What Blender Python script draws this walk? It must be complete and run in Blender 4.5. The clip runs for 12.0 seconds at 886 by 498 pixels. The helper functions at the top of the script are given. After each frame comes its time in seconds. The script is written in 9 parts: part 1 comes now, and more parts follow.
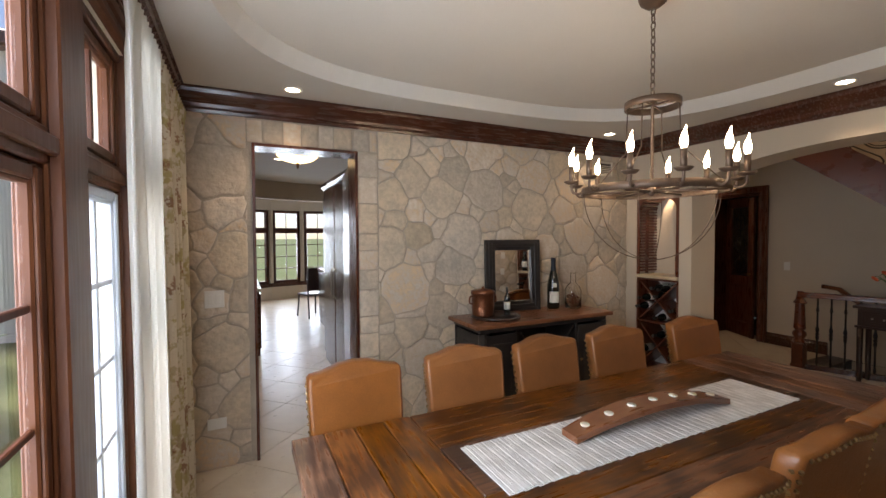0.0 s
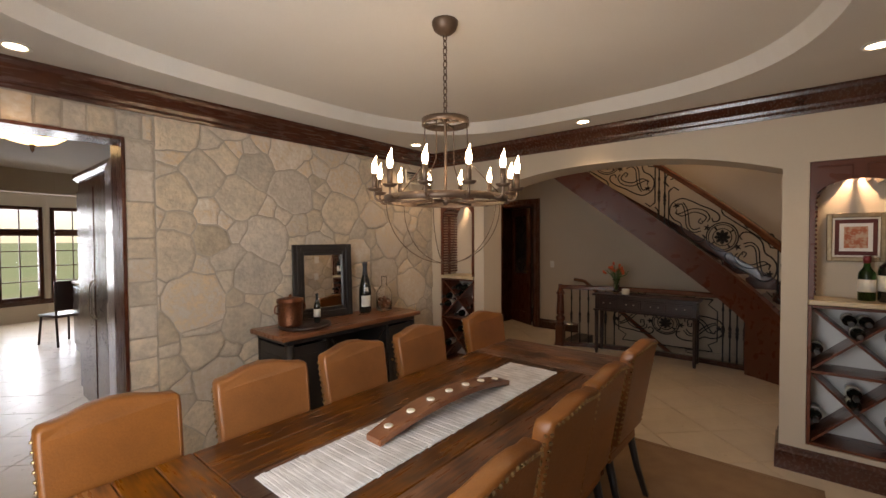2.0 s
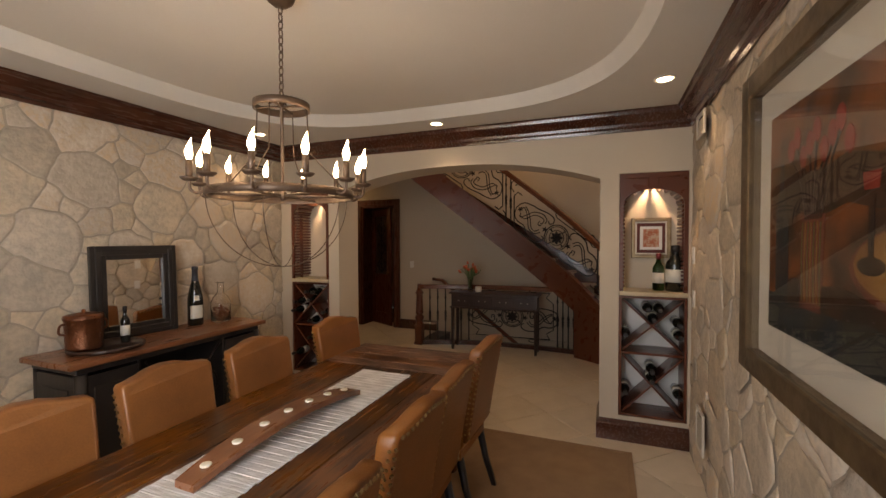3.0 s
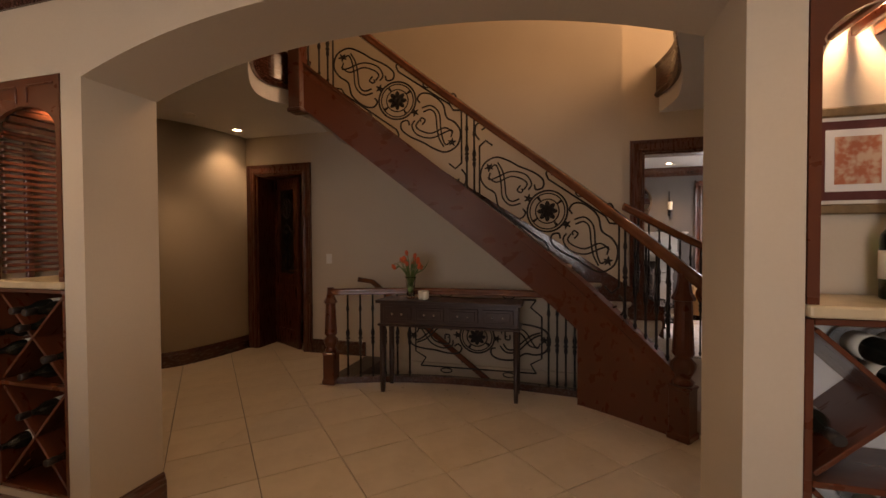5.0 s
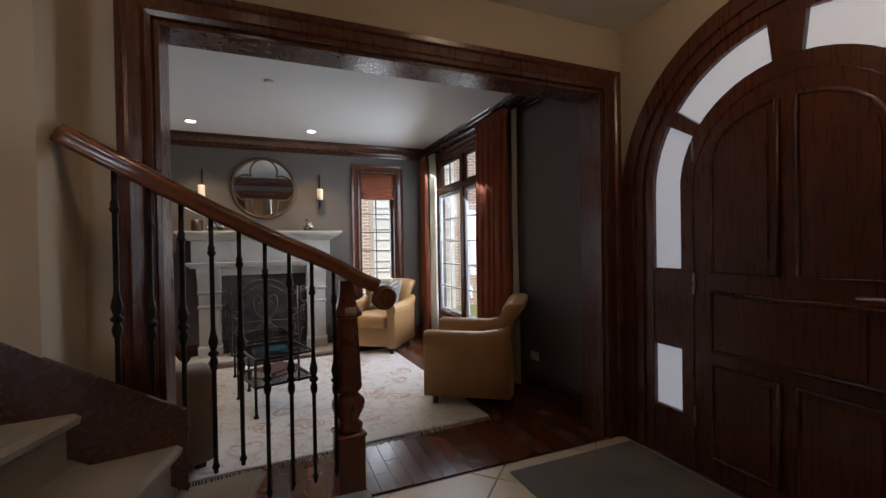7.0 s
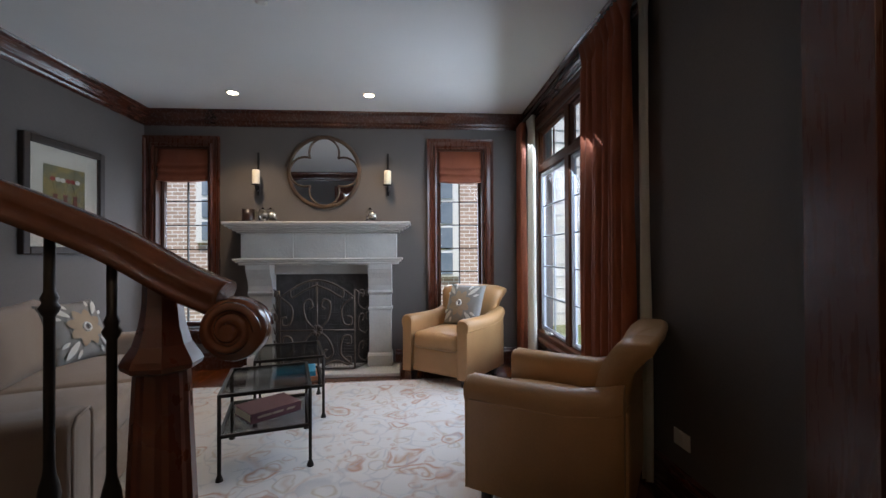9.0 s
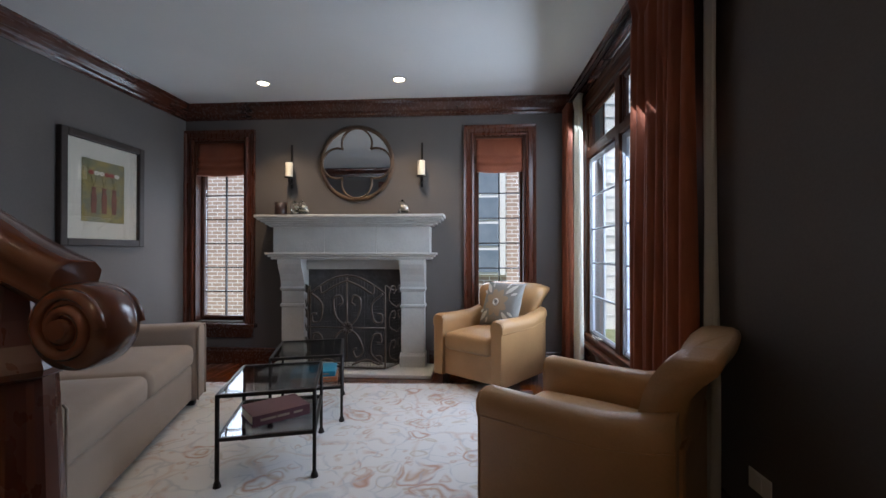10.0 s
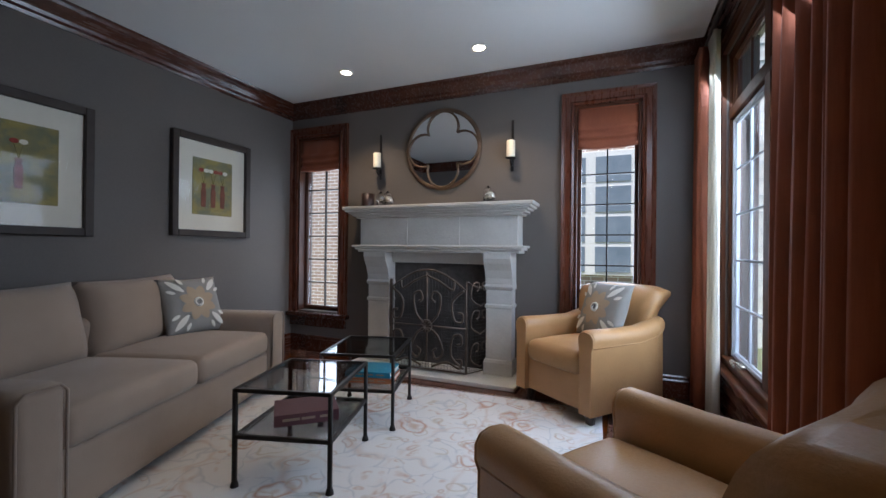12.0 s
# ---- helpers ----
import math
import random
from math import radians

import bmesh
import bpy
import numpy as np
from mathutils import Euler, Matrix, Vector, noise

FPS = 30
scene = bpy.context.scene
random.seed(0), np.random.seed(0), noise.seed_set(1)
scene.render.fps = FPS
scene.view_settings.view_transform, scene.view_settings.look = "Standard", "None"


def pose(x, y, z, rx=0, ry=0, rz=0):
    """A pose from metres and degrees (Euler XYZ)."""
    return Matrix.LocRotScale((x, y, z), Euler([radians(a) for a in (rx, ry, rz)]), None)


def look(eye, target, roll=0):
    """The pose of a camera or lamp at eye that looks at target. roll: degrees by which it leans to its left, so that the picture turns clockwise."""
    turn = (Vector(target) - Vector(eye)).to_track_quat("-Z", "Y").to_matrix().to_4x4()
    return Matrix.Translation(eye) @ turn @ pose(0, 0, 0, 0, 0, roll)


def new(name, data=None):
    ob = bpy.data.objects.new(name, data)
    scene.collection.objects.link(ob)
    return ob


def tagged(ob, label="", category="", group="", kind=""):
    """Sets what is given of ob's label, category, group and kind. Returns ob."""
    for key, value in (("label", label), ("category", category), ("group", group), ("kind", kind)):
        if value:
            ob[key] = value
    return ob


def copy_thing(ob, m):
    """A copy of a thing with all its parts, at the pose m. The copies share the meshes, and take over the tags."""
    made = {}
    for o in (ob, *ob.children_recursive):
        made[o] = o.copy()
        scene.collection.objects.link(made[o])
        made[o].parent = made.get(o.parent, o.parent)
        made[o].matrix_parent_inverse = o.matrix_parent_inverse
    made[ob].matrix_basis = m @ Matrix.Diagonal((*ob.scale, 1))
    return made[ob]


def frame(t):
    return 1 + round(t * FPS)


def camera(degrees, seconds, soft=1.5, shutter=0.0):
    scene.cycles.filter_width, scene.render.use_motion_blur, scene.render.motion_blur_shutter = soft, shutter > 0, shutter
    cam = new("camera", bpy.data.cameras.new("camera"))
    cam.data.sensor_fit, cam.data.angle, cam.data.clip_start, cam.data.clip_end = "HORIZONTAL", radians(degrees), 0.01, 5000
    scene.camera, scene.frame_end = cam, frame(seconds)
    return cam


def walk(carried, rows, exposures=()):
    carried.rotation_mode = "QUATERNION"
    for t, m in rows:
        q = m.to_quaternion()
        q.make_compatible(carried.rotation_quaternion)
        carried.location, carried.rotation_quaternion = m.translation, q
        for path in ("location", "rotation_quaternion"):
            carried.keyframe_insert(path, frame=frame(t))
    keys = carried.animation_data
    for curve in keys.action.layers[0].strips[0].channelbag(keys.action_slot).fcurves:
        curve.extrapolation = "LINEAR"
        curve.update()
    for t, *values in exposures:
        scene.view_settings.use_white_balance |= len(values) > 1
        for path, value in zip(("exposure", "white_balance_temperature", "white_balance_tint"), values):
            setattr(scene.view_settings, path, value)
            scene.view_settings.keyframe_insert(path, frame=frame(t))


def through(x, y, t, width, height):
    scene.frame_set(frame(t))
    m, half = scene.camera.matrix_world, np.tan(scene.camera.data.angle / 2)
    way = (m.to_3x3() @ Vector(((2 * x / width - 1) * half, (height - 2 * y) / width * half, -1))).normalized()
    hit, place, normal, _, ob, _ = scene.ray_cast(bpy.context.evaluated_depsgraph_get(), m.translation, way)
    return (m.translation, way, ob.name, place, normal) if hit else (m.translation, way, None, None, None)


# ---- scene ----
cam = camera(93.3, 12.0)
PATH = [
    (0, (0.06, 0.455, 1.612), (0.932, 2.254, 1.551), -0.3),
    (0.5, (0.073, 0.449, 1.613), (1.068, 2.183, 1.554), -0.3),
    (1, (0.086, 0.450, 1.615), (1.211, 2.103, 1.561), -0.3),
    (1.5, (0.099, 0.444, 1.620), (1.386, 1.974, 1.569), -0.3),
    (2, (0.128, 0.434, 1.624), (1.667, 1.710, 1.574), -0.25),
    (2.5, (0.173, 0.424, 1.628), (1.913, 1.408, 1.578), -0.2),
    (3, (0.285, 0.434, 1.620), (2.148, 1.159, 1.571), -0.2),
    (3.2, (0.379, 0.453, 1.606), (2.271, 1.097, 1.555), -0.2),
    (4.8, (2.193, 0.940, 1.410), (4.121, 1.470, 1.359), -0.4),
    (5, (2.547, 0.975, 1.378), (4.473, 1.511, 1.336), -0.3),
    (5.5, (3.385, 1.032, 1.344), (5.316, 1.553, 1.304), -0.1),
    (6, (4.177, 0.962, 1.334), (6.176, 1.041, 1.304), -0.1),
    (6.5, (4.922, 0.456, 1.324), (6.812, -0.198, 1.29), -0.8),
    (6.7, (5.074, 0.107, 1.316), (6.912, -0.681, 1.293), -0.9),
    (8.3, (6.281, -1.116, 1.232), (8.251, -1.461, 1.243), -0.6),
    (8.5, (6.347, -1.154, 1.221), (8.328, -1.432, 1.230), -0.4),
    (9, (6.512, -1.236, 1.191), (8.507, -1.367, 1.208), -0.3),
    (9.5, (6.683, -1.338, 1.165), (8.683, -1.348, 1.185), -0.1),
    (10, (6.814, -1.439, 1.146), (8.81, -1.304, 1.161), 0.0),
    (10.5, (6.948, -1.556, 1.134), (8.925, -1.252, 1.143), 0.1),
    (11, (7.082, -1.654, 1.117), (9.021, -1.164, 1.13), 0.2),
    (11.5, (7.236, -1.743, 1.104), (9.129, -1.098, 1.114), 0.4),
    (12, (7.37, -1.823, 1.097), (9.211, -1.043, 1.103), 0.6),
]
EXPOSURES = [(0, 0.5, 6650, 17), (1.5, 0.47, 7350, 19), (2.5, 0.47, 7700, 22), (3.2, 0.51, 7950, 22), (5, 0.55, 8500, 30), (5.5, 0.62, 7700, 21), (6, 0.48, 7500, 19), (6.7, 0.55, 6900, 15), (8.3, 0.48, 6150, 14), (12, 0.5, 5820, 13)]
walk(cam, [(t, look(eye, target, roll)) for t, eye, target, roll in PATH], EXPOSURES)

# ---- world and light ----
world = bpy.data.worlds.new("sky")
scene.world = world
world.use_nodes = True
wn = world.node_tree
sky = wn.nodes.new("ShaderNodeTexSky")
sky.sky_type = "NISHITA"
sky.sun_disc = False
sky.sun_elevation, sky.sun_rotation = radians(68), radians(289)
sky.air_density, sky.dust_density = 1.0, 0.4
wn.nodes["Background"].inputs[1].default_value = 0.15
wn.links.new(sky.outputs[0], wn.nodes["Background"].inputs[0])


def lamp(name, kind, place, target, power, colour, size=0.1, size_y=None, spot=90, blend=0.6):
    data = bpy.data.lights.new(name, kind)
    data.energy, data.color = power, colour
    if kind == "AREA":
        data.shape, data.size, data.size_y = "RECTANGLE", size, size_y or size
    elif kind == "SUN":
        data.angle = radians(size)
    else:
        data.shadow_soft_size = size
    if kind == "SPOT":
        data.spot_size, data.spot_blend = radians(spot), blend
    ob = new(name, data)
    ob.matrix_world = look(place, target)
    return ob


DAY, WARM = (0.76, 0.88, 1.0), (1.0, 0.75, 0.48)
lamp("sun", "SUN", (-3.4, 1.2, 9), (0, 0, 0), 4.8, (1.0, 0.95, 0.88), 12)
# sky light in the window openings
lamp("window_light_dining", "AREA", (-0.70, 1.55, 1.45), (1.2, 2.9, 1.0), 96, DAY, 1.9, 1.9)
lamp("window_light_living", "AREA", (9.8, -2.78, 1.45), (10.2, -0.7, 0.0), 58, DAY, 1.9, 2.0)
lamp("window_light_living_a", "AREA", (11.3, 1.12, 1.15), (8, 1.0, 0.9), 8, DAY, 0.5, 1.4)
lamp("window_light_living_b", "AREA", (11.3, -1.72, 1.15), (8, -1.6, 0.9), 8, DAY, 0.5, 1.4)
lamp("window_light_kitchen", "AREA", (1.4, 12.4, 1.5), (1.0, 6, 1.4), 150, DAY, 3.0, 1.8)
# unseen warm fill added high in the stair hall; no window opens there
lamp("window_light_upstairs", "AREA", (5.6, -2.2, 4.4), (6.0, 3.0, 2.0), 62, (1.0, 0.72, 0.46), 1.6, 1.4)

# ---- materials ----
def material(name, colour, other=None, rough=0.5, metal=0.0, grain=(20, 20, 20), spots=3.0, bump=0.1, mix=0.5, random_by=0.0, coat=0.0,
             fine=0.35, sheen=0.0, rough_by=0.12, odd=None):
    """Two scales of noise between two colours, with relief; random_by lets each piece differ a little."""
    m = bpy.data.materials.new(name)
    m.use_nodes = True
    nodes, links = m.node_tree.nodes, m.node_tree.links
    b = nodes["Principled BSDF"]
    other = other or tuple(c * 0.8 for c in colour)
    coords = nodes.new("ShaderNodeTexCoord")
    mapping = nodes.new("ShaderNodeMapping")
    mapping.inputs["Scale"].default_value = grain
    links.new(coords.outputs["Object"], mapping.inputs[0])
    small, large = nodes.new("ShaderNodeTexNoise"), nodes.new("ShaderNodeTexNoise")
    small.inputs["Scale"].default_value, small.inputs["Detail"].default_value = 1.0, 5.0
    large.inputs["Scale"].default_value, large.inputs["Detail"].default_value = spots, 3.0
    links.new(mapping.outputs[0], small.inputs["Vector"])
    links.new(coords.outputs["Object"], large.inputs["Vector"])
    blend = nodes.new("ShaderNodeMath")
    blend.operation = "MULTIPLY_ADD"
    links.new(small.outputs[0], blend.inputs[0])
    blend.inputs[1].default_value = fine
    links.new(large.outputs[0], blend.inputs[2])
    ramp = nodes.new("ShaderNodeMapRange")
    ramp.inputs[1].default_value, ramp.inputs[2].default_value = 0.5 + fine / 2 - 0.22 / max(mix, 0.05) * 0.5, 0.5 + fine / 2 + 0.22 / max(mix, 0.05) * 0.5
    links.new(blend.outputs[0], ramp.inputs[0])
    tint = nodes.new("ShaderNodeMix")
    tint.data_type = "RGBA"
    tint.inputs[6].default_value, tint.inputs[7].default_value = (*colour, 1), (*other, 1)
    links.new(ramp.outputs[0], tint.inputs[0])
    out = tint.outputs[2]
    if random_by:
        info, hsv = nodes.new("ShaderNodeObjectInfo"), nodes.new("ShaderNodeHueSaturation")
        span = nodes.new("ShaderNodeMapRange")
        span.inputs[3].default_value, span.inputs[4].default_value = 1 - random_by, 1 + random_by
        links.new(info.outputs["Random"], span.inputs[0])
        links.new(span.outputs[0], hsv.inputs["Value"])
        sat = nodes.new("ShaderNodeMapRange")
        sat.inputs[3].default_value, sat.inputs[4].default_value = 1 + 1.6 * random_by, 1 - 1.6 * random_by
        frac = nodes.new("ShaderNodeMath")
        frac.operation = "FRACT"
        mult = nodes.new("ShaderNodeMath")
        mult.operation, mult.inputs[1].default_value = "MULTIPLY", 7.31
        links.new(info.outputs["Random"], mult.inputs[0])
        links.new(mult.outputs[0], frac.inputs[0])
        links.new(frac.outputs[0], sat.inputs[0])
        links.new(sat.outputs[0], hsv.inputs["Saturation"])
        links.new(out, hsv.inputs["Color"])
        out = hsv.outputs[0]
        if odd:
            pick, share, stain = nodes.new("ShaderNodeMapRange"), nodes.new("ShaderNodeMath"), nodes.new("ShaderNodeMix")
            pick.inputs[1].default_value, pick.inputs[2].default_value = 0.62, 1.0
            share.operation = "MULTIPLY"
            stain.data_type = "RGBA"
            stain.inputs[7].default_value = (*odd, 1)
            links.new(frac.outputs[0], pick.inputs[0])
            links.new(pick.outputs[0], share.inputs[0])
            links.new(ramp.outputs[0], share.inputs[1])
            links.new(share.outputs[0], stain.inputs[0])
            links.new(out, stain.inputs[6])
            out = stain.outputs[2]
    links.new(out, b.inputs["Base Color"])
    shine = nodes.new("ShaderNodeMapRange")
    shine.inputs[3].default_value, shine.inputs[4].default_value = max(0.02, rough - rough_by), min(1.0, rough + rough_by)
    links.new(small.outputs[0], shine.inputs[0])
    links.new(shine.outputs[0], b.inputs["Roughness"])
    b.inputs["Metallic"].default_value = metal
    b.inputs["Coat Weight"].default_value = coat
    b.inputs["Coat Roughness"].default_value = 0.18
    b.inputs["Sheen Weight"].default_value = sheen
    if bump:
        relief = nodes.new("ShaderNodeBump")
        relief.inputs["Strength"].default_value, relief.inputs["Distance"].default_value = bump, 0.01
        links.new(small.outputs[0], relief.inputs["Height"])
        links.new(relief.outputs[0], b.inputs["Normal"])
    return m


def rough_relief(m, scale, strength, distance):
    """A second, coarser relief under the fine one."""
    nodes, links = m.node_tree.nodes, m.node_tree.links
    b = nodes["Principled BSDF"]
    coords, lumps, relief = nodes.new("ShaderNodeTexCoord"), nodes.new("ShaderNodeTexNoise"), nodes.new("ShaderNodeBump")
    lumps.inputs["Scale"].default_value, lumps.inputs["Detail"].default_value = scale, 6.0
    relief.inputs["Strength"].default_value, relief.inputs["Distance"].default_value = strength, distance
    links.new(coords.outputs["Object"], lumps.inputs["Vector"])
    links.new(lumps.outputs[0], relief.inputs["Height"])
    fine = b.inputs["Normal"].links[0].from_node
    links.new(relief.outputs[0], fine.inputs["Normal"])


def voile(name, colour, clear=0.2, through=0.5):
    """Thin woven cloth that daylight passes: part open weave, part translucent thread."""
    m = material(name, colour, tuple(0.95 * c for c in colour), 0.9, grain=(160, 160, 12), spots=4, bump=0.08)
    nodes, links = m.node_tree.nodes, m.node_tree.links
    b = nodes["Principled BSDF"]
    glow, hole, one, two = nodes.new("ShaderNodeBsdfTranslucent"), nodes.new("ShaderNodeBsdfTransparent"), nodes.new("ShaderNodeMixShader"), nodes.new("ShaderNodeMixShader")
    glow.inputs[0].default_value = (*colour, 1)
    one.inputs[0].default_value, two.inputs[0].default_value = through, clear
    links.new(b.outputs[0], one.inputs[1])
    links.new(glow.outputs[0], one.inputs[2])
    links.new(one.outputs[0], two.inputs[1])
    links.new(hole.outputs[0], two.inputs[2])
    links.new(two.outputs[0], nodes["Material Output"].inputs[0])
    return m


def glowing(name, colour, strength):
    m = bpy.data.materials.new(name)
    m.use_nodes = True
    b = m.node_tree.nodes["Principled BSDF"]
    b.inputs["Base Color"].default_value = (*colour, 1)
    b.inputs["Emission Color"].default_value = (*colour, 1)
    b.inputs["Emission Strength"].default_value = strength
    return m


def glass(name, tint=(1, 1, 1), rough=0.0, ior=1.45):
    m = bpy.data.materials.new(name)
    m.use_nodes = True
    b = m.node_tree.nodes["Principled BSDF"]
    b.inputs["Base Color"].default_value = (*tint, 1)
    b.inputs["Transmission Weight"].default_value = 1.0
    b.inputs["Roughness"].default_value = rough
    b.inputs["IOR"].default_value = ior
    return m


def pane_glass(name, tint=(1, 1, 1), gloss=0.25):
    """Thin sheet glass: clear with a faint mirror."""
    m = bpy.data.materials.new(name)
    m.use_nodes = True
    nodes, links = m.node_tree.nodes, m.node_tree.links
    clear, mirror, both, edge = nodes.new("ShaderNodeBsdfTransparent"), nodes.new("ShaderNodeBsdfGlossy"), nodes.new("ShaderNodeMixShader"), nodes.new("ShaderNodeFresnel")
    clear.inputs[0].default_value = (*tint, 1)
    mirror.inputs["Roughness"].default_value = 0.02
    edge.inputs[0].default_value = 1.45
    less = nodes.new("ShaderNodeMath")
    less.operation, less.inputs[1].default_value = "MULTIPLY", gloss
    links.new(edge.outputs[0], less.inputs[0])
    links.new(less.outputs[0], both.inputs[0])
    links.new(clear.outputs[0], both.inputs[1])
    links.new(mirror.outputs[0], both.inputs[2])
    links.new(both.outputs[0], nodes["Material Output"].inputs[0])
    return m


M = {}
M["stone"] = material("stone", (0.61, 0.51, 0.39), (0.45, 0.385, 0.305), 0.92, grain=(34, 34, 34), spots=7, bump=0.9, random_by=0.17, fine=0.9, odd=(0.68, 0.50, 0.31))
rough_relief(M["stone"], 11.0, 0.55, 0.02)
M["mortar"] = material("mortar", (0.46, 0.395, 0.31), (0.36, 0.305, 0.24), 0.95, grain=(60, 60, 60), spots=8, bump=0.6)
M["mahogany"] = material("mahogany", (0.085, 0.026, 0.014), (0.040, 0.013, 0.008), 0.26, grain=(6, 60, 60), spots=4, bump=0.03, coat=0.5)
M["mahogany_up"] = material("mahogany_upright", (0.105, 0.028, 0.012), (0.07, 0.019, 0.009), 0.29, grain=(60, 60, 5), spots=4, bump=0.02, coat=0.2)
M["stair_wood"] = material("stair_wood", (0.118, 0.030, 0.012), (0.095, 0.024, 0.010), 0.3, grain=(30, 5, 12), spots=3, bump=0.02, coat=0.2)
M["rail_wood"] = material("rail_wood", (0.20, 0.065, 0.028), (0.11, 0.034, 0.016), 0.22, grain=(14, 14, 14), spots=5, bump=0.02, coat=0.7)
M["window_wood"] = material("window_wood", (0.092, 0.030, 0.010), (0.058, 0.018, 0.007), 0.42, grain=(60, 60, 5), spots=3, bump=0.04)
M["window_wood_dark"] = material("window_wood_dark", (0.075, 0.025, 0.011), (0.045, 0.015, 0.008), 0.42, grain=(60, 60, 5), spots=3, bump=0.04)
for key in ("window_wood", "window_wood_dark"):
    M[key].node_tree.nodes["Principled BSDF"].inputs["Specular IOR Level"].default_value = 0.2
M["sash_screen"] = material("screened_sash", (0.40, 0.42, 0.46), (0.35, 0.37, 0.41), 0.7, grain=(60, 60, 5), spots=4, bump=0.03)
M["table_wood"] = material("table_wood", (0.165, 0.065, 0.028), (0.045, 0.018, 0.010), 0.3, grain=(5, 50, 30), spots=4, bump=0.12, random_by=0.22, coat=0.25, fine=0.9, mix=0.8)
M["table_wood_cross"] = material("table_wood_cross", (0.21, 0.085, 0.034), (0.055, 0.021, 0.011), 0.3, grain=(50, 5, 30), spots=4, bump=0.12, random_by=0.22, coat=0.25, fine=0.9, mix=0.8)
M["black_wood"] = material("black_wood", (0.014, 0.012, 0.012), (0.028, 0.023, 0.02), 0.4, grain=(40, 40, 10), spots=6, bump=0.05)
M["dark_wood"] = material("dark_wood", (0.040, 0.018, 0.012), (0.022, 0.010, 0.008), 0.35, grain=(8, 40, 40), spots=5, bump=0.04, coat=0.2)
M["copper_wood"] = material("sideboard_wood", (0.26, 0.10, 0.042), (0.15, 0.055, 0.025), 0.3, grain=(6, 40, 40), spots=4, bump=0.04, coat=0.3)
M["leather"] = material("saddle_leather", (0.25, 0.088, 0.020), (0.155, 0.052, 0.012), 0.36, grain=(140, 140, 140), spots=4, bump=0.12, random_by=0.015)
M["leather_old"] = material("club_leather", (0.49, 0.280, 0.122), (0.40, 0.222, 0.092), 0.38, grain=(120, 120, 120), spots=3, bump=0.12)
M["dining_ceiling"] = material("cream_ceiling", (0.66, 0.62, 0.55), (0.63, 0.59, 0.52), 0.9, grain=(80, 80, 80), spots=2, bump=0.05)
M["tray_ceiling"] = material("tan_ceiling", (0.72, 0.665, 0.58), (0.69, 0.635, 0.55), 0.9, grain=(80, 80, 80), spots=2, bump=0.05)
M["ceiling"] = material("white_ceiling", (0.74, 0.74, 0.73), (0.71, 0.71, 0.70), 0.9, grain=(80, 80, 80), spots=2, bump=0.05)
M["beige"] = material("beige_paint", (0.56, 0.48, 0.37), (0.53, 0.45, 0.345), 0.8, grain=(90, 90, 90), spots=2, bump=0.05)
M["taupe"] = material("taupe_paint", (0.130, 0.112, 0.101), (0.115, 0.100, 0.091), 0.75, grain=(90, 90, 90), spots=2, bump=0.05)
M["tile"] = material("limestone_tile", (0.72, 0.62, 0.48), (0.64, 0.54, 0.41), 0.30, grain=(14, 14, 14), spots=4, bump=0.04, random_by=0.05, rough_by=0.08)
M["grout"] = material("grout", (0.30, 0.25, 0.19), (0.22, 0.18, 0.14), 0.9, grain=(60, 60, 60), bump=0.2)
M["parquet"] = material("parquet", (0.14, 0.045, 0.022), (0.075, 0.024, 0.013), 0.22, grain=(40, 40, 20), spots=6, bump=0.03, random_by=0.3, coat=0.3)
M["carpet"] = material("stair_carpet", (0.36, 0.32, 0.27), (0.30, 0.265, 0.22), 0.95, grain=(300, 300, 300), spots=6, bump=0.5, sheen=0.3)
M["iron"] = material("black_iron", (0.016, 0.014, 0.013), (0.035, 0.028, 0.024), 0.42, metal=0.7, grain=(60, 60, 60), spots=8, bump=0.12)
M["bronze"] = material("aged_bronze", (0.10, 0.062, 0.04), (0.16, 0.105, 0.07), 0.45, metal=0.6, grain=(60, 60, 60), spots=10, bump=0.1)
M["brass"] = material("brass", (0.45, 0.31, 0.13), (0.36, 0.24, 0.10), 0.3, metal=1.0, grain=(60, 60, 60), spots=10, bump=0.04)
M["copper"] = material("hammered_copper", (0.30, 0.115, 0.055), (0.14, 0.055, 0.03), 0.32, metal=0.85, grain=(55, 55, 55), spots=9, bump=0.6)
M["nickel"] = material("nickel", (0.5, 0.46, 0.4), (0.42, 0.38, 0.33), 0.3, metal=1.0, grain=(60, 60, 60), spots=10, bump=0.03)
M["limestone"] = material("carved_limestone", (0.56, 0.54, 0.50), (0.49, 0.47, 0.435), 0.85, grain=(50, 50, 50), spots=6, bump=0.2)
M["sofa"] = material("sofa_twill", (0.285, 0.212, 0.158), (0.245, 0.18, 0.132), 0.92, grain=(350, 350, 350), spots=5, bump=0.35, sheen=0.2)
M["cushion"] = material("cushion_linen", (0.30, 0.285, 0.265), (0.25, 0.24, 0.22), 0.95, grain=(300, 300, 300), spots=5, bump=0.4)
M["cushion_white"] = material("cushion_white", (0.70, 0.68, 0.62), (0.64, 0.62, 0.57), 0.95, grain=(300, 300, 300), spots=5, bump=0.4)
M["cushion_tan"] = material("cushion_tan", (0.42, 0.32, 0.22), (0.36, 0.27, 0.18), 0.95, grain=(300, 300, 300), spots=5, bump=0.4)
M["rust"] = material("rust_silk", (0.32, 0.086, 0.034), (0.24, 0.062, 0.026), 0.72, grain=(160, 160, 10), spots=4, bump=0.15, sheen=0.08)
M["sheer"] = voile("ivory_curtain", (0.74, 0.70, 0.61), 0.0, 0.4)
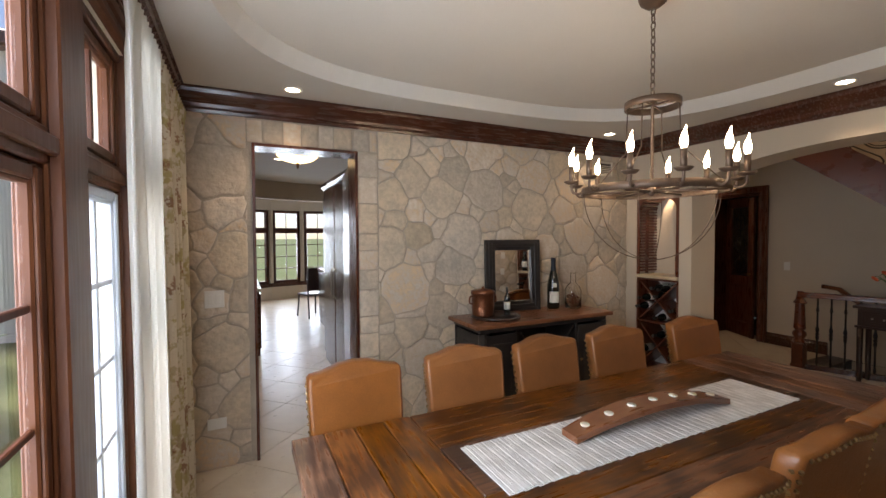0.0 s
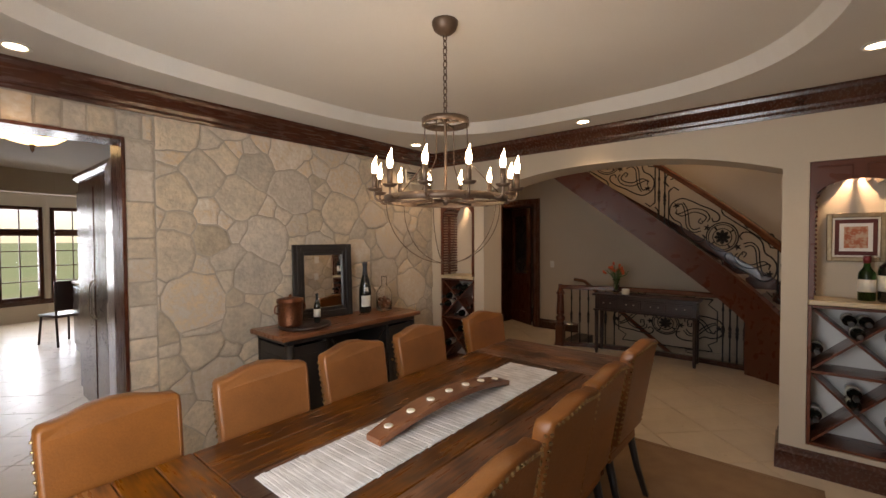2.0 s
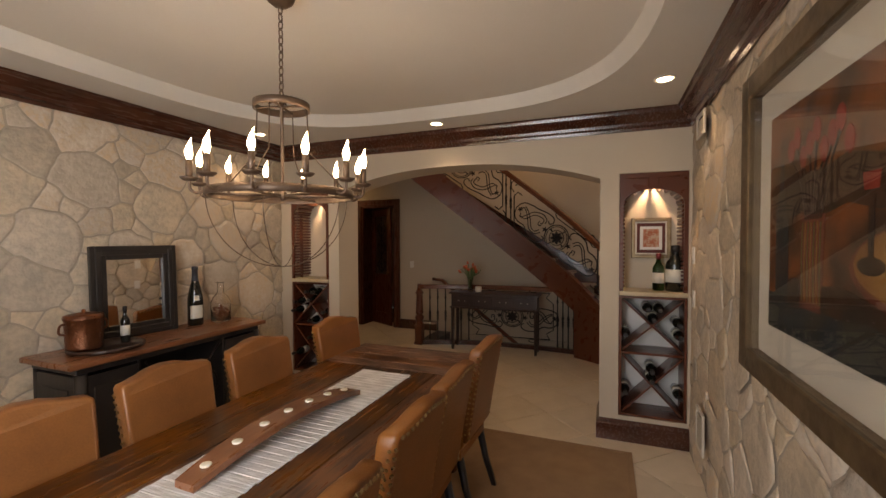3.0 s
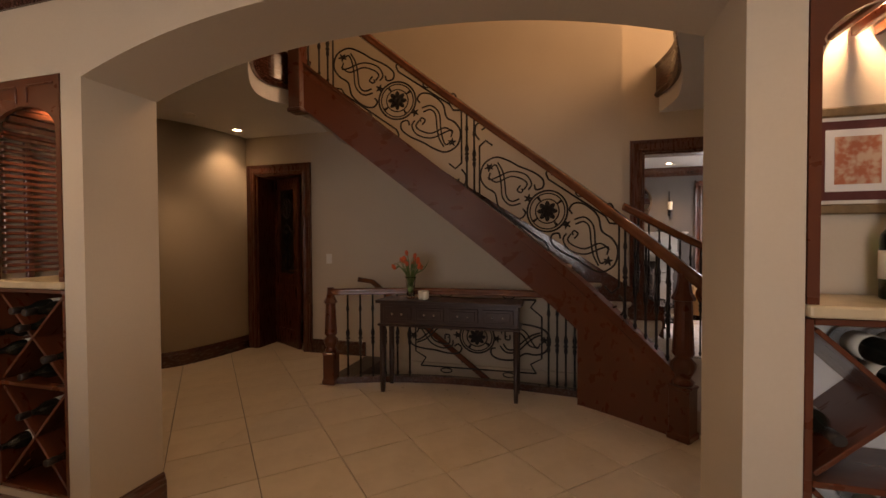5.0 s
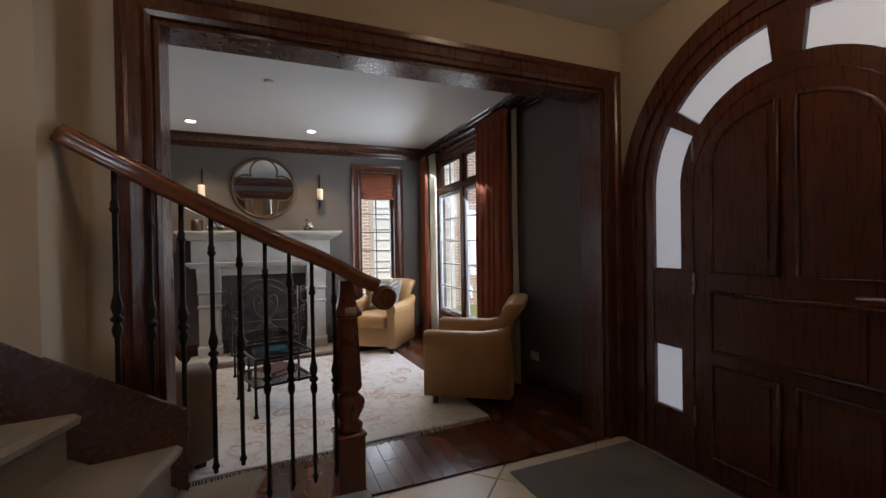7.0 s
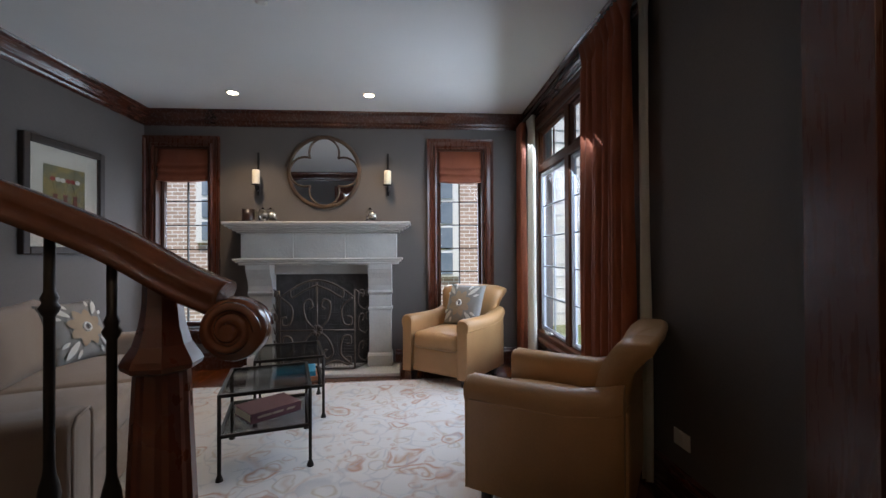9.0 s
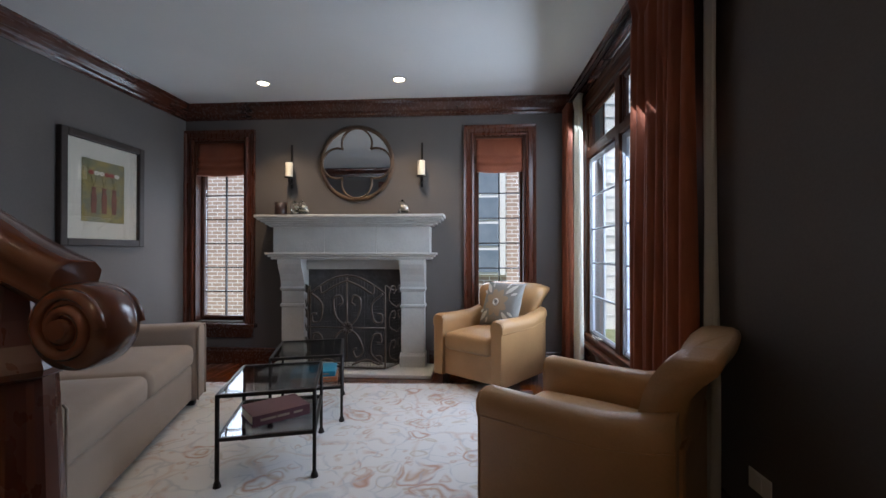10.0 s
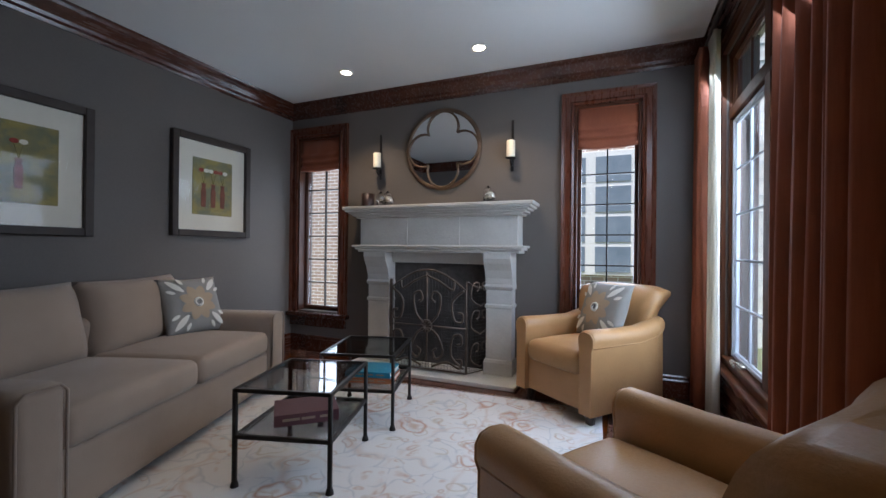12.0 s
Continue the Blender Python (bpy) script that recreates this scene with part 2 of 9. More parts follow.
M["grille_paint"] = material("cream_enamel", (0.60, 0.55, 0.46), (0.56, 0.51, 0.42), 0.5, grain=(60, 60, 60), bump=0.02)
M["frame_dark"] = material("dark_frame_wood", (0.035, 0.021, 0.013), (0.022, 0.013, 0.009), 0.6, grain=(30, 30, 30), spots=8, bump=0.06)
M["screen_iron"] = material("bronzed_iron", (0.17, 0.135, 0.11), (0.09, 0.07, 0.058), 0.34, metal=0.8, grain=(60, 60, 60), spots=14, bump=0.1)
M["antique_brass"] = material("antique_brass", (0.42, 0.30, 0.16), (0.28, 0.19, 0.10), 0.3, metal=1.0, grain=(60, 60, 60), spots=10, bump=0.03)
M["white"] = material("white_plastic", (0.75, 0.73, 0.68), (0.72, 0.70, 0.65), 0.4, grain=(40, 40, 40), bump=0.0)
M["candle"] = material("candle_wax", (0.80, 0.74, 0.60), (0.76, 0.70, 0.56), 0.5, grain=(30, 30, 30), bump=0.03)
M["runner"] = material("runner_weave", (0.66, 0.63, 0.59), (0.50, 0.47, 0.43), 0.95, grain=(260, 9, 60), spots=9, bump=0.5, fine=1.0, mix=0.9)
M["rug_brown"] = material("sisal_rug", (0.33, 0.21, 0.115), (0.27, 0.165, 0.09), 0.95, grain=(220, 220, 60), spots=7, bump=0.5)
M["mat_grey"] = material("door_mat", (0.20, 0.19, 0.175), (0.14, 0.135, 0.125), 0.9, grain=(200, 200, 60), spots=3, bump=0.5)
M["mirror"] = material("mirror_silver", (0.86, 0.86, 0.86), (0.85, 0.85, 0.85), 0.015, metal=1.0, bump=0.0, rough_by=0.005)
M["pane"] = pane_glass("window_glass")
M["table_glass"] = pane_glass("table_glass", (0.965, 0.985, 0.98), 0.8)
M["clear_glass"] = glass("clear_glass")
M["water"] = glass("water", (0.95, 0.98, 0.95), ior=1.33)
M["green_glass"] = glass("green_bottle_glass", (0.05, 0.18, 0.04))
M["far_pane"] = material("neighbour_window_glass", (0.16, 0.20, 0.24), (0.24, 0.28, 0.32), 0.08, grain=(2, 2, 2), bump=0.0)
M["dark_glass"] = material("dark_bottle_glass", (0.008, 0.010, 0.008), (0.014, 0.014, 0.010), 0.06, grain=(10, 10, 10), bump=0.0, coat=0.5, rough_by=0.02)
M["paper"] = material("paper", (0.72, 0.68, 0.58), (0.66, 0.62, 0.52), 0.8, grain=(60, 60, 60), bump=0.0)
M["bulb"] = glowing("lit_bulb", (1.0, 0.80, 0.52), 40)
M["downlight"] = glowing("downlight_lens", (1.0, 0.80, 0.55), 14)
M["bowl_glass"] = glowing("alabaster_bowl", (1.0, 0.70, 0.34), 2.6)
# door glass: weak emission stands in for daylight passing through it
M["frost_glow"] = glowing("frosted_glass_daylight_glow", (0.76, 0.84, 0.97), 0.19)

# ---- mesh helpers ----
def box(sx, sy, sz, at=(0, 0, 0), bevel=0.004, seg=1, bm=None, turn=None):
    """A bevelled box; at is the centre of its base."""
    out = bm or bmesh.new()
    made = bmesh.new()
    bmesh.ops.create_cube(made, size=1)
    bmesh.ops.scale(made, vec=(sx, sy, sz), verts=made.verts)
    bmesh.ops.translate(made, vec=(0, 0, sz / 2), verts=made.verts)
    b = min(bevel, 0.45 * min(sx, sy, sz))
    if b > 0.0005:
        bmesh.ops.bevel(made, geom=made.edges[:], offset=b, segments=seg, affect="EDGES", profile=0.5)
    m = Matrix.Translation(at) @ (turn or Matrix.Identity(4))
    return joined(out, made, m)


def joined(out, made, m=None):
    """Adds one bmesh to another."""
    if m is not None:
        made.transform(m)
    data = bpy.data.meshes.new("tmp")
    made.to_mesh(data)
    made.free()
    out.from_mesh(data)
    bpy.data.meshes.remove(data)
    return out


def lathe(profile, seg=20, at=(0, 0, 0), bm=None, squash=1.0, caps=True):
    """A turned solid from (radius, height) pairs."""
    out = bm or bmesh.new()
    rings = []
    for r, z in profile:
        rings.append([out.verts.new((at[0] + max(r, 0.0004) * math.cos(2 * math.pi * i / seg), at[1] + squash * max(r, 0.0004) * math.sin(2 * math.pi * i / seg), at[2] + z)) for i in range(seg)])
    for a, b in zip(rings, rings[1:]):
        for i in range(seg):
            f = out.faces.new((a[i], a[(i + 1) % seg], b[(i + 1) % seg], b[i]))
            f.smooth = True
    if caps:
        out.faces.new(rings[0][::-1])
        out.faces.new(rings[-1])
    return out


def spline(points, steps=6, closed=False):
    """Catmull-Rom through the points."""
    pts = [Vector(p) for p in points]
    n, out = len(pts), []
    for i in range(n if closed else n - 1):
        a, b, c, d = ((pts[(i - 1) % n], pts[i], pts[(i + 1) % n], pts[(i + 2) % n]) if closed else
                      (pts[max(i - 1, 0)], pts[i], pts[i + 1], pts[min(i + 2, n - 1)]))
        for k in range(steps):
            t = k / steps
            out.append(0.5 * ((2 * b) + (c - a) * t + (2 * a - 5 * b + 4 * c - d) * t * t + (3 * b - a - 3 * c + d) * t ** 3))
    return out if closed else out + [pts[-1]]


def tube(points, r, seg=6, bm=None, closed=False, taper=None, flat=1.0):
    """A round bar along points."""
    out = bm or bmesh.new()
    pts = [Vector(p) for p in points]
    n = len(pts)
    side, rings = None, []
    for i, p in enumerate(pts):
        a, b = (pts[i - 1], pts[(i + 1) % n]) if closed else (pts[max(i - 1, 0)], pts[min(i + 1, n - 1)])
        way = (b - a).normalized() if (b - a).length > 1e-9 else Vector((0, 0, 1))
        if side is None:
            side = way.orthogonal().normalized()
        side = (side - way * side.dot(way))
        side = side.normalized() if side.length > 1e-6 else way.orthogonal().normalized()
        up = way.cross(side)
        k = r * (taper[0] + (taper[1] - taper[0]) * i / max(n - 1, 1) if taper else 1)
        rings.append([out.verts.new(p + k * (math.cos(2 * math.pi * j / seg) * side + flat * math.sin(2 * math.pi * j / seg) * up)) for j in range(seg)])
    for i in range(n if closed else n - 1):
        a, b = rings[i], rings[(i + 1) % n]
        for j in range(seg):
            f = out.faces.new((a[j], a[(j + 1) % seg], b[(j + 1) % seg], b[j]))
            f.smooth = True
    if not closed:
        out.faces.new(rings[0][::-1])
        out.faces.new(rings[-1])
    return out


def prism(poly, z0, z1, bm=None, bevel=0.0):
    """A flat polygon raised from z0 to z1."""
    out = bm or bmesh.new()
    made = bmesh.new()
    low = [made.verts.new((p[0], p[1], z0)) for p in poly]
    high = [made.verts.new((p[0], p[1], z1)) for p in poly]
    made.faces.new(low[::-1])
    made.faces.new(high)
    n = len(poly)
    for i in range(n):
        made.faces.new((low[i], low[(i + 1) % n], high[(i + 1) % n], high[i]))
    bmesh.ops.recalc_face_normals(made, faces=made.faces[:])
    if bevel:
        bmesh.ops.bevel(made, geom=[e for e in made.edges if abs(e.verts[0].co.z - z1) < 1e-6 and abs(e.verts[1].co.z - z1) < 1e-6], offset=bevel, segments=2, affect="EDGES", profile=0.5)
    return joined(out, made)


def sweep(profile, path, bm=None, closed=False, up=(0, 0, 1)):
    """Mouldings: (out, up) pairs carried along a path of points in plan; out is to the left of the way walked."""
    out = bm or bmesh.new()
    pts = [Vector(p) for p in path]
    n, rings = len(pts), []
    for i, p in enumerate(pts):
        a = (pts[i] - pts[i - 1]) if (i > 0 or closed) else (pts[1] - pts[0])
        b = (pts[(i + 1) % n] - pts[i]) if (i < n - 1 or closed) else a
        a, b = Vector((a.x, a.y, 0)).normalized(), Vector((b.x, b.y, 0)).normalized()
        na, nb = Vector((-a.y, a.x, 0)), Vector((-b.y, b.x, 0))
        mid = na + nb
        mid = mid / max(mid.dot(na), 0.3)
        rings.append([out.verts.new(p + mid * u + Vector((0, 0, v))) for u, v in profile])
    k = len(profile)
    for i in range(n if closed else n - 1):
        a, b = rings[i], rings[(i + 1) % n]
        for j in range(k):
            out.faces.new((a[j], a[(j + 1) % k], b[(j + 1) % k], b[j]))
    if not closed:
        out.faces.new(rings[0])
        out.faces.new(rings[-1][::-1])
    return out


def slab_with_hole(w, h, holes, depth):
    """An upright wall in x (0..w) and z (0..h), depth in +y, with rectangular openings (x0, z0, x1, z1)."""
    xs = sorted({0, w, *[v for o in holes for v in (o[0], o[2])]})
    zs = sorted({0, h, *[v for o in holes for v in (o[1], o[3])]})
    bm, grid = bmesh.new(), {}

    def vert(x, y, z):
        key = (round(x, 4), round(y, 4), round(z, 4))
        if key not in grid:
            grid[key] = bm.verts.new(key)
        return grid[key]

    def solid(i, j):
        if not (0 <= i < len(xs) - 1 and 0 <= j < len(zs) - 1):
            return False
        cx, cz = (xs[i] + xs[i + 1]) / 2, (zs[j] + zs[j + 1]) / 2
        return not any(o[0] < cx < o[2] and o[1] < cz < o[3] for o in holes)

    for i in range(len(xs) - 1):
        for j in range(len(zs) - 1):
            if not solid(i, j):
                continue
            a, b, c, d = xs[i], xs[i + 1], zs[j], zs[j + 1]
            bm.faces.new([vert(a, 0, c), vert(b, 0, c), vert(b, 0, d), vert(a, 0, d)])
            bm.faces.new([vert(a, depth, d), vert(b, depth, d), vert(b, depth, c), vert(a, depth, c)])
            if not solid(i - 1, j):
                bm.faces.new([vert(a, 0, d), vert(a, depth, d), vert(a, depth, c), vert(a, 0, c)])
            if not solid(i + 1, j):
                bm.faces.new([vert(b, 0, c), vert(b, depth, c), vert(b, depth, d), vert(b, 0, d)])
            if not solid(i, j - 1):
                bm.faces.new([vert(a, 0, c), vert(a, depth, c), vert(b, depth, c), vert(b, 0, c)])
            if not solid(i, j + 1):
                bm.faces.new([vert(a, 0, d), vert(b, 0, d), vert(b, depth, d), vert(a, depth, d)])
    bmesh.ops.recalc_face_normals(bm, faces=bm.faces[:])
    return bm


def mesh_of(name, bm):
    data = bpy.data.meshes.new(name)
    bm.to_mesh(data)
    bm.free()
    return data


def structure(name, bm, mat, label, category):
    ob = new(name, mesh_of(name, bm)) if bm else new(name)
    if bm:
        ob.data.materials.append(M[mat])
    return tagged(ob, label, category, kind="structure")


def thing(name, label, category, at=(0, 0, 0), turn=0, group="", kind=""):
    ob = new(name)
    ob.matrix_world = pose(*at, 0, 0, turn)
    return tagged(ob, label, category, group, kind)


def part(name, bm, mat, parent, label="", at=None):
    ob = new(name, mesh_of(name, bm))
    ob.data.materials.append(M[mat])
    ob.parent = parent
    if at is not None:
        ob.matrix_basis = at
    if label:
        tagged(ob, label)
    return ob


def clip_poly(poly, nx, ny, d):
    """The part of a polygon where nx * x + ny * y <= d."""
    out = []
    for i, p in enumerate(poly):
        q = poly[(i + 1) % len(poly)]
        a, b = nx * p[0] + ny * p[1] - d, nx * q[0] + ny * q[1] - d
        if a <= 0:
            out.append(p)
        if (a < 0 < b) or (b < 0 < a):
            t = a / (a - b)
            out.append((p[0] + t * (q[0] - p[0]), p[1] + t * (q[1] - p[1])))
    return out


def area(poly):
    return 0.5 * sum(p[0] * q[1] - q[0] * p[1] for p, q in zip(poly, poly[1:] + poly[:1]))

# ---- the plan ----
X_WIN, X_ARCH, Y_STONE, Y_PICTURE = -0.36, 3.895, 3.722, -0.165      # dining room faces
X_HALL, X_BACK, X_OPEN, X_FIRE = 4.25, 7.09, 7.46, 10.99              # hall and living room faces
Y_DOOR, Y_LIVING, Y_GALLERY = -2.55, 1.54, -2.48
H_DINING, H_TRAY, H_HALL, H_LIVING, H_UPPER = 2.60, 2.695, 2.70, 2.66, 5.4

CROWN = [(0, 0), (0.012, 0), (0.018, 0.022), (0.034, 0.034), (0.040, 0.055), (0.070, 0.085), (0.092, 0.112), (0.098, 0.135), (0.112, 0.147), (0, 0.147)]
BASE = [(0, 0), (0.022, 0), (0.022, 0.125), (0.014, 0.137), (0.012, 0.155), (0.004, 0.166), (0, 0.166)]
CASING = 0.1

# ---- ground and floors ----
structure("ground", prism([(-400, -400), (400, -400), (400, 400), (-400, 400)], -3.2, -3.1), "grout", "grey ground far under the house", "ground")
M["lawn"] = material("lawn", (0.10, 0.14, 0.045), (0.14, 0.15, 0.06), 0.95, grain=(30, 30, 30), spots=0.4, bump=0.4)
lawn = bmesh.new()
for poly in ([(-400, -400), (-0.75, -400), (-0.75, 400), (-400, 400)], [(-0.75, 12.6), (400, 12.6), (400, 400), (-0.75, 400)], [(11.2, -400), (400, -400), (400, 12.6), (11.2, 12.6)], [(-0.75, -400), (11.2, -400), (11.2, -2.95), (-0.75, -2.95)]):
    prism(poly, -0.32, -0.25, lawn)
structure("lawn", lawn, "lawn", "green lawn round the house", "lawn")
hall_floor = bmesh.new()
prism([(X_WIN - 0.3, -0.4), (6.05, -0.4), (6.05, 3.2), (X_WIN - 0.3, 3.2)], -0.3, -0.012, hall_floor)
prism([(X_WIN - 0.3, 3.2), (7.3, 3.2), (7.3, 13.4), (X_WIN - 0.3, 13.4)], -0.3, -0.012, hall_floor)
prism([(3.5, -2.9), (7.44, -2.9), (7.44, -0.4), (3.5, -0.4)], -0.3, -0.012, hall_floor)
prism([(6.05, -0.4), (7.44, -0.4), (7.44, 0.72), (6.05, 0.72)], -0.3, -0.012, hall_floor)
structure("floor", hall_floor, "grout", "cream limestone tiles laid diagonally with dark joints", "floor")
structure("floor_living", prism([(7.44, -2.9), (11.2, -2.9), (11.2, 1.8), (7.44, 1.8)], -0.3, -0.008), "dark_wood", "dark red polished parquet floor", "floor")

# ---- walls ----
def wall_x(name, y, x0, x1, h, holes, depth, mat, label):
    """A wall along x whose face is at y; depth may be negative."""
    bm = slab_with_hole(x1 - x0, h, [(a - x0, b, c - x0, d) for a, b, c, d in holes], abs(depth))
    if depth < 0:
        bmesh.ops.translate(bm, vec=(0, depth, 0), verts=bm.verts)
    bmesh.ops.translate(bm, vec=(x0, y, 0), verts=bm.verts)
    return structure(name, bm, mat, label, "wall")


def wall_y(name, x, y0, y1, h, holes, depth, mat, label, z0=0.0):
    """A wall along y whose face is at x."""
    bm = slab_with_hole(y1 - y0, h, [(a - y0, b, c - y0, d) for a, b, c, d in holes], abs(depth))
    bm.transform(Matrix(((0, 1, 0, 0), (1, 0, 0, 0), (0, 0, 1, 0), (0, 0, 0, 1))))
    bmesh.ops.reverse_faces(bm, faces=bm.faces[:])
    if depth < 0:
        bmesh.ops.translate(bm, vec=(depth, 0, 0), verts=bm.verts)
    bmesh.ops.translate(bm, vec=(x, y0, z0), verts=bm.verts)
    return structure(name, bm, mat, label, "wall")


DOOR_K = (0.143, 0.90, 2.28)                                    # kitchen doorway: x0, x1, top
WIN_D = (0.02, 2.62, 0.42, 2.36)                                # dining window: y0, y1, z0, z1
wall_stone = wall_x("wall_stone", Y_STONE + 0.010, X_WIN - 0.3, X_HALL, 3.0, [(DOOR_K[0], -0.01, DOOR_K[1], DOOR_K[2])], 0.2, "mortar", "rough beige flagstone wall with pale mortar joints")
wall_picture = wall_x("wall_picture", Y_PICTURE - 0.010, X_WIN - 0.3, X_HALL, 3.0, [], -0.2, "mortar", "rough beige flagstone wall with pale mortar joints")
wall_y("wall_window", X_WIN, Y_PICTURE - 0.23, Y_STONE + 0.235, 3.0, [(WIN_D[0], WIN_D[2], WIN_D[1], WIN_D[3])], -0.11, "beige", "beige painted wall round a tall window")

# arch wall with its two wine niches
ARCH = (0.478, 2.985, 2.08, 2.285)                              # y0, y1, spring, crown of the curve
NICHES = [(-0.150, 0.335), (3.110, 3.590)]
N_BOTTOM, N_TOP, N_SHELF, N_BACK = 0.20, 2.13, 1.20, 4.17


def arch_z(y):
    """The flat curve of the hall arch."""
    c, r = (ARCH[0] + ARCH[1]) / 2, (ARCH[1] - ARCH[0]) / 2
    return ARCH[2] + 0.02 + (ARCH[3] - ARCH[2] - 0.02) * (1 - abs((y - c) / r) ** 2.3)


def arch_wall():
    bm = bmesh.new()
    def block(poly, x0, x1):
        made = bmesh.new()
        a = [made.verts.new((x0, y, z)) for y, z in poly]
        b = [made.verts.new((x1, y, z)) for y, z in poly]
        made.faces.new(a)
        made.faces.new(b[::-1])
        for i in range(len(poly)):
            made.faces.new((a[i], b[i], b[(i + 1) % len(poly)], a[(i + 1) % len(poly)]))
        bmesh.ops.recalc_face_normals(made, faces=made.faces[:])
        joined(bm, made)
    y_lo, y_hi = Y_PICTURE - 0.03, Y_STONE + 0.035
    for (a, b), (lo, hi) in zip(NICHES, ((y_lo, ARCH[0]), (ARCH[1], y_hi))):
        block([(lo, 0), (a, 0), (a, 3.0), (lo, 3.0)], X_ARCH, X_HALL)
        block([(b, 0), (hi, 0), (hi, 3.0), (b, 3.0)], X_ARCH, X_HALL)
        block([(a, 0), (b, 0), (b, N_BOTTOM), (a, N_BOTTOM)], X_ARCH, X_HALL)
        block([(a, N_TOP), (b, N_TOP), (b, 3.0), (a, 3.0)], X_ARCH, X_HALL)
        block([(a, N_BOTTOM), (b, N_BOTTOM), (b, N_TOP), (a, N_TOP)], N_BACK + 0.004, X_HALL)
    ys = [ARCH[0] + (ARCH[1] - ARCH[0]) * i / 40 for i in range(41)]
    for a, b in zip(ys, ys[1:]):
        block([(a, arch_z(a)), (b, arch_z(b)), (b, 3.0), (a, 3.0)], X_ARCH, X_HALL)
    bmesh.ops.remove_doubles(bm, verts=bm.verts[:], dist=0.0005)
    return bm


structure("wall_arch", arch_wall(), "beige", "beige painted wall with a wide flat arch to the hall", "wall")

OPEN = (-2.38, 0.115, 2.30)                                     # living room opening: y0, y1, top
DOOR_B = (4.04, 4.72, 2.22)
wall_y("wall_back", X_BACK, 0.37, 5.2, H_UPPER, [(DOOR_B[0], -0.01, DOOR_B[1], DOOR_B[2])], 0.37, "beige", "beige painted wall behind the staircase, two storeys high")
wall_y("wall_opening", X_OPEN, Y_DOOR - 0.3, 0.37, H_UPPER, [(OPEN[0], -0.01, OPEN[1], OPEN[2])], 0.16, "beige", "beige painted wall with a wide cased opening")
wall_y("wall_living_west", X_OPEN + 0.162, Y_GALLERY - 0.25, 1.8, 3.0, [(OPEN[0], -0.01, OPEN[1], OPEN[2])], 0.03, "taupe", "taupe painted wall round the cased opening")
WIN_L = (9.10, 10.72, 0.36, 2.44)                               # living room window: x0, x1, z0, z1
wall_x("wall_living_window", Y_GALLERY, X_OPEN + 0.16, X_FIRE + 0.25, 3.0, [(WIN_L[0], WIN_L[2], WIN_L[1], WIN_L[3])], -0.11, "taupe", "taupe painted wall with a tall window")
wall_x("wall_living_pictures", Y_LIVING, X_OPEN + 0.16, X_FIRE + 0.25, 3.0, [], 0.2, "taupe", "taupe painted wall hung with framed pictures")
WIN_F = [(0.89, 1.44), (-1.97, -1.47)]                          # fireplace wall windows: y0, y1
FZ = (0.43, 2.30)
wall_y("wall_fireplace", X_FIRE, Y_GALLERY - 0.25, Y_LIVING + 0.2, 3.0, [(a, FZ[0], b, FZ[1]) for a, b in WIN_F], 0.22, "taupe", "taupe painted wall behind the fireplace")

# curved wall beside the passage
curve = spline([(7.09, 4.87), (6.9, 4.885), (6.5, 4.95), (6.15, 5.08), (5.95, 5.34), (5.88, 5.75), (5.88, 7.0)], 8)
curved = bmesh.new()
for a, b in zip(range(len(curve) - 1), range(1, len(curve))):
    prism([(curve[a].x, curve[a].y), (curve[b].x, curve[b].y), (curve[b].x + 0.25, curve[b].y + 0.25), (curve[a].x + 0.25, curve[a].y + 0.25)], 0, H_HALL + 0.02, curved)
bmesh.ops.remove_doubles(curved, verts=curved.verts[:], dist=0.0005)
for f in curved.faces:
    f.smooth = True
structure("wall_curved", curved, "beige", "beige painted wall that bends round a soft curve", "wall")
structure("baseboard_curved", sweep(BASE, [Vector((p.x, p.y, 0)) for p in curve]), "mahogany", "dark mahogany baseboard round the curved wall", "baseboard")

# walls that close the hall and kitchen
wall_x("wall_hall_far", 7.0, 3.2, 7.6, 3.0, [], 0.2, "beige", "beige painted wall at the end of the passage")
wall_y("wall_hall_side", X_ARCH, -2.9, Y_PICTURE - 0.23, H_UPPER, [], 0.355, "beige", "beige painted hall wall")
wall_y("wall_hall_passage", X_ARCH, Y_STONE + 0.24, 7.0, 3.0, [], 0.355, "beige", "beige painted passage wall")
wall_y("wall_upper_west", X_ARCH, Y_PICTURE - 0.2, 7.0, H_UPPER - 3.0, [], 0.355, "beige", "beige painted wall of the upper storey", 3.0)
wall_x("wall_upper_north", 5.2, 3.9, 7.46, H_UPPER, [(3.9, -0.01, 7.0, 3.02)], 0.2, "beige", "beige painted wall of the upper storey")

# ---- ceilings ----
def tray_outline(grow=0.0):
    """The rounded outline of the raised dining ceiling."""
    cx, cy, rx, ry, pts = 1.70, 1.75, 1.78 + grow, 1.55 + grow, []
    for i in range(64):
        a = 2 * math.pi * i / 64
        c, s = math.cos(a), math.sin(a)
        pts.append((cx + rx * math.copysign(abs(c) ** 0.62, c), cy + ry * math.copysign(abs(s) ** 0.62, s)))
    return pts


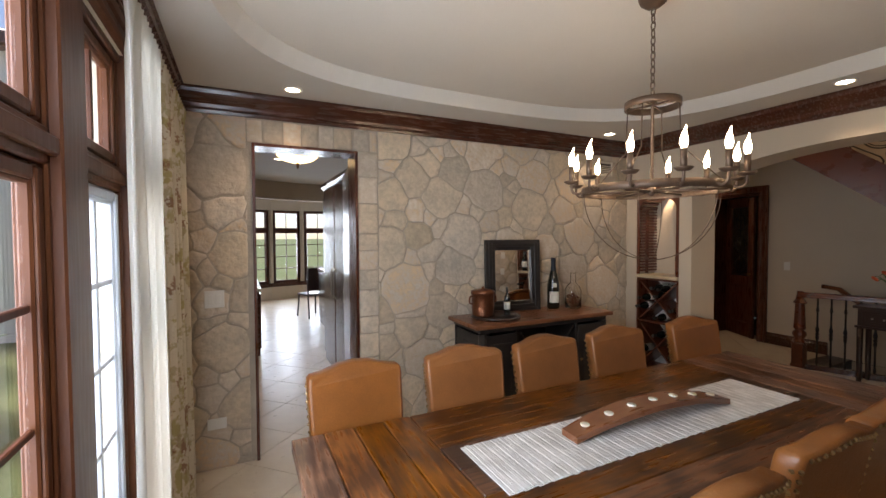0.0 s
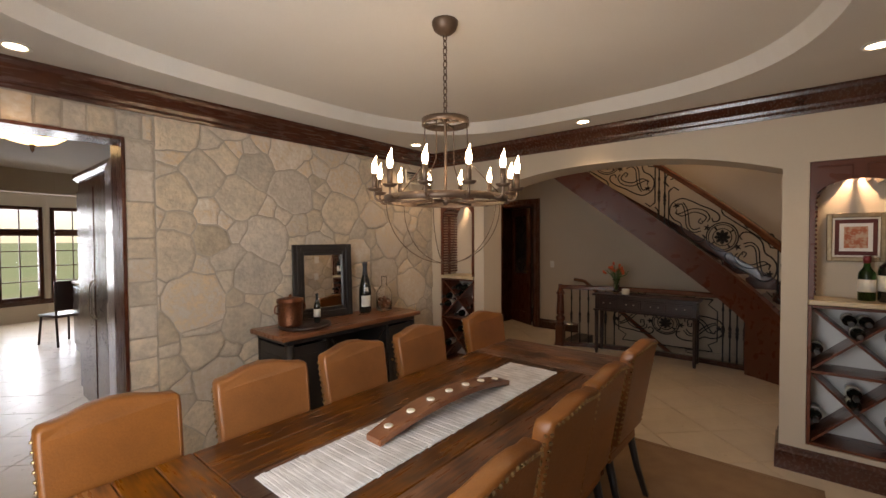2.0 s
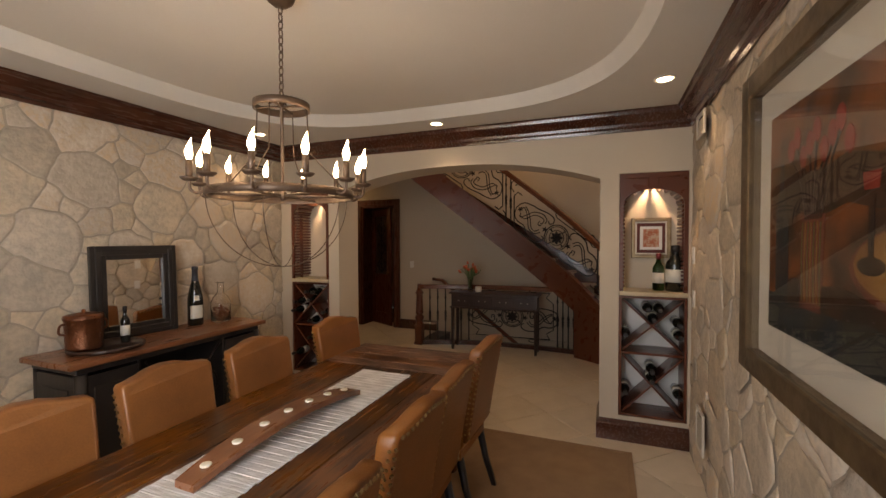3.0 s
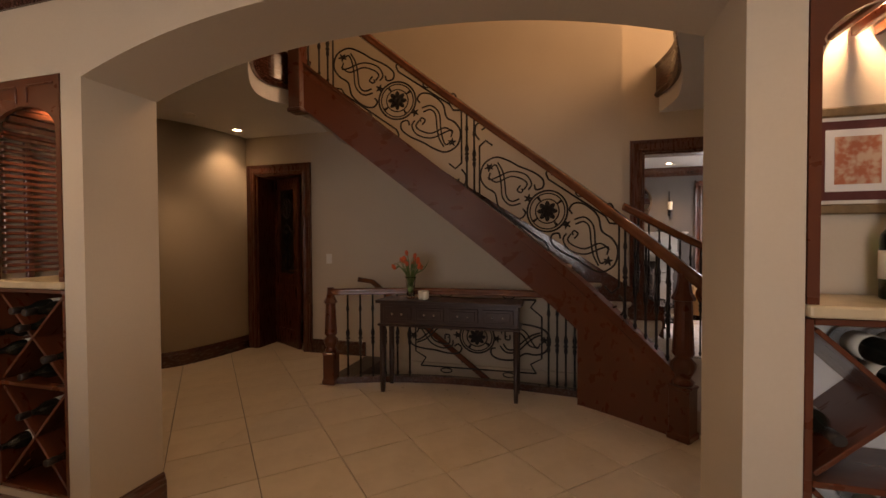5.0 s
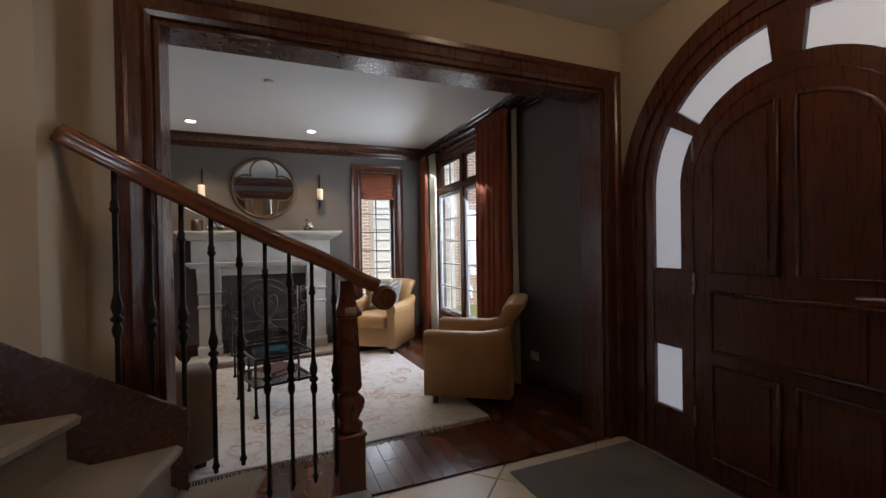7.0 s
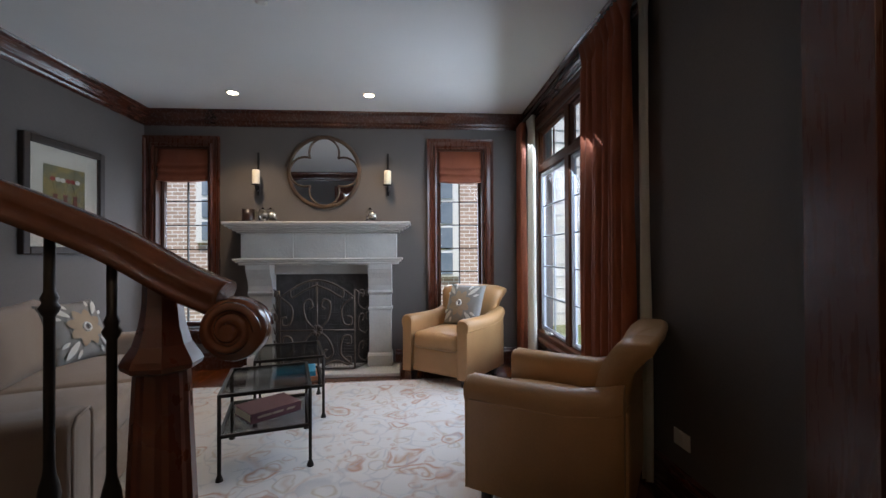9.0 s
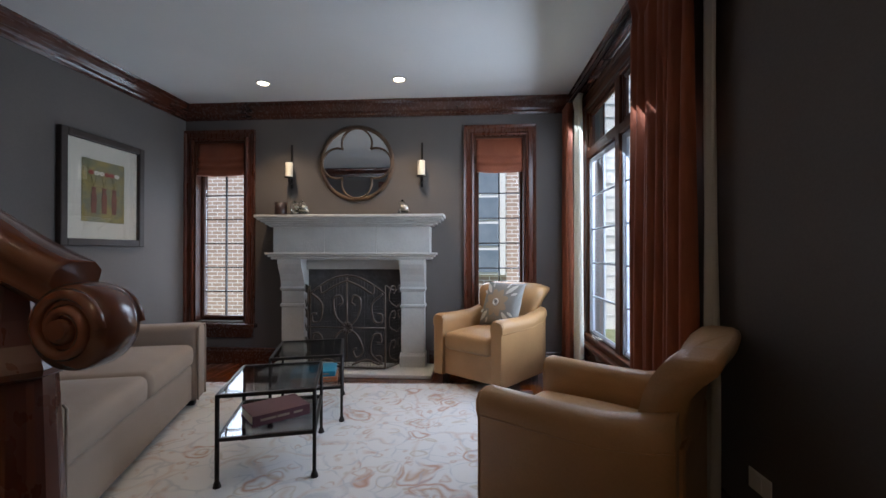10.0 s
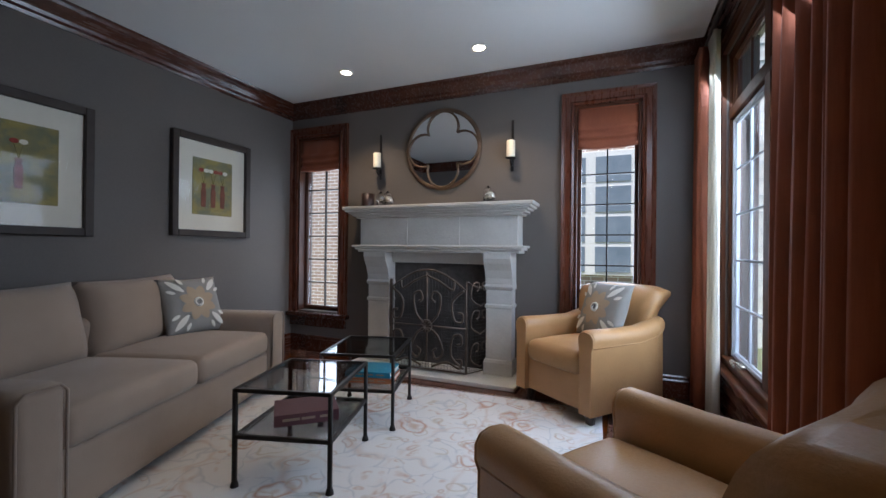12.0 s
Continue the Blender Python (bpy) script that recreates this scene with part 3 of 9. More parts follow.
def tray_ceiling():
    bm = bmesh.new()
    inner, n = tray_outline(), 64
    x0, x1, y0, y1 = X_WIN - 0.2, X_ARCH + 0.1, Y_PICTURE - 0.1, Y_STONE + 0.1
    outer = []
    for x, y in inner:
        dx, dy = x - 1.70, y - 1.75
        k = min(((x1 if dx > 0 else x0) - 1.70) / dx if abs(dx) > 1e-6 else 1e9, ((y1 if dy > 0 else y0) - 1.75) / dy if abs(dy) > 1e-6 else 1e9)
        outer.append((1.70 + dx * k, 1.75 + dy * k))
    for i in range(n):
        j = (i + 1) % n
        a, b, c, d = inner[i], inner[j], outer[j], outer[i]
        low = [bm.verts.new((*p, H_DINING)) for p in (a, b, c, d)]
        bm.faces.new(low)
        if abs(c[0] - d[0]) > 1e-5 and abs(c[1] - d[1]) > 1e-5:
            corner = (x1 if c[0] > 1.7 else x0, y1 if c[1] > 1.75 else y0)
            bm.faces.new([bm.verts.new((*p, H_DINING)) for p in (d, c, corner)])
        rise = [bm.verts.new((*a, H_DINING)), bm.verts.new((*b, H_DINING)), bm.verts.new((1.7 + (b[0] - 1.7) * 0.975, 1.75 + (b[1] - 1.75) * 0.975, H_TRAY)), bm.verts.new((1.7 + (a[0] - 1.7) * 0.975, 1.75 + (a[1] - 1.75) * 0.975, H_TRAY))]
        bm.faces.new(rise)
    bmesh.ops.remove_doubles(bm, verts=bm.verts[:], dist=0.0005)
    return bm


structure("ceiling_dining", tray_ceiling(), "dining_ceiling", "cream plaster ceiling with a rounded raised tray", "ceiling")
structure("ceiling_dining_tray", prism([(1.7 + (x - 1.7) * 0.985, 1.75 + (y - 1.75) * 0.985) for x, y in tray_outline()], H_TRAY, H_TRAY + 0.2), "tray_ceiling", "tan plaster panel of the raised ceiling tray", "ceiling")
structure("ceiling_dining_top", prism([(X_WIN - 0.3, -0.4), (X_HALL, -0.4), (X_HALL, 4.0), (X_WIN - 0.3, 4.0)], 3.0, 3.1), "dining_ceiling", "plain plaster deck above the tray", "ceiling")
structure("ceiling_living", prism([(X_OPEN + 0.14, -2.75), (11.2, -2.75), (11.2, 1.75), (X_OPEN + 0.14, 1.75)], H_LIVING, 3.0), "ceiling", "plain white plaster ceiling", "ceiling")
# hall ceiling: two slabs either side of the stair well, each with a curved edge
west_edge = spline([(4.25, 2.2), (4.7, 2.75), (5.2, 3.22), (5.6, 3.52), (5.87, 3.60), (6.1, 3.5), (6.3, 3.42)], 6)
structure("ceiling_hall", prism([(p.x, p.y) for p in west_edge] + [(6.3, 3.6), (7.1, 3.6), (7.1, 7.0), (4.25, 7.0)], H_HALL, 3.0), "ceiling", "white plaster ceiling with a curved edge at the stair well", "ceiling")
east_edge = spline([(7.47, -0.04), (7.0, -0.10), (6.5, -0.02), (6.0, 0.12), (5.5, 0.25), (4.9, 0.2), (4.25, 0.0)], 6)
structure("ceiling_entry", prism([(p.x, p.y) for p in east_edge] + [(4.25, -2.8), (7.47, -2.8)], H_HALL + 0.02, 3.0), "ceiling", "white plaster ceiling with a curved edge over the front door", "ceiling")
structure("ceiling_upper", prism([(3.9, -2.8), (7.6, -2.8), (7.6, 7.0), (3.9, 7.0)], H_UPPER, H_UPPER + 0.1), "ceiling", "white plaster ceiling of the upper storey", "ceiling")
fascia = [(0, 0.12), (0.03, 0.12), (0.05, 0.15), (0.03, 0.19), (0.03, 0.42), (0.045, 0.46), (0, 0.46)]
structure("trim_landing", sweep([(u, v + H_HALL) for u, v in fascia], [Vector((p.x, p.y, 0.02)) for p in west_edge][::-1]), "mahogany", "dark mahogany fascia along the curved landing edge", "trim")
structure("trim_entry", sweep([(u, v + H_HALL + 0.04) for u, v in fascia], [Vector((p.x, p.y, 0.02)) for p in east_edge][::-1]), "mahogany", "dark mahogany fascia along the curved balcony edge", "trim")

# ---- crown mouldings and baseboards ----
def crown(name, path, h, closed=False):
    structure(name, sweep([(u, v + h - 0.148) for u, v in CROWN], [Vector((x, y, 0)) for x, y in path], closed=closed), "mahogany", "glossy dark mahogany crown moulding", "crown moulding")


crown("crown_dining", [(X_WIN, Y_PICTURE), (X_ARCH, Y_PICTURE), (X_ARCH, Y_STONE), (X_WIN, Y_STONE)], H_DINING, True)
crown("crown_living", [(X_OPEN + 0.195, Y_GALLERY), (X_FIRE, Y_GALLERY), (X_FIRE, Y_LIVING), (X_OPEN + 0.195, Y_LIVING)], H_LIVING, True)


def baseboard(name, path):
    structure(name, sweep(BASE, [Vector((x, y, 0)) for x, y in path]), "mahogany", "dark mahogany baseboard", "baseboard")


baseboard("baseboard_niche_south", [(X_ARCH, Y_PICTURE), (X_ARCH, ARCH[0]), (X_HALL, ARCH[0])])
baseboard("baseboard_niche_north", [(X_HALL, ARCH[1]), (X_ARCH, ARCH[1]), (X_ARCH, Y_STONE)])
baseboard("baseboard_window", [(X_OPEN + 0.195, Y_GALLERY), (X_FIRE, Y_GALLERY), (X_FIRE, -1.02)])
baseboard("baseboard_fireplace", [(X_FIRE, 0.35), (X_FIRE, Y_LIVING), (X_OPEN + 0.195, Y_LIVING)])
baseboard("baseboard_back", [(X_BACK, 3.2), (X_BACK, DOOR_B[0] - 0.11)])


# ---- door casings ----
CASE = [(0, 0), (0.024, 0.004), (0.03, 0.02), (0.018, 0.035), (0.018, 0.07), (0.028, 0.08), (0.034, 0.1), (0, 0.1)]


def casing(name, face, a, b, top, along, sign, label="dark mahogany casing with a stepped profile", mat="mahogany_up", width=0.1, z0=0.0):
    """A stepped trim on three sides of an opening from a to b; sign is the way that the face looks."""
    bm = bmesh.new()
    path = [(a, z0), (a, top), (b, top), (b, z0)]
    rings = []
    k = width / 0.1
    for i, (u, v) in enumerate(path):
        du = -1 if u == a else 1
        dv = 1 if v == top else 0
        ring = []
        for out, w in CASE:
            q = (u + du * w * k, v + dv * w * k)
            d = face + sign * (out + 0.001)
            ring.append(bm.verts.new((q[0], d, q[1]) if along == "x" else (d, q[0], q[1])))
        rings.append(ring)
    n = len(CASE)
    for r, s in zip(rings, rings[1:]):
        for j in range(n):
            bm.faces.new((r[j], r[(j + 1) % n], s[(j + 1) % n], s[j]))
    bm.faces.new(rings[0])
    bm.faces.new(rings[-1])
    bmesh.ops.recalc_face_normals(bm, faces=bm.faces[:])
    return structure(name, bm, mat, label, "door casing")


def lining(name, along, face, a, b, top, depth, mat="mahogany_up"):
    """Boards that line an opening through a wall, from face to face + depth."""
    ob = structure(name, None, None, "dark mahogany lining of an opening", "door lining")
    for lo, hi, z0, z1 in ((a, a + 0.02, 0, top), (b - 0.02, b, 0, top), (a + 0.02, b - 0.02, top - 0.02, top)):
        size, mid = (hi - lo, abs(depth)), ((lo + hi) / 2, face + depth / 2)
        part("board", box(*(size if along == "x" else size[::-1]), z1 - z0, (*(mid if along == "x" else mid[::-1]), z0), 0.002), mat, ob)
    return ob


casing("casing_opening", X_OPEN, OPEN[0], OPEN[1], OPEN[2], "y", -1, width=0.13)
casing("casing_opening_living", X_OPEN + 0.192, OPEN[0], OPEN[1], OPEN[2], "y", 1, width=0.12)
lining("lining_opening", "y", X_OPEN - 0.002, OPEN[0], OPEN[1], OPEN[2], 0.198)
casing("casing_back_door", X_BACK, DOOR_B[0], DOOR_B[1], DOOR_B[2], "y", -1, width=0.12)
lining("lining_back_door", "y", X_BACK - 0.002, DOOR_B[0], DOOR_B[1], DOOR_B[2], 0.374)
lining("lining_kitchen_door", "x", Y_STONE - 0.012, DOOR_K[0], DOOR_K[1], DOOR_K[2], 0.25)

# ---- the staircase ----
class Run:
    """A curve in plan, asked by the length walked along it."""

    def __init__(self, points, steps=12):
        self.p = spline([(x, y, 0) for x, y in points], steps)
        self.s = [0.0]
        for a, b in zip(self.p, self.p[1:]):
            self.s.append(self.s[-1] + (b - a).length)
        self.length = self.s[-1]

    def at(self, s):
        if s <= 0:
            return self.p[0] + (self.p[1] - self.p[0]).normalized() * s
        if s >= self.length:
            return self.p[-1] + (self.p[-1] - self.p[-2]).normalized() * (s - self.length)
        i = next(k for k in range(len(self.s) - 1) if self.s[k + 1] >= s)
        return self.p[i].lerp(self.p[i + 1], (s - self.s[i]) / (self.s[i + 1] - self.s[i]))

    def side(self, s):
        d = (self.at(s + 0.02) - self.at(s - 0.02)).normalized()
        return Vector((-d.y, d.x, 0))


OUTER = Run([(5.70, 0.10), (5.97, 0.45), (6.20, 0.80), (6.33, 1.15), (6.39, 1.60), (6.38, 2.10), (6.31, 2.60), (6.19, 3.05), (6.02, 3.45), (5.86, 3.80)])
INNER = Run([(7.26, -0.57), (7.20, -0.20), (7.12, 0.20), (7.075, 0.60), (7.07, 1.0), (7.07, 2.0), (7.07, 3.0), (7.07, 3.75)])
RISE, SLOPE, PITCH0 = 0.1875, 0.777, 0.24


def nosing(s):
    return PITCH0 + SLOPE * s


def ribbon(run, s0, s1, low, high, thick, n=40, shift=0.0):
    """A board bent along a curve, between two heights that may change on the way; thick to the right."""
    bm, rings = bmesh.new(), []
    for i in range(n + 1):
        s = s0 + (s1 - s0) * i / n
        p, q = run.at(s), run.side(s)
        a, b = p + q * (thick / 2 + shift), p - q * (thick / 2 - shift)
        rings.append([bm.verts.new((v.x, v.y, z)) for v, z in ((a, low(s)), (b, low(s)), (b, high(s)), (a, high(s)))])
    for r, t in zip(rings, rings[1:]):
        for j in range(4):
            bm.faces.new((r[j], r[(j + 1) % 4], t[(j + 1) % 4], t[j]))
    bm.faces.new(rings[0])
    bm.faces.new(rings[-1][::-1])
    bmesh.ops.recalc_face_normals(bm, faces=bm.faces[:])
    return bm


S_FOOT, S_TOP = 0.88, 3.60
stairs = thing("staircase", "curved mahogany staircase with carpeted steps and wrought iron balustrade", "staircase")
stringer = part("stringer", ribbon(OUTER, 0.04, S_FOOT, lambda s: 0.0, lambda s: nosing(s) + 0.12, 0.06, 16), "stair_wood", stairs, "reddish mahogany outer stringer")
part("stringer", ribbon(OUTER, S_FOOT, S_TOP, lambda s: nosing(s) - 0.30, lambda s: nosing(s) + 0.12, 0.06), "stair_wood", stairs, "reddish mahogany outer stringer")
part("stringer_cap", ribbon(OUTER, 0.04, S_TOP, lambda s: nosing(s) + 0.12, lambda s: nosing(s) + 0.145, 0.085), "stair_wood", stairs)
part("stringer_bead", ribbon(OUTER, 0.04, S_TOP, lambda s: nosing(s) + 0.035, lambda s: nosing(s) + 0.05, 0.07), "stair_wood", stairs)
part("skirt", ribbon(INNER, 0.55, INNER.length, lambda s: 0.02 + s * 2.81 / INNER.length, lambda s: 0.33 + s * 2.81 / INNER.length, 0.03), "mahogany", stairs, "dark mahogany skirt board along the wall")


def stair_step(k):
    """One carpeted step between two nosing lines, with a rounded nose."""
    z1, s0, s1 = RISE * k, (RISE * k - PITCH0) / SLOPE, (RISE * (k + 1) - PITCH0) / SLOPE
    u0, u1 = INNER.length * (k - 1) / 15.0, INNER.length * k / 15.0
    a, b = OUTER.at(s0) - OUTER.side(s0) * 0.03, INNER.at(u0)
    c, d = INNER.at(u1), OUTER.at(s1) - OUTER.side(s1) * 0.03
    if k == 1:
        a, b = a + Vector((0.06, -0.10, 0)), b + Vector((-0.06, -0.16, 0))
    way = ((c + d) - (a + b)).normalized()
    bm, rings = bmesh.new(), []
    for off, z in ((0.02, z1 - RISE - 0.02), (0.02, z1 - 0.05), (-0.012, z1 - 0.038), (-0.018, z1 - 0.015), (0.0, z1)):
        rings.append([bm.verts.new((p.x + way.x * off, p.y + way.y * off, z)) for p in [a.lerp(b, i / 8) - way * (0.05 * math.sin(math.pi * i / 8) if k < 4 else 0) for i in range(9)]])
    rings.append([bm.verts.new((p.x + way.x * 0.04, p.y + way.y * 0.04, z1)) for p in [d.lerp(c, i / 8) - way * (0.05 * math.sin(math.pi * i / 8) if k < 3 else 0) for i in range(9)]])
    rings.append([bm.verts.new((v.co.x, v.co.y, z1 - 0.06)) for v in rings[-1]])
    for r, t in zip(rings, rings[1:] + rings[:1]):
        for i in range(8):
            bm.faces.new((r[i], r[i + 1], t[i + 1], t[i]))
    bm.faces.new([r[0] for r in rings])
    bm.faces.new([r[8] for r in rings][::-1])
    bmesh.ops.recalc_face_normals(bm, faces=bm.faces[:])
    return bm


for k in range(1, 16):
    part("step", stair_step(k), "carpet", stairs, "carpeted step" if k > 1 else "broad first step in greige carpet")
soffit = bmesh.new()
rows_s = []
for i in range(31):
    s = S_FOOT + (S_TOP - S_FOOT) * i / 30
    p = OUTER.at(s)
    rows_s.append([soffit.verts.new((p.x, p.y, nosing(s) - 0.275)), soffit.verts.new((7.085, p.y, nosing(s) - 0.275)), soffit.verts.new((7.085, p.y, nosing(s) - 0.255)), soffit.verts.new((p.x, p.y, nosing(s) - 0.255))])
for r, t in zip(rows_s, rows_s[1:]):
    for j in range(4):
        soffit.faces.new((r[j], r[(j + 1) % 4], t[(j + 1) % 4], t[j]))
part("soffit", soffit, "beige", stairs, "beige plaster soffit under the flight")


def rail_bar(points, parent, size=1.0):
    """A moulded wooden handrail along points."""
    pts = [Vector(p) for p in points]
    shape = [(-0.030, -0.022), (0.030, -0.022), (0.034, -0.006), (0.028, 0.006), (0.038, 0.018), (0.036, 0.036), (0.02, 0.050), (-0.02, 0.050), (-0.036, 0.036), (-0.038, 0.018), (-0.028, 0.006), (-0.034, -0.006)]
    bm, rings, n = bmesh.new(), [], len(pts)
    for i, p in enumerate(pts):
        d = (pts[min(i + 1, n - 1)] - pts[max(i - 1, 0)]).normalized()
        q = d.cross(Vector((0, 0, 1))).normalized()
        up = q.cross(d)
        rings.append([bm.verts.new(p + q * u * size + up * v * size) for u, v in shape])
    for r, t in zip(rings, rings[1:]):
        for j in range(len(shape)):
            f = bm.faces.new((r[j], r[(j + 1) % len(shape)], t[(j + 1) % len(shape)], t[j]))
            f.smooth = True
    bm.faces.new(rings[0][::-1])
    bm.faces.new(rings[-1])
    bmesh.ops.recalc_face_normals(bm, faces=bm.faces[:])
    return part("handrail", bm, "rail_wood", parent, "polished reddish mahogany handrail")


def volute(place, way, parent, r=0.062):
    """The scroll in which a handrail ends: a disc across the rail with a spiral on each cheek."""
    bm = bmesh.new()
    lathe([(r * 0.6, -0.034), (r * 0.93, -0.03), (r, -0.018), (r * 1.02, 0), (r, 0.018), (r * 0.93, 0.03), (r * 0.6, 0.034)], 28, bm=bm)
    for z in (-0.034, 0.034):
        tube([(rad * math.cos(a), rad * math.sin(a), z) for rad, a in [(r * 0.85 * (1 - i / 46), i * 0.33) for i in range(40)]], 0.009, 6, bm=bm)
        lathe([(0.014, z - 0.012), (0.016, z), (0.014, z + 0.012)], 12, bm=bm)
    side = Vector(way).normalized().cross(Vector((0, 0, 1))).normalized()
    m = Matrix((Vector(way).normalized(), Vector((0, 0, 1)), side)).transposed().to_4x4()
    return part("volute", bm, "rail_wood", parent, "carved wooden scroll at the end of the rail", Matrix.Translation(place) @ m)


def newel(parent, x, y, z0, top, scale=1.0, turn=0.0):
    """A square foot, a carved urn, an eight-sided fluted shaft and a flared cap under the rail."""
    h = (top - z0) / 1.10

    def facets(profile, flute=0.0):
        bm, rings, n = bmesh.new(), [], 32
        for r, z in profile:
            ring = []
            for i in range(n):
                a = 2 * math.pi * i / n
                flat = math.cos(math.pi / 8) / math.cos((a + math.pi / 8) % (math.pi / 4) - math.pi / 8)
                groove = 1 - flute * (i % 4 == 2)
                ring.append(bm.verts.new((x + r * scale * flat * groove * math.cos(a + turn), y + r * scale * flat * groove * math.sin(a + turn), z0 + z * h)))
            rings.append(ring)
        for a, b in zip(rings, rings[1:]):
            for i in range(n):
                bm.faces.new((a[i], a[(i + 1) % n], b[(i + 1) % n], b[i]))
        bm.faces.new(rings[0][::-1]), bm.faces.new(rings[-1])
        return bm

    ob = part("newel_post", facets([(0.073, 0.60), (0.070, 0.66), (0.058, 0.90), (0.056, 0.925)], 0.10), "stair_wood", parent, "turned and carved mahogany newel post")
    part("cap", facets([(0.060, 0.918), (0.074, 0.924), (0.078, 0.934), (0.072, 0.946), (0.055, 0.972), (0.044, 1.01), (0.038, 1.05), (0.036, 1.10)]), "stair_wood", ob, "flared eight-sided cap")
    urn = [(0.056, 0.36), (0.066, 0.37), (0.068, 0.385), (0.058, 0.40), (0.050, 0.41), (0.056, 0.43), (0.070, 0.455), (0.077, 0.485), (0.074, 0.51), (0.060, 0.53), (0.050, 0.54), (0.054, 0.55), (0.068, 0.565), (0.072, 0.58), (0.066, 0.595), (0.060, 0.605)]
    bm, rings, n = bmesh.new(), [], 40
    for r, z in urn:
        lobe = 0.07 if 0.42 < z < 0.53 else (0.05 if z < 0.40 else 0.0)
        rings.append([bm.verts.new((x + r * scale * (1 + lobe * math.sin(10 * a)) * math.cos(a), y + r * scale * (1 + lobe * math.sin(10 * a)) * math.sin(a), z0 + z * h)) for a in [2 * math.pi * i / n for i in range(n)]])
    for a, b in zip(rings, rings[1:]):
        for i in range(n):
            f = bm.faces.new((a[i], a[(i + 1) % n], b[(i + 1) % n], b[i]))
            f.smooth = True
    bm.faces.new(rings[0][::-1]), bm.faces.new(rings[-1])
    part("urn", bm, "stair_wood", ob, "lobed carved urn")
    base = bmesh.new()
    turned = pose(0, 0, 0, 0, 0, math.degrees(turn))
    box(0.135 * scale, 0.135 * scale, 0.35 * h, (x, y, z0), 0.006, bm=base, turn=turned)
    box(0.155 * scale, 0.155 * scale, 0.05, (x, y, z0), 0.008, bm=base, turn=turned)
    box(0.150 * scale, 0.150 * scale, 0.025, (x, y, z0 + 0.335 * h), 0.008, bm=base, turn=turned)
    part("newel_base", base, "stair_wood", ob)
    return ob


rail_line = [(*OUTER.at(s).xy, nosing(s) + 0.86) for s in [-0.05 + (S_TOP + 0.05) * i / 50 for i in range(51)]]
rail_bar(rail_line, stairs)
end = OUTER.at(-0.075)
volute((end.x, end.y, nosing(-0.075) + 0.83), OUTER.at(-0.1) - OUTER.at(0.0), stairs)
n1 = OUTER.at(0.07)
newel(stairs, n1.x, n1.y, 0.0, nosing(0.07) + 0.85, turn=0.91)
top_post = OUTER.at(3.52)
drop = bmesh.new()
box(0.13, 0.13, 1.35, (top_post.x, top_post.y, 2.62), 0.008, bm=drop)
box(0.15, 0.15, 0.04, (top_post.x, top_post.y, 2.60), 0.01, bm=drop)
part("landing_post", drop, "stair_wood", stairs, "square mahogany post at the landing")


def baluster(x, y, z0, z1, parent, r=0.0095):
    """A round iron bar with a cast knuckle at mid height and a collar near each end."""
    mid = z0 + 0.48 * (z1 - z0)
    prof = [(r, z0), (r, z0 + 0.015), (r * 1.7, z0 + 0.025), (r, z0 + 0.045)]
    prof += [(r, mid - 0.085), (r * 1.5, mid - 0.075), (r * 1.9, mid - 0.055), (r * 1.5, mid - 0.035), (r * 1.1, mid - 0.028), (r * 2.2, mid - 0.018), (r * 2.3, mid - 0.010), (r * 1.2, mid), (r * 1.5, mid + 0.010), (r * 2.1, mid + 0.032), (r * 1.8, mid + 0.052), (r * 1.2, mid + 0.075), (r, mid + 0.09)]
    prof += [(r, z1 - 0.165), (r * 1.5, z1 - 0.158), (r * 1.9, z1 - 0.148), (r * 1.3, z1 - 0.138), (r * 1.6, z1 - 0.128), (r, z1 - 0.115), (r, z1)]
    return part("baluster", lathe(prof, 10, (x, y, 0)), "iron", parent)


# right half of the panel: its lines as (right, up) in centimetres from the rosette; the other half is turned about
LYRE = [(22, -3), (19.5, 1), (24, 5.7), (33, 4), (44, -5.5), (47.6, -18), (56, -24), (61, -33), (58, -45), (47, -51), (35, -47), (25, -41), (12.5, -35), (4, -28), (4, -21), (10, -19.5), (11.5, -24)]
STRANDS = [[(24, -8), (33, -6.5), (40.5, -14), (42, -28), (44, -38.5), (47, -44), (51, -42)], [(25, -12), (32, -10), (37, -15), (38.5, -28), (40.5, -38), (45, -46)],
           [(17, -19.5), (14, -25), (19.5, -33.5), (33, -37), (47, -32), (53, -31), (52, -37)], [(21, -20), (18, -25), (22.5, -29.5), (33, -32.5), (46, -28), (54, -33)],
           [(24, -24), (27, -20), (24, -17.5), (22, -19), (23, -21)]]
BORDER = [[(1.2, 27.5), (50.8, -6.5), (54, -12), (62, -13)], [(62, -13), (62, -62)], [(1.2, 27.5), (-1, 33), (2, 36), (5, 34), (3.5, 31)], [(50.8, -6.5), (50, 0), (54, 3.5), (57, 0), (54.5, -2.5)],
          [(62, -62), (56, -67), (50, -62)], [(62, -68), (66, -74), (65, -82), (59, -84), (57, -79), (60, -77)]]
RINGS = [(30, 14.5)]
LEAVES = [(17, -12), (53, -42)]


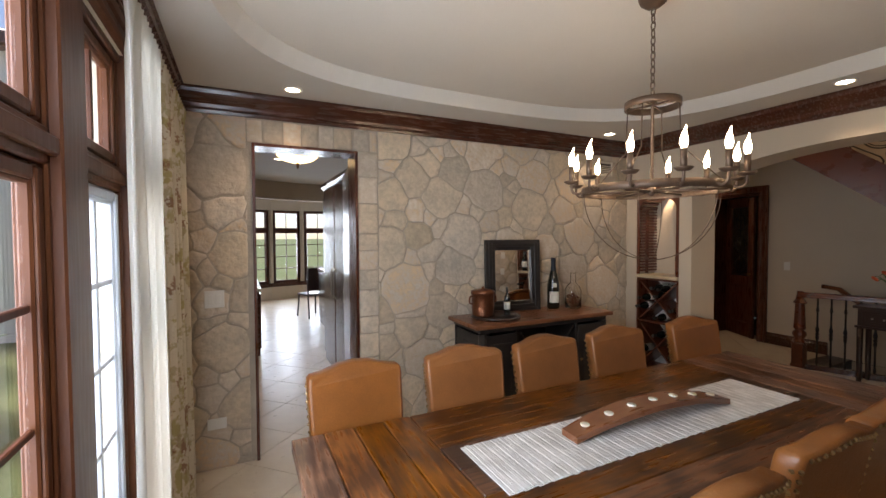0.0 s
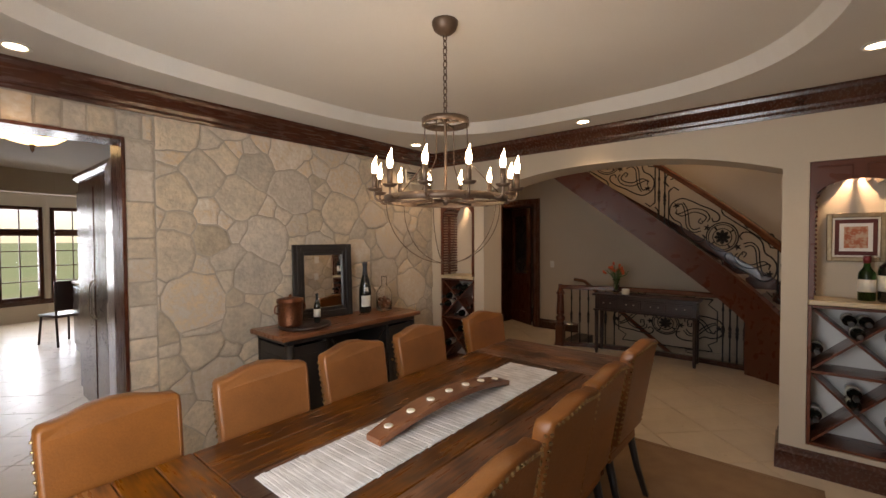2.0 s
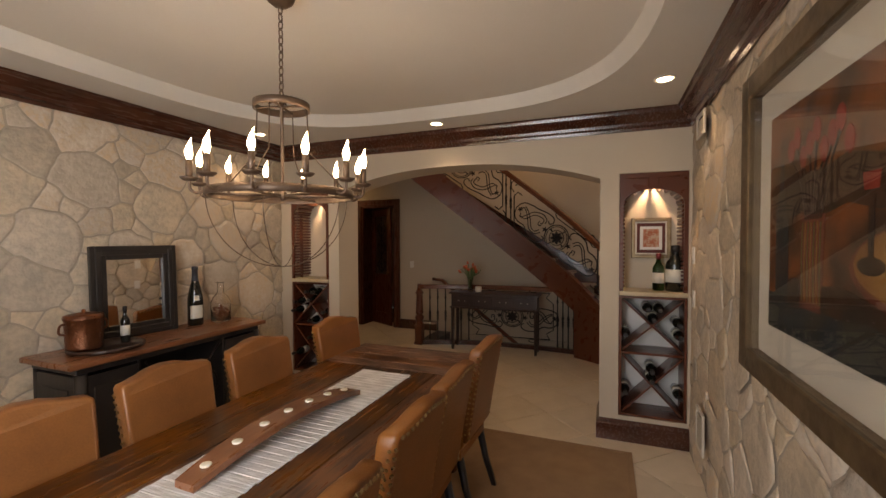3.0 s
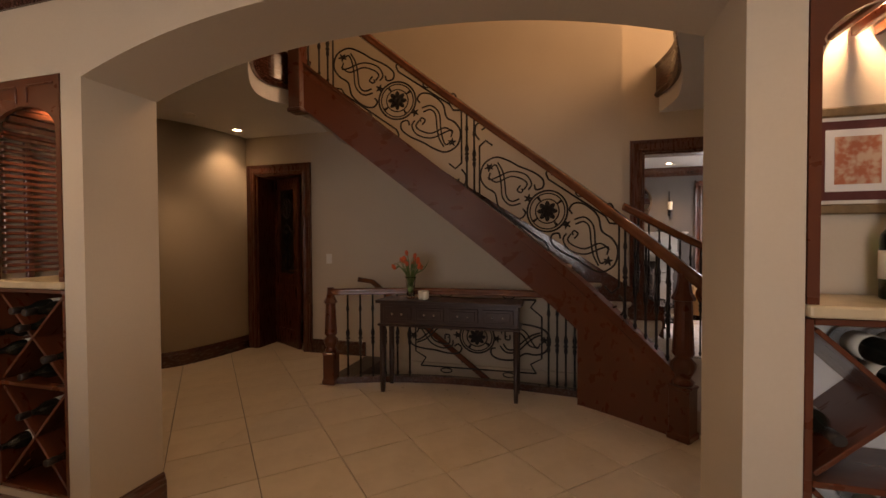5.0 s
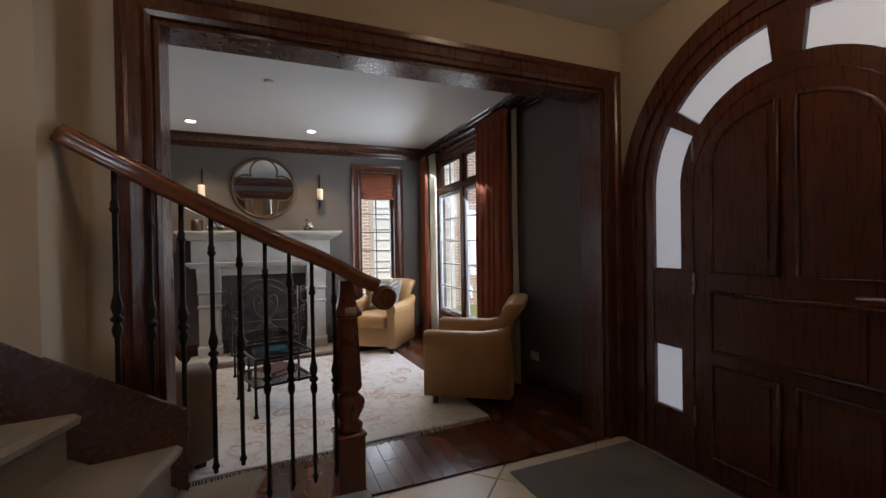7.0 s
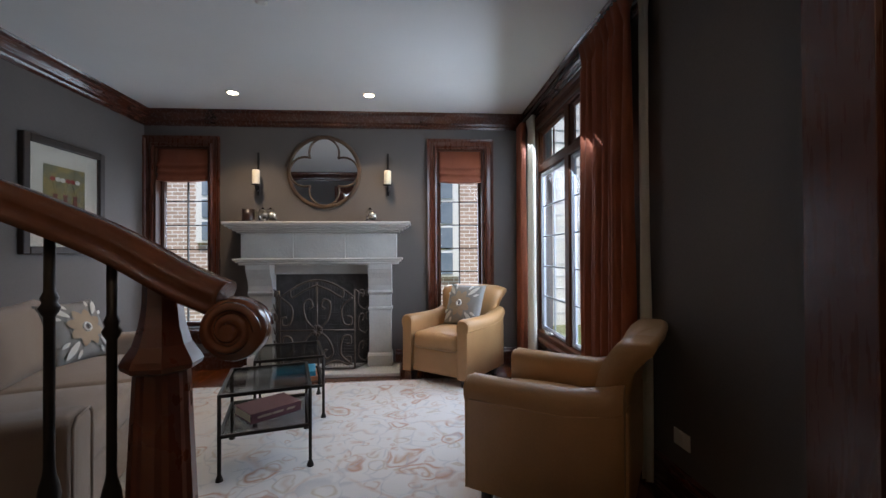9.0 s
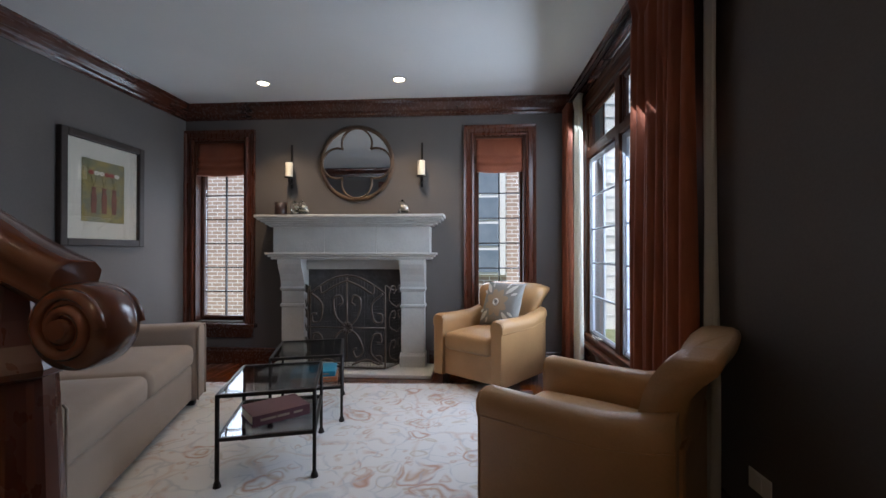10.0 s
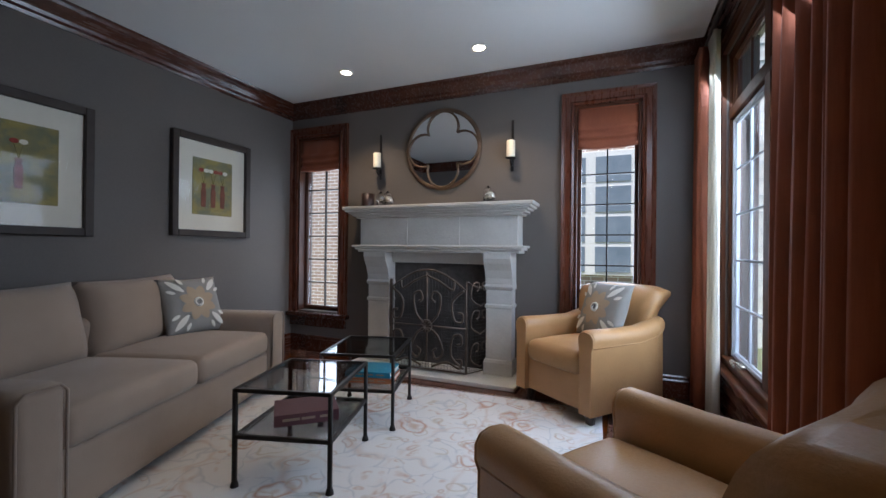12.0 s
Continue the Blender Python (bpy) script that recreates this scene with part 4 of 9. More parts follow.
def iron_panel(place, parent, turn=0.0, border=True):
    """Wrought iron scroll work: place(right, up) gives the point in space."""
    c, s = math.cos(turn), math.sin(turn)

    def at(p, flip):
        u, v = (p[0] * flip / 100, p[1] * flip / 100)
        return place(c * u - s * v, s * u + c * v)

    panel = part("iron_panel", tube([place(0.179 * math.cos(a), 0.179 * math.sin(a)) for a in [i * math.pi / 18 for i in range(36)]], 0.0085, 6, closed=True), "iron", parent, "black wrought iron scroll panel")
    for r in (0.155, 0.105):
        part("ring", tube([place(r * math.cos(a), r * math.sin(a)) for a in [i * math.pi / 18 for i in range(36)]], 0.006, 6, closed=True), "iron", panel)
    heart = part("rosette", lathe([(0.004, -0.012), (0.03, -0.008), (0.034, 0), (0.03, 0.008), (0.004, 0.012)], 14), "iron", panel, "iron flower at the centre of the panel", Matrix.Translation(place(0, 0)) @ pose(0, 0, 0, 0, 90, 0))
    for k in range(8):
        rose = bmesh.new()
        a = k * math.pi / 4
        tube(spline([place(0.02 * math.cos(a), 0.02 * math.sin(a)), place(0.06 * math.cos(a + 0.25), 0.06 * math.sin(a + 0.25)), place(0.085 * math.cos(a), 0.085 * math.sin(a)), place(0.06 * math.cos(a - 0.25), 0.06 * math.sin(a - 0.25))], 4, True), 0.007, 5, rose, True)
        tube([place(0.0, 0.0), place(0.075 * math.cos(a), 0.075 * math.sin(a))], 0.014, 5, rose, taper=(1.2, 0.5))
        part("petal", rose, "iron", panel)
    for k in range(4):
        a = k * math.pi / 2 + 0.6
        rose = bmesh.new()
        tube([place(0.105 * math.cos(a), 0.105 * math.sin(a)), place(0.155 * math.cos(a), 0.155 * math.sin(a))], 0.012, 5, rose, taper=(0.6, 1.2))
        part("spoke", rose, "iron", panel)
    for flip in (1, -1):
        part("scroll", tube(spline([at(p, flip) for p in LYRE], 5), 0.0085, 6), "iron", panel)
        for line in STRANDS:
            part("strand", tube(spline([at(p, flip) for p in line], 5), 0.0075, 6), "iron", panel)
        if border:
            for line in BORDER:
                part("bar", tube(spline([at(p, flip) for p in line], 4) if len(line) > 4 else [at(p, flip) for p in line], 0.0085, 6), "iron", panel)
            for u, v in RINGS:
                part("ring", tube([at((u + 5 * math.cos(a), v + 3.8 * math.sin(a)), flip) for a in [i * math.pi / 9 for i in range(18)]], 0.007, 6, closed=True), "iron", panel)
        for u, v in LEAVES:
            leaf = bmesh.new()
            for k in range(5):
                a = k * 2 * math.pi / 5 + u
                tube([at((u, v), flip), at((u + 2.2 * math.cos(a), v + 2.2 * math.sin(a)), flip), at((u + 4.2 * math.cos(a), v + 4.2 * math.sin(a)), flip)], 0.014, 5, leaf, taper=(1.1, 0.25))
            part("leaf", leaf, "iron", panel)
    return panel


def on_flight(s0):
    z0 = nosing(s0) + 0.485
    return lambda u, v: Vector((*OUTER.at(s0 - u).xy, z0 + v))


MED1, MED2 = 1.16, 2.57
iron_panel(on_flight(MED1), stairs)
iron_panel(on_flight(MED2), stairs)
for s in [0.175 + 0.079 * i for i in range(5)] + [1.83, 1.90] + [3.24, 3.32, 3.42]:
    p = OUTER.at(s)
    baluster(p.x, p.y, nosing(s) + 0.14, nosing(s) + 0.845, stairs)

# the second rail on the wall side of the first steps
n2 = Vector((7.455, -0.690, 0))
rail2 = [(7.20, 0.358, 1.71), (7.22, 0.153, 1.595), (7.27, -0.073, 1.468), (7.335, -0.33, 1.335), (7.38, -0.50, 1.258), (7.405, -0.627, 1.195), (7.412, -0.745, 1.125), (7.408, -0.835, 1.085)]
rail_bar(spline(rail2, 6), stairs, 1.0)
volute((7.400, -0.868, 1.038), (-0.03, -1.0, 0.0), stairs, 0.064)
newel(stairs, n2.x, n2.y, 0.0, 1.13, turn=0.1)
second = Run([(x, y) for x, y, z in rail2][::-1])
for i in range(9):
    p = second.at(0.215 + 0.105 * i)
    z = np.interp(p.y, [q[1] for q in rail2[::-1]], [q[2] for q in rail2[::-1]])
    baluster(p.x, p.y, RISE * (1 + max(0, int((p.y + 0.57) / 0.27))) - 0.01, float(z) - 0.015, stairs)

# ---- the rail round the stairs to the cellar ----
WELL = Run([(6.13, 3.10), (6.25, 2.82), (6.335, 2.55), (6.40, 2.25), (6.43, 1.95), (6.435, 1.6), (6.425, 1.3), (6.39, 0.95), (6.37, 0.80)])
guard = thing("well_railing", "mahogany and wrought iron railing round the cellar stairs", "railing")
part("curb", ribbon(WELL, 0.05, WELL.length, lambda s: 0.0, lambda s: 0.06, 0.07), "mahogany", guard, "dark mahogany curb on the floor")
rail_bar([(*WELL.at(s).xy, 0.875) for s in [WELL.length * i / 24 for i in range(25)]], guard, 0.85)
newel(guard, WELL.at(0).x, WELL.at(0).y, 0.0, 0.93, 0.85)
iron_panel(lambda u, v: Vector((*WELL.at(1.42 - u * 0.92).xy, 0.46 + v * 0.85)), guard, 0.66, False)
level = [[(-0.55, 0.37), (0.55, 0.37)], [(-0.55, -0.30), (0.55, -0.30)], [(-0.55, 0.37), (-0.50, 0.30), (-0.60, 0.22), (-0.60, -0.16), (-0.50, -0.22), (-0.55, -0.30)], [(0.55, 0.37), (0.50, 0.30), (0.60, 0.22), (0.60, -0.16), (0.50, -0.22), (0.55, -0.30)]]
for line in level:
    part("bar", tube([(*WELL.at(1.42 - u).xy, 0.46 + v) for u, v in line], 0.008, 6), "iron", guard)
for u in (-0.3, 0.3):
    for v in (0.395, -0.34):
        part("ring", tube([(*WELL.at(1.42 - u - 0.055 * math.cos(a)).xy, 0.46 + v + 0.022 * math.sin(a)) for a in [i * math.pi / 9 for i in range(18)]], 0.006, 6, closed=True), "iron", guard)
for s in [0.16, 0.28, 0.40, 0.52, 0.64, 0.76] + [2.08 + 0.075 * i for i in range(4)]:
    p = WELL.at(s)
    baluster(p.x, p.y, 0.06, 0.86, guard)

cellar = bmesh.new()
for i in range(11):
    box(0.95, 0.26, 0.19, (6.72, 3.08 - 0.24 * i, -0.19 * (i + 1)), 0.004, bm=cellar)
structure("cellar_stairs", cellar, "dark_wood", "dark wooden stairs that go down to the cellar", "stairs")
pit = bmesh.new()
box(1.2, 0.08, 2.5, (6.65, 0.68, -2.52), 0, bm=pit)
box(0.05, 2.6, 2.5, (7.10, 2.0, -2.52), 0, bm=pit)
structure("wall_cellar", pit, "beige", "beige plaster wall of the cellar stairs", "wall")
descent = thing("cellar_handrail", "sloping mahogany handrail of the cellar stairs", "handrail")
rail_bar([(6.95, 3.22, 0.92), (6.95, 3.05, 0.90), (6.95, 0.9, -0.75)], descent, 0.7)
for i in range(3):
    y = 2.6 - 0.6 * i
    part("bracket", tube([(6.95, y, 0.90 - (3.05 - y) * 0.767 - 0.02), (7.0, y, 0.90 - (3.05 - y) * 0.767 - 0.06), (7.085, y, 0.90 - (3.05 - y) * 0.767 - 0.06)], 0.008, 6), "iron", descent)

# ---- dining room: table and what lies on it ----
TABLE_Z = 0.77
table = thing("dining_table", "long rustic dining table of dark distressed planks", "dining table", (1.732, 1.765, 0))
TL, TW = 2.996, 1.01
for k in range(4):
    for sign in (-1, 1):
        part("plank", box(0.128, TW, 0.05, (sign * (TL / 2 - 0.066 - 0.131 * k), 0, TABLE_Z - 0.05), 0.004), "table_wood_cross", table)
for k in range(6):
    part("plank", box(TL - 1.052, TW / 6 - 0.003, 0.05, (0, -TW / 2 + TW / 12 + k * TW / 6, TABLE_Z - 0.0505), 0.004), "table_wood", table)
part("apron", box(TL - 0.3, TW - 0.3, 0.10, (0, 0, TABLE_Z - 0.152), 0.006), "table_wood", table)
for sx in (-1, 1):
    for sy in (-1, 1):
        part("leg", lathe([(0.045, 0), (0.05, 0.04), (0.04, 0.07), (0.06, 0.2), (0.065, 0.35), (0.045, 0.5), (0.055, 0.53), (0.055, 0.618)], 16, (sx * 1.25, sy * 0.33, 0)), "table_wood", table)

runner = thing("table_runner", "off-white woven cotton runner along the dining table", "table runner", (1.72, 1.725, TABLE_Z + 0.001))
bm = bmesh.new()
for i in range(90):
    wobble = 0.0015 * math.sin(i * 1.7)
    box(0.0199, 0.34 + 0.004 * math.sin(i * 2.3), 0.004 + 0.0012 * (i % 2), ((i - 44.5) * 0.0198, wobble, 0), 0.0012, bm=bm)
part("weave", bm, "runner", runner)

stave = thing("stave_candle_holder", "curved barrel-stave candle holder with seven tea lights, on the runner", "candle holder", (1.74, 1.735, TABLE_Z + 0.006), -2)
bm, rings = bmesh.new(), []
for i in range(21):
    u = i / 20 * 2 - 1
    w, z = 0.062 - 0.016 * u * u, 0.062 * (1 - u * u)
    rings.append([bm.verts.new((u * 0.48, y, z + h)) for y, h in ((-w, 0.0), (w, 0.0), (w, 0.026), (-w, 0.026))])
for r, t in zip(rings, rings[1:]):
    for j in range(4):
        bm.faces.new((r[j], r[(j + 1) % 4], t[(j + 1) % 4], t[j]))
bm.faces.new(rings[0]), bm.faces.new(rings[-1][::-1])
bmesh.ops.recalc_face_normals(bm, faces=bm.faces[:])
part("stave", bm, "copper_wood", stave, "reddish curved oak stave")
for i in range(7):
    u = (i - 3) / 3 * 0.83
    part("tea_light", lathe([(0.019, 0), (0.020, 0.006), (0.018, 0.008), (0.004, 0.007)], 16, (u * 0.48, 0, 0.062 * (1 - u * u) + 0.024)), "candle", stave, "white tea light")


# ---- dining chairs ----
def dining_chair():
    ob = thing("dining_chair", "saddle-brown leather dining chair with brass nailheads, pushed in at the table", "chair", (0, 0, 0), 0, "chairs round the dining table")
    out = [(-0.205, 0.45), (0.205, 0.45), (0.219, 0.955), (0.217, 0.985), (0.205, 0.998), (0.16, 1.003), (0.125, 1.01), (0.07, 1.026), (0, 1.033), (-0.07, 1.026), (-0.125, 1.01), (-0.16, 1.003), (-0.205, 0.998), (-0.217, 0.985), (-0.219, 0.955)]
    bm = bmesh.new()
    front = [bm.verts.new((x, 0.0, z)) for x, z in out]
    back = [bm.verts.new((x, 0.075, z)) for x, z in out]
    bm.faces.new(front)
    bm.faces.new(back[::-1])
    for i in range(len(out)):
        bm.faces.new((front[i], back[i], back[(i + 1) % len(out)], front[(i + 1) % len(out)]))
    bmesh.ops.recalc_face_normals(bm, faces=bm.faces[:])
    bmesh.ops.bevel(bm, geom=[e for e in bm.edges if abs(e.verts[0].co.y - e.verts[1].co.y) < 1e-6], offset=0.016, segments=3, affect="EDGES", profile=0.5)
    for v in bm.verts:
        v.co.y += 0.20 * max(0, v.co.z - 0.45) ** 1.25 + 0.02 * (v.co.x / 0.22) ** 2 * -1
    for f in bm.faces:
        f.smooth = len(f.verts) == 4
    part("backrest", bm, "leather", ob)
    seat = box(0.46, 0.46, 0.10, (0, -0.20, 0.40), 0.03, 3)
    for f in seat.faces:
        f.smooth = True
    part("seat", seat, "leather", ob)
    part("seat_rail", box(0.44, 0.44, 0.06, (0, -0.20, 0.345), 0.008), "leather", ob)
    for sx in (-1, 1):
        part("leg", tube([(sx * 0.19, -0.39, 0.36), (sx * 0.19, -0.39, 0.0)], 0.026, 4, taper=(1, 0.7)), "black_wood", ob, "black tapered wooden leg")
        part("leg", tube([(sx * 0.19, 0.0, 0.36), (sx * 0.19, 0.04, 0.18), (sx * 0.19, 0.10, 0.0)], 0.026, 4, taper=(1, 0.7)), "black_wood", ob, "black tapered wooden leg")
    nails = bmesh.new()
    rail_n = [(-0.203 - 0.012 * i / 16, 0.48 + 0.0295 * i) for i in range(17)]
    crest = [(-0.19 + 0.0271 * i, 0.984 + 0.030 * max(0, 1 - abs(-0.19 + 0.0271 * i) / 0.16) ** 0.8) for i in range(15)]
    for x, z in rail_n + crest + [(-x, z) for x, z in rail_n]:
        y = 0.075 + 0.20 * max(0, z - 0.45) ** 1.25 - 0.02 * (x / 0.22) ** 2
        made = bmesh.new()
        bmesh.ops.create_icosphere(made, subdivisions=1, radius=0.0085)
        joined(nails, made, Matrix.Translation((x * 0.985, y + 0.001, z)))
    for sx in (-1, 1):
        for i in range(15):
            z = 0.50 + 0.032 * i
            made = bmesh.new()
            bmesh.ops.create_icosphere(made, subdivisions=1, radius=0.0075)
            joined(nails, made, Matrix.Translation((sx * (0.206 + 0.014 * (z - 0.45) / 0.5), 0.058 + 0.20 * max(0, z - 0.45) ** 1.25 - 0.02, z)))
    tagged(part("nailheads", nails, "antique_brass", ob, "row of brass nailheads"), kind="stuff")
    return ob


first = dining_chair()
first.matrix_basis = pose(0.535, 2.265, 0, 0, 0, 2)
for x, y, turn in ((1.105, 2.27, -3), (1.645, 2.262, 1), (2.205, 2.265, -2), (2.92, 2.23, -6)):
    copy_thing(first, pose(x, y, 0, 0, 0, turn))
for x, y, turn in ((1.09, 1.155, 181), (1.66, 1.185, 179), (2.11, 1.20, 181), (2.735, 1.21, 178)):
    copy_thing(first, pose(x, y, 0, 0, 0, turn))

dining_rug = thing("dining_rug", "plain brown sisal rug under the dining table", "rug", (1.9, 1.3, 0.001))
part("sisal", box(3.5, 2.05, 0.009, (0, 0, 0), 0.004), "rug_brown", dining_rug)
part("binding", sweep([(-0.03, 0), (0.002, 0), (0.002, 0.012), (-0.03, 0.012)], [(1.752, 1.027, 0), (-1.752, 1.027, 0), (-1.752, -1.027, 0), (1.752, -1.027, 0)], closed=True), "rug_brown", dining_rug)

# ---- sideboard and what stands on it ----
side = thing("sideboard", "black carved sideboard with a reddish wooden top against the stone wall", "sideboard", (2.395, 3.445, 0))
part("top", box(1.44, 0.50, 0.035, (0, 0, 0.885), 0.008, 2), "copper_wood", side, "polished reddish plank top")
body = bmesh.new()
box(1.34, 0.44, 0.04, (0, 0.01, 0.845), 0.004, bm=body)
for x in (-0.32, 0.32):
    box(0.02, 0.42, 0.72, (x, 0.01, 0.125), 0.002, bm=body)
box(1.30, 0.02, 0.74, (0, 0.21, 0.11), 0.002, bm=body)
box(1.30, 0.42, 0.03, (0, 0.01, 0.10), 0.003, bm=body)
part("body", body, "black_wood", side)
for sx in (-1, 1):
    part("side_panel", box(0.02, 0.40, 0.70, (sx * 0.655, 0.01, 0.13), 0.003), "black_wood", side)
    inset = box(0.008, 0.28, 0.55, (sx * 0.668, 0.01, 0.20), 0.003)
    part("raised_panel", inset, "black_wood", side)
    for sy in (-1, 1):
        part("leg", lathe([(0.022, 0), (0.03, 0.03), (0.028, 0.10), (0.034, 0.13), (0.034, 0.845)], 8, (sx * 0.64, sy * 0.20 + 0.005, 0)), "black_wood", side)
    door = part("door", box(0.31, 0.018, 0.68, (sx * 0.485, -0.205, 0.145), 0.004), "black_wood", side)
    part("raised_panel", box(0.20, 0.01, 0.54, (sx * 0.485, -0.218, 0.215), 0.004), "black_wood", door)
    part("knob", lathe([(0.004, 0), (0.012, 0.008), (0.012, 0.016), (0.003, 0.022)], 10, (0, 0, 0)), "brass", door, "brass knob", Matrix.Translation((sx * 0.36, -0.214, 0.52)) @ pose(0, 0, 0, 90))
grille = bmesh.new()
for u in (-1, 1):
    tube(spline([(u * -0.28, -0.205, 0.16), (u * -0.1, -0.21, 0.38), (u * 0.1, -0.21, 0.62), (u * 0.28, -0.205, 0.82)], 6), 0.009, 6, grille)
    tube(spline([(u * 0.05, -0.21, 0.5), (u * 0.2, -0.21, 0.62), (u * 0.25, -0.21, 0.5), (u * 0.16, -0.21, 0.42), (u * 0.1, -0.21, 0.5)], 5), 0.007, 6, grille)
part("grille", grille, "iron", side, "black iron scroll grille over the open middle")

table_mirror = thing("mantel_mirror", "small mirror in a stepped black frame leaning on the wall", "mirror", (2.315, 3.625, 0.921), -7)
lean = pose(0, 0, 0, -2)
fr = bmesh.new()
for w, y0, d in ((0.0, 0.0, 0.035), (0.03, -0.012, 0.03), (0.062, -0.004, 0.028)):
    a, b, t = 0.28 - w, 0.655 - w, 0.034
    for lo, hi, z0, z1 in ((-a, -a + t, w, b), (a - t, a, w, b), (-a + t, a - t, w, w + t), (-a + t, a - t, b - t, b)):
        box(hi - lo, d, z1 - z0, ((lo + hi) / 2, y0, z0), 0.004, bm=fr)
part("frame", fr, "black_wood", table_mirror, "stepped black wooden frame", lean)
part("glass", box(0.38, 0.006, 0.475, (0, 0.006, 0.09), 0), "mirror", table_mirror, "", lean)

tray = thing("round_tray", "round dark wooden tray on the sideboard", "tray", (2.005, 3.44, 0.921))
part("tray", lathe([(0.20, 0), (0.205, 0.01), (0.205, 0.024), (0.19, 0.024), (0.185, 0.014), (0.0, 0.013)], 32), "dark_wood", tray)
tankard = thing("copper_ice_bucket", "hammered copper ice bucket with a handle, on the tray", "ice bucket", (1.905, 3.49, 0.936))
part("bucket", lathe([(0.088, 0), (0.092, 0.01), (0.094, 0.02), (0.092, 0.03), (0.096, 0.10), (0.098, 0.185), (0.103, 0.19), (0.103, 0.205), (0.098, 0.21), (0.088, 0.21), (0.085, 0.03)], 28), "copper", tankard, "dark hammered copper")
part("lid", lathe([(0.10, 0.205), (0.10, 0.215), (0.06, 0.226), (0.01, 0.23), (0.012, 0.245), (0.004, 0.25)], 28), "copper", tankard)
for sx in (-1, 1):
    part("handle", tube(spline([(sx * 0.096, 0, 0.17), (sx * 0.125, 0, 0.165), (sx * 0.13, 0, 0.12), (sx * 0.098, 0, 0.105)], 5), 0.007, 6), "copper", tankard)


def bottle(name, label, at, h=0.3, r=0.037, mat="dark_glass", paper="paper", turn=0, lying=None, seal="black_wood", group=""):
    ob = thing(name, label, "bottle", at, turn, group)
    if lying is not None:
        ob.matrix_world = lying
    prof = [(r * 0.9, 0), (r, 0.006), (r, h * 0.58), (r * 0.92, h * 0.64), (r * 0.55, h * 0.72), (r * 0.40, h * 0.78), (r * 0.38, h * 0.94), (r * 0.44, h * 0.945), (r * 0.44, h * 0.975), (r * 0.38, h)]
    part("glass", lathe(prof, 20), mat, ob)
    if paper:
        part("label", lathe([(r + 0.0006, h * 0.20), (r + 0.0012, h * 0.20), (r + 0.0012, h * 0.48), (r + 0.0006, h * 0.48)], 20, caps=False), paper, ob, "pale paper label")
    part("capsule", lathe([(r * 0.41, h * 0.84), (r * 0.42, h * 0.84), (r * 0.47, h * 0.945), (r * 0.47, h * 0.98), (r * 0.40, h * 1.003)], 16), seal, ob)
    return ob


M["foil"] = material("wine_foil", (0.25, 0.03, 0.03), (0.18, 0.02, 0.02), 0.4, metal=0.3, bump=0.0)
M["slate_foil"] = material("slate_foil", (0.035, 0.037, 0.045), (0.025, 0.027, 0.032), 0.45, metal=0.2, bump=0.0)
M["gold_foil"] = material("gold_foil", (0.42, 0.26, 0.07), (0.36, 0.2, 0.05), 0.35, metal=0.6, bump=0.0)
bottle("small_bottle", "small dark bottle on the round tray", (2.11, 3.43, 0.936), 0.24, 0.026)
magnum = thing("magnum_bottle", "tall dark magnum with a white label on the sideboard", "bottle", (2.735, 3.57, 0.921))
part("glass", lathe([(0.052, 0), (0.058, 0.008), (0.058, 0.20), (0.054, 0.24), (0.040, 0.31), (0.026, 0.36), (0.021, 0.40), (0.020, 0.45), (0.023, 0.452), (0.023, 0.475), (0.018, 0.477)], 24), "dark_glass", magnum)
part("capsule", lathe([(0.0265, 0.36), (0.0225, 0.40), (0.0215, 0.45), (0.0245, 0.452), (0.0245, 0.476), (0.018, 0.479)], 20, caps=False), "slate_foil", magnum, "dark slate foil over the neck")
for z0, z1, half in ((0.06, 0.165, 0.85), (0.205, 0.245, 0.32)):
    tag_bm, rings = bmesh.new(), []
    for i in range(13):
        a = -2.05 + half * (i / 6 - 1)
        rings.append([tag_bm.verts.new(((0.0592 if z < 0.21 else 0.0552) * math.cos(a), (0.0592 if z < 0.21 else 0.0552) * math.sin(a), z)) for z in (z0, z1)])
    for r, t in zip(rings, rings[1:]):
        tag_bm.faces.new((r[0], t[0], t[1], r[1]))
    part("label", tag_bm, "paper", magnum, "white paper label")
decanter = thing("glass_decanter", "clear glass jar decanter half full of corks, on the sideboard", "decanter", (2.925, 3.51, 0.921))
part("jar", lathe([(0.07, 0), (0.078, 0.01), (0.078, 0.17), (0.06, 0.21), (0.028, 0.24), (0.026, 0.33), (0.034, 0.335), (0.030, 0.336), (0.022, 0.33), (0.022, 0.24), (0.055, 0.205), (0.073, 0.165), (0.073, 0.012)], 24), "clear_glass", decanter)
corks = bmesh.new()
rng = random.Random(4)
for i in range(26):
    a, rad = rng.uniform(0, 6.3), rng.uniform(0, 0.045)
    m = Matrix.Translation((rad * math.cos(a), rad * math.sin(a), 0.022 + 0.004 * i)) @ pose(0, 0, 0, rng.uniform(40, 140), 0, rng.uniform(0, 360))
    joined(corks, lathe([(0.010, -0.019), (0.0105, 0), (0.010, 0.019)], 8), m)
part("corks", corks, "copper_wood", decanter, "pile of wine corks")

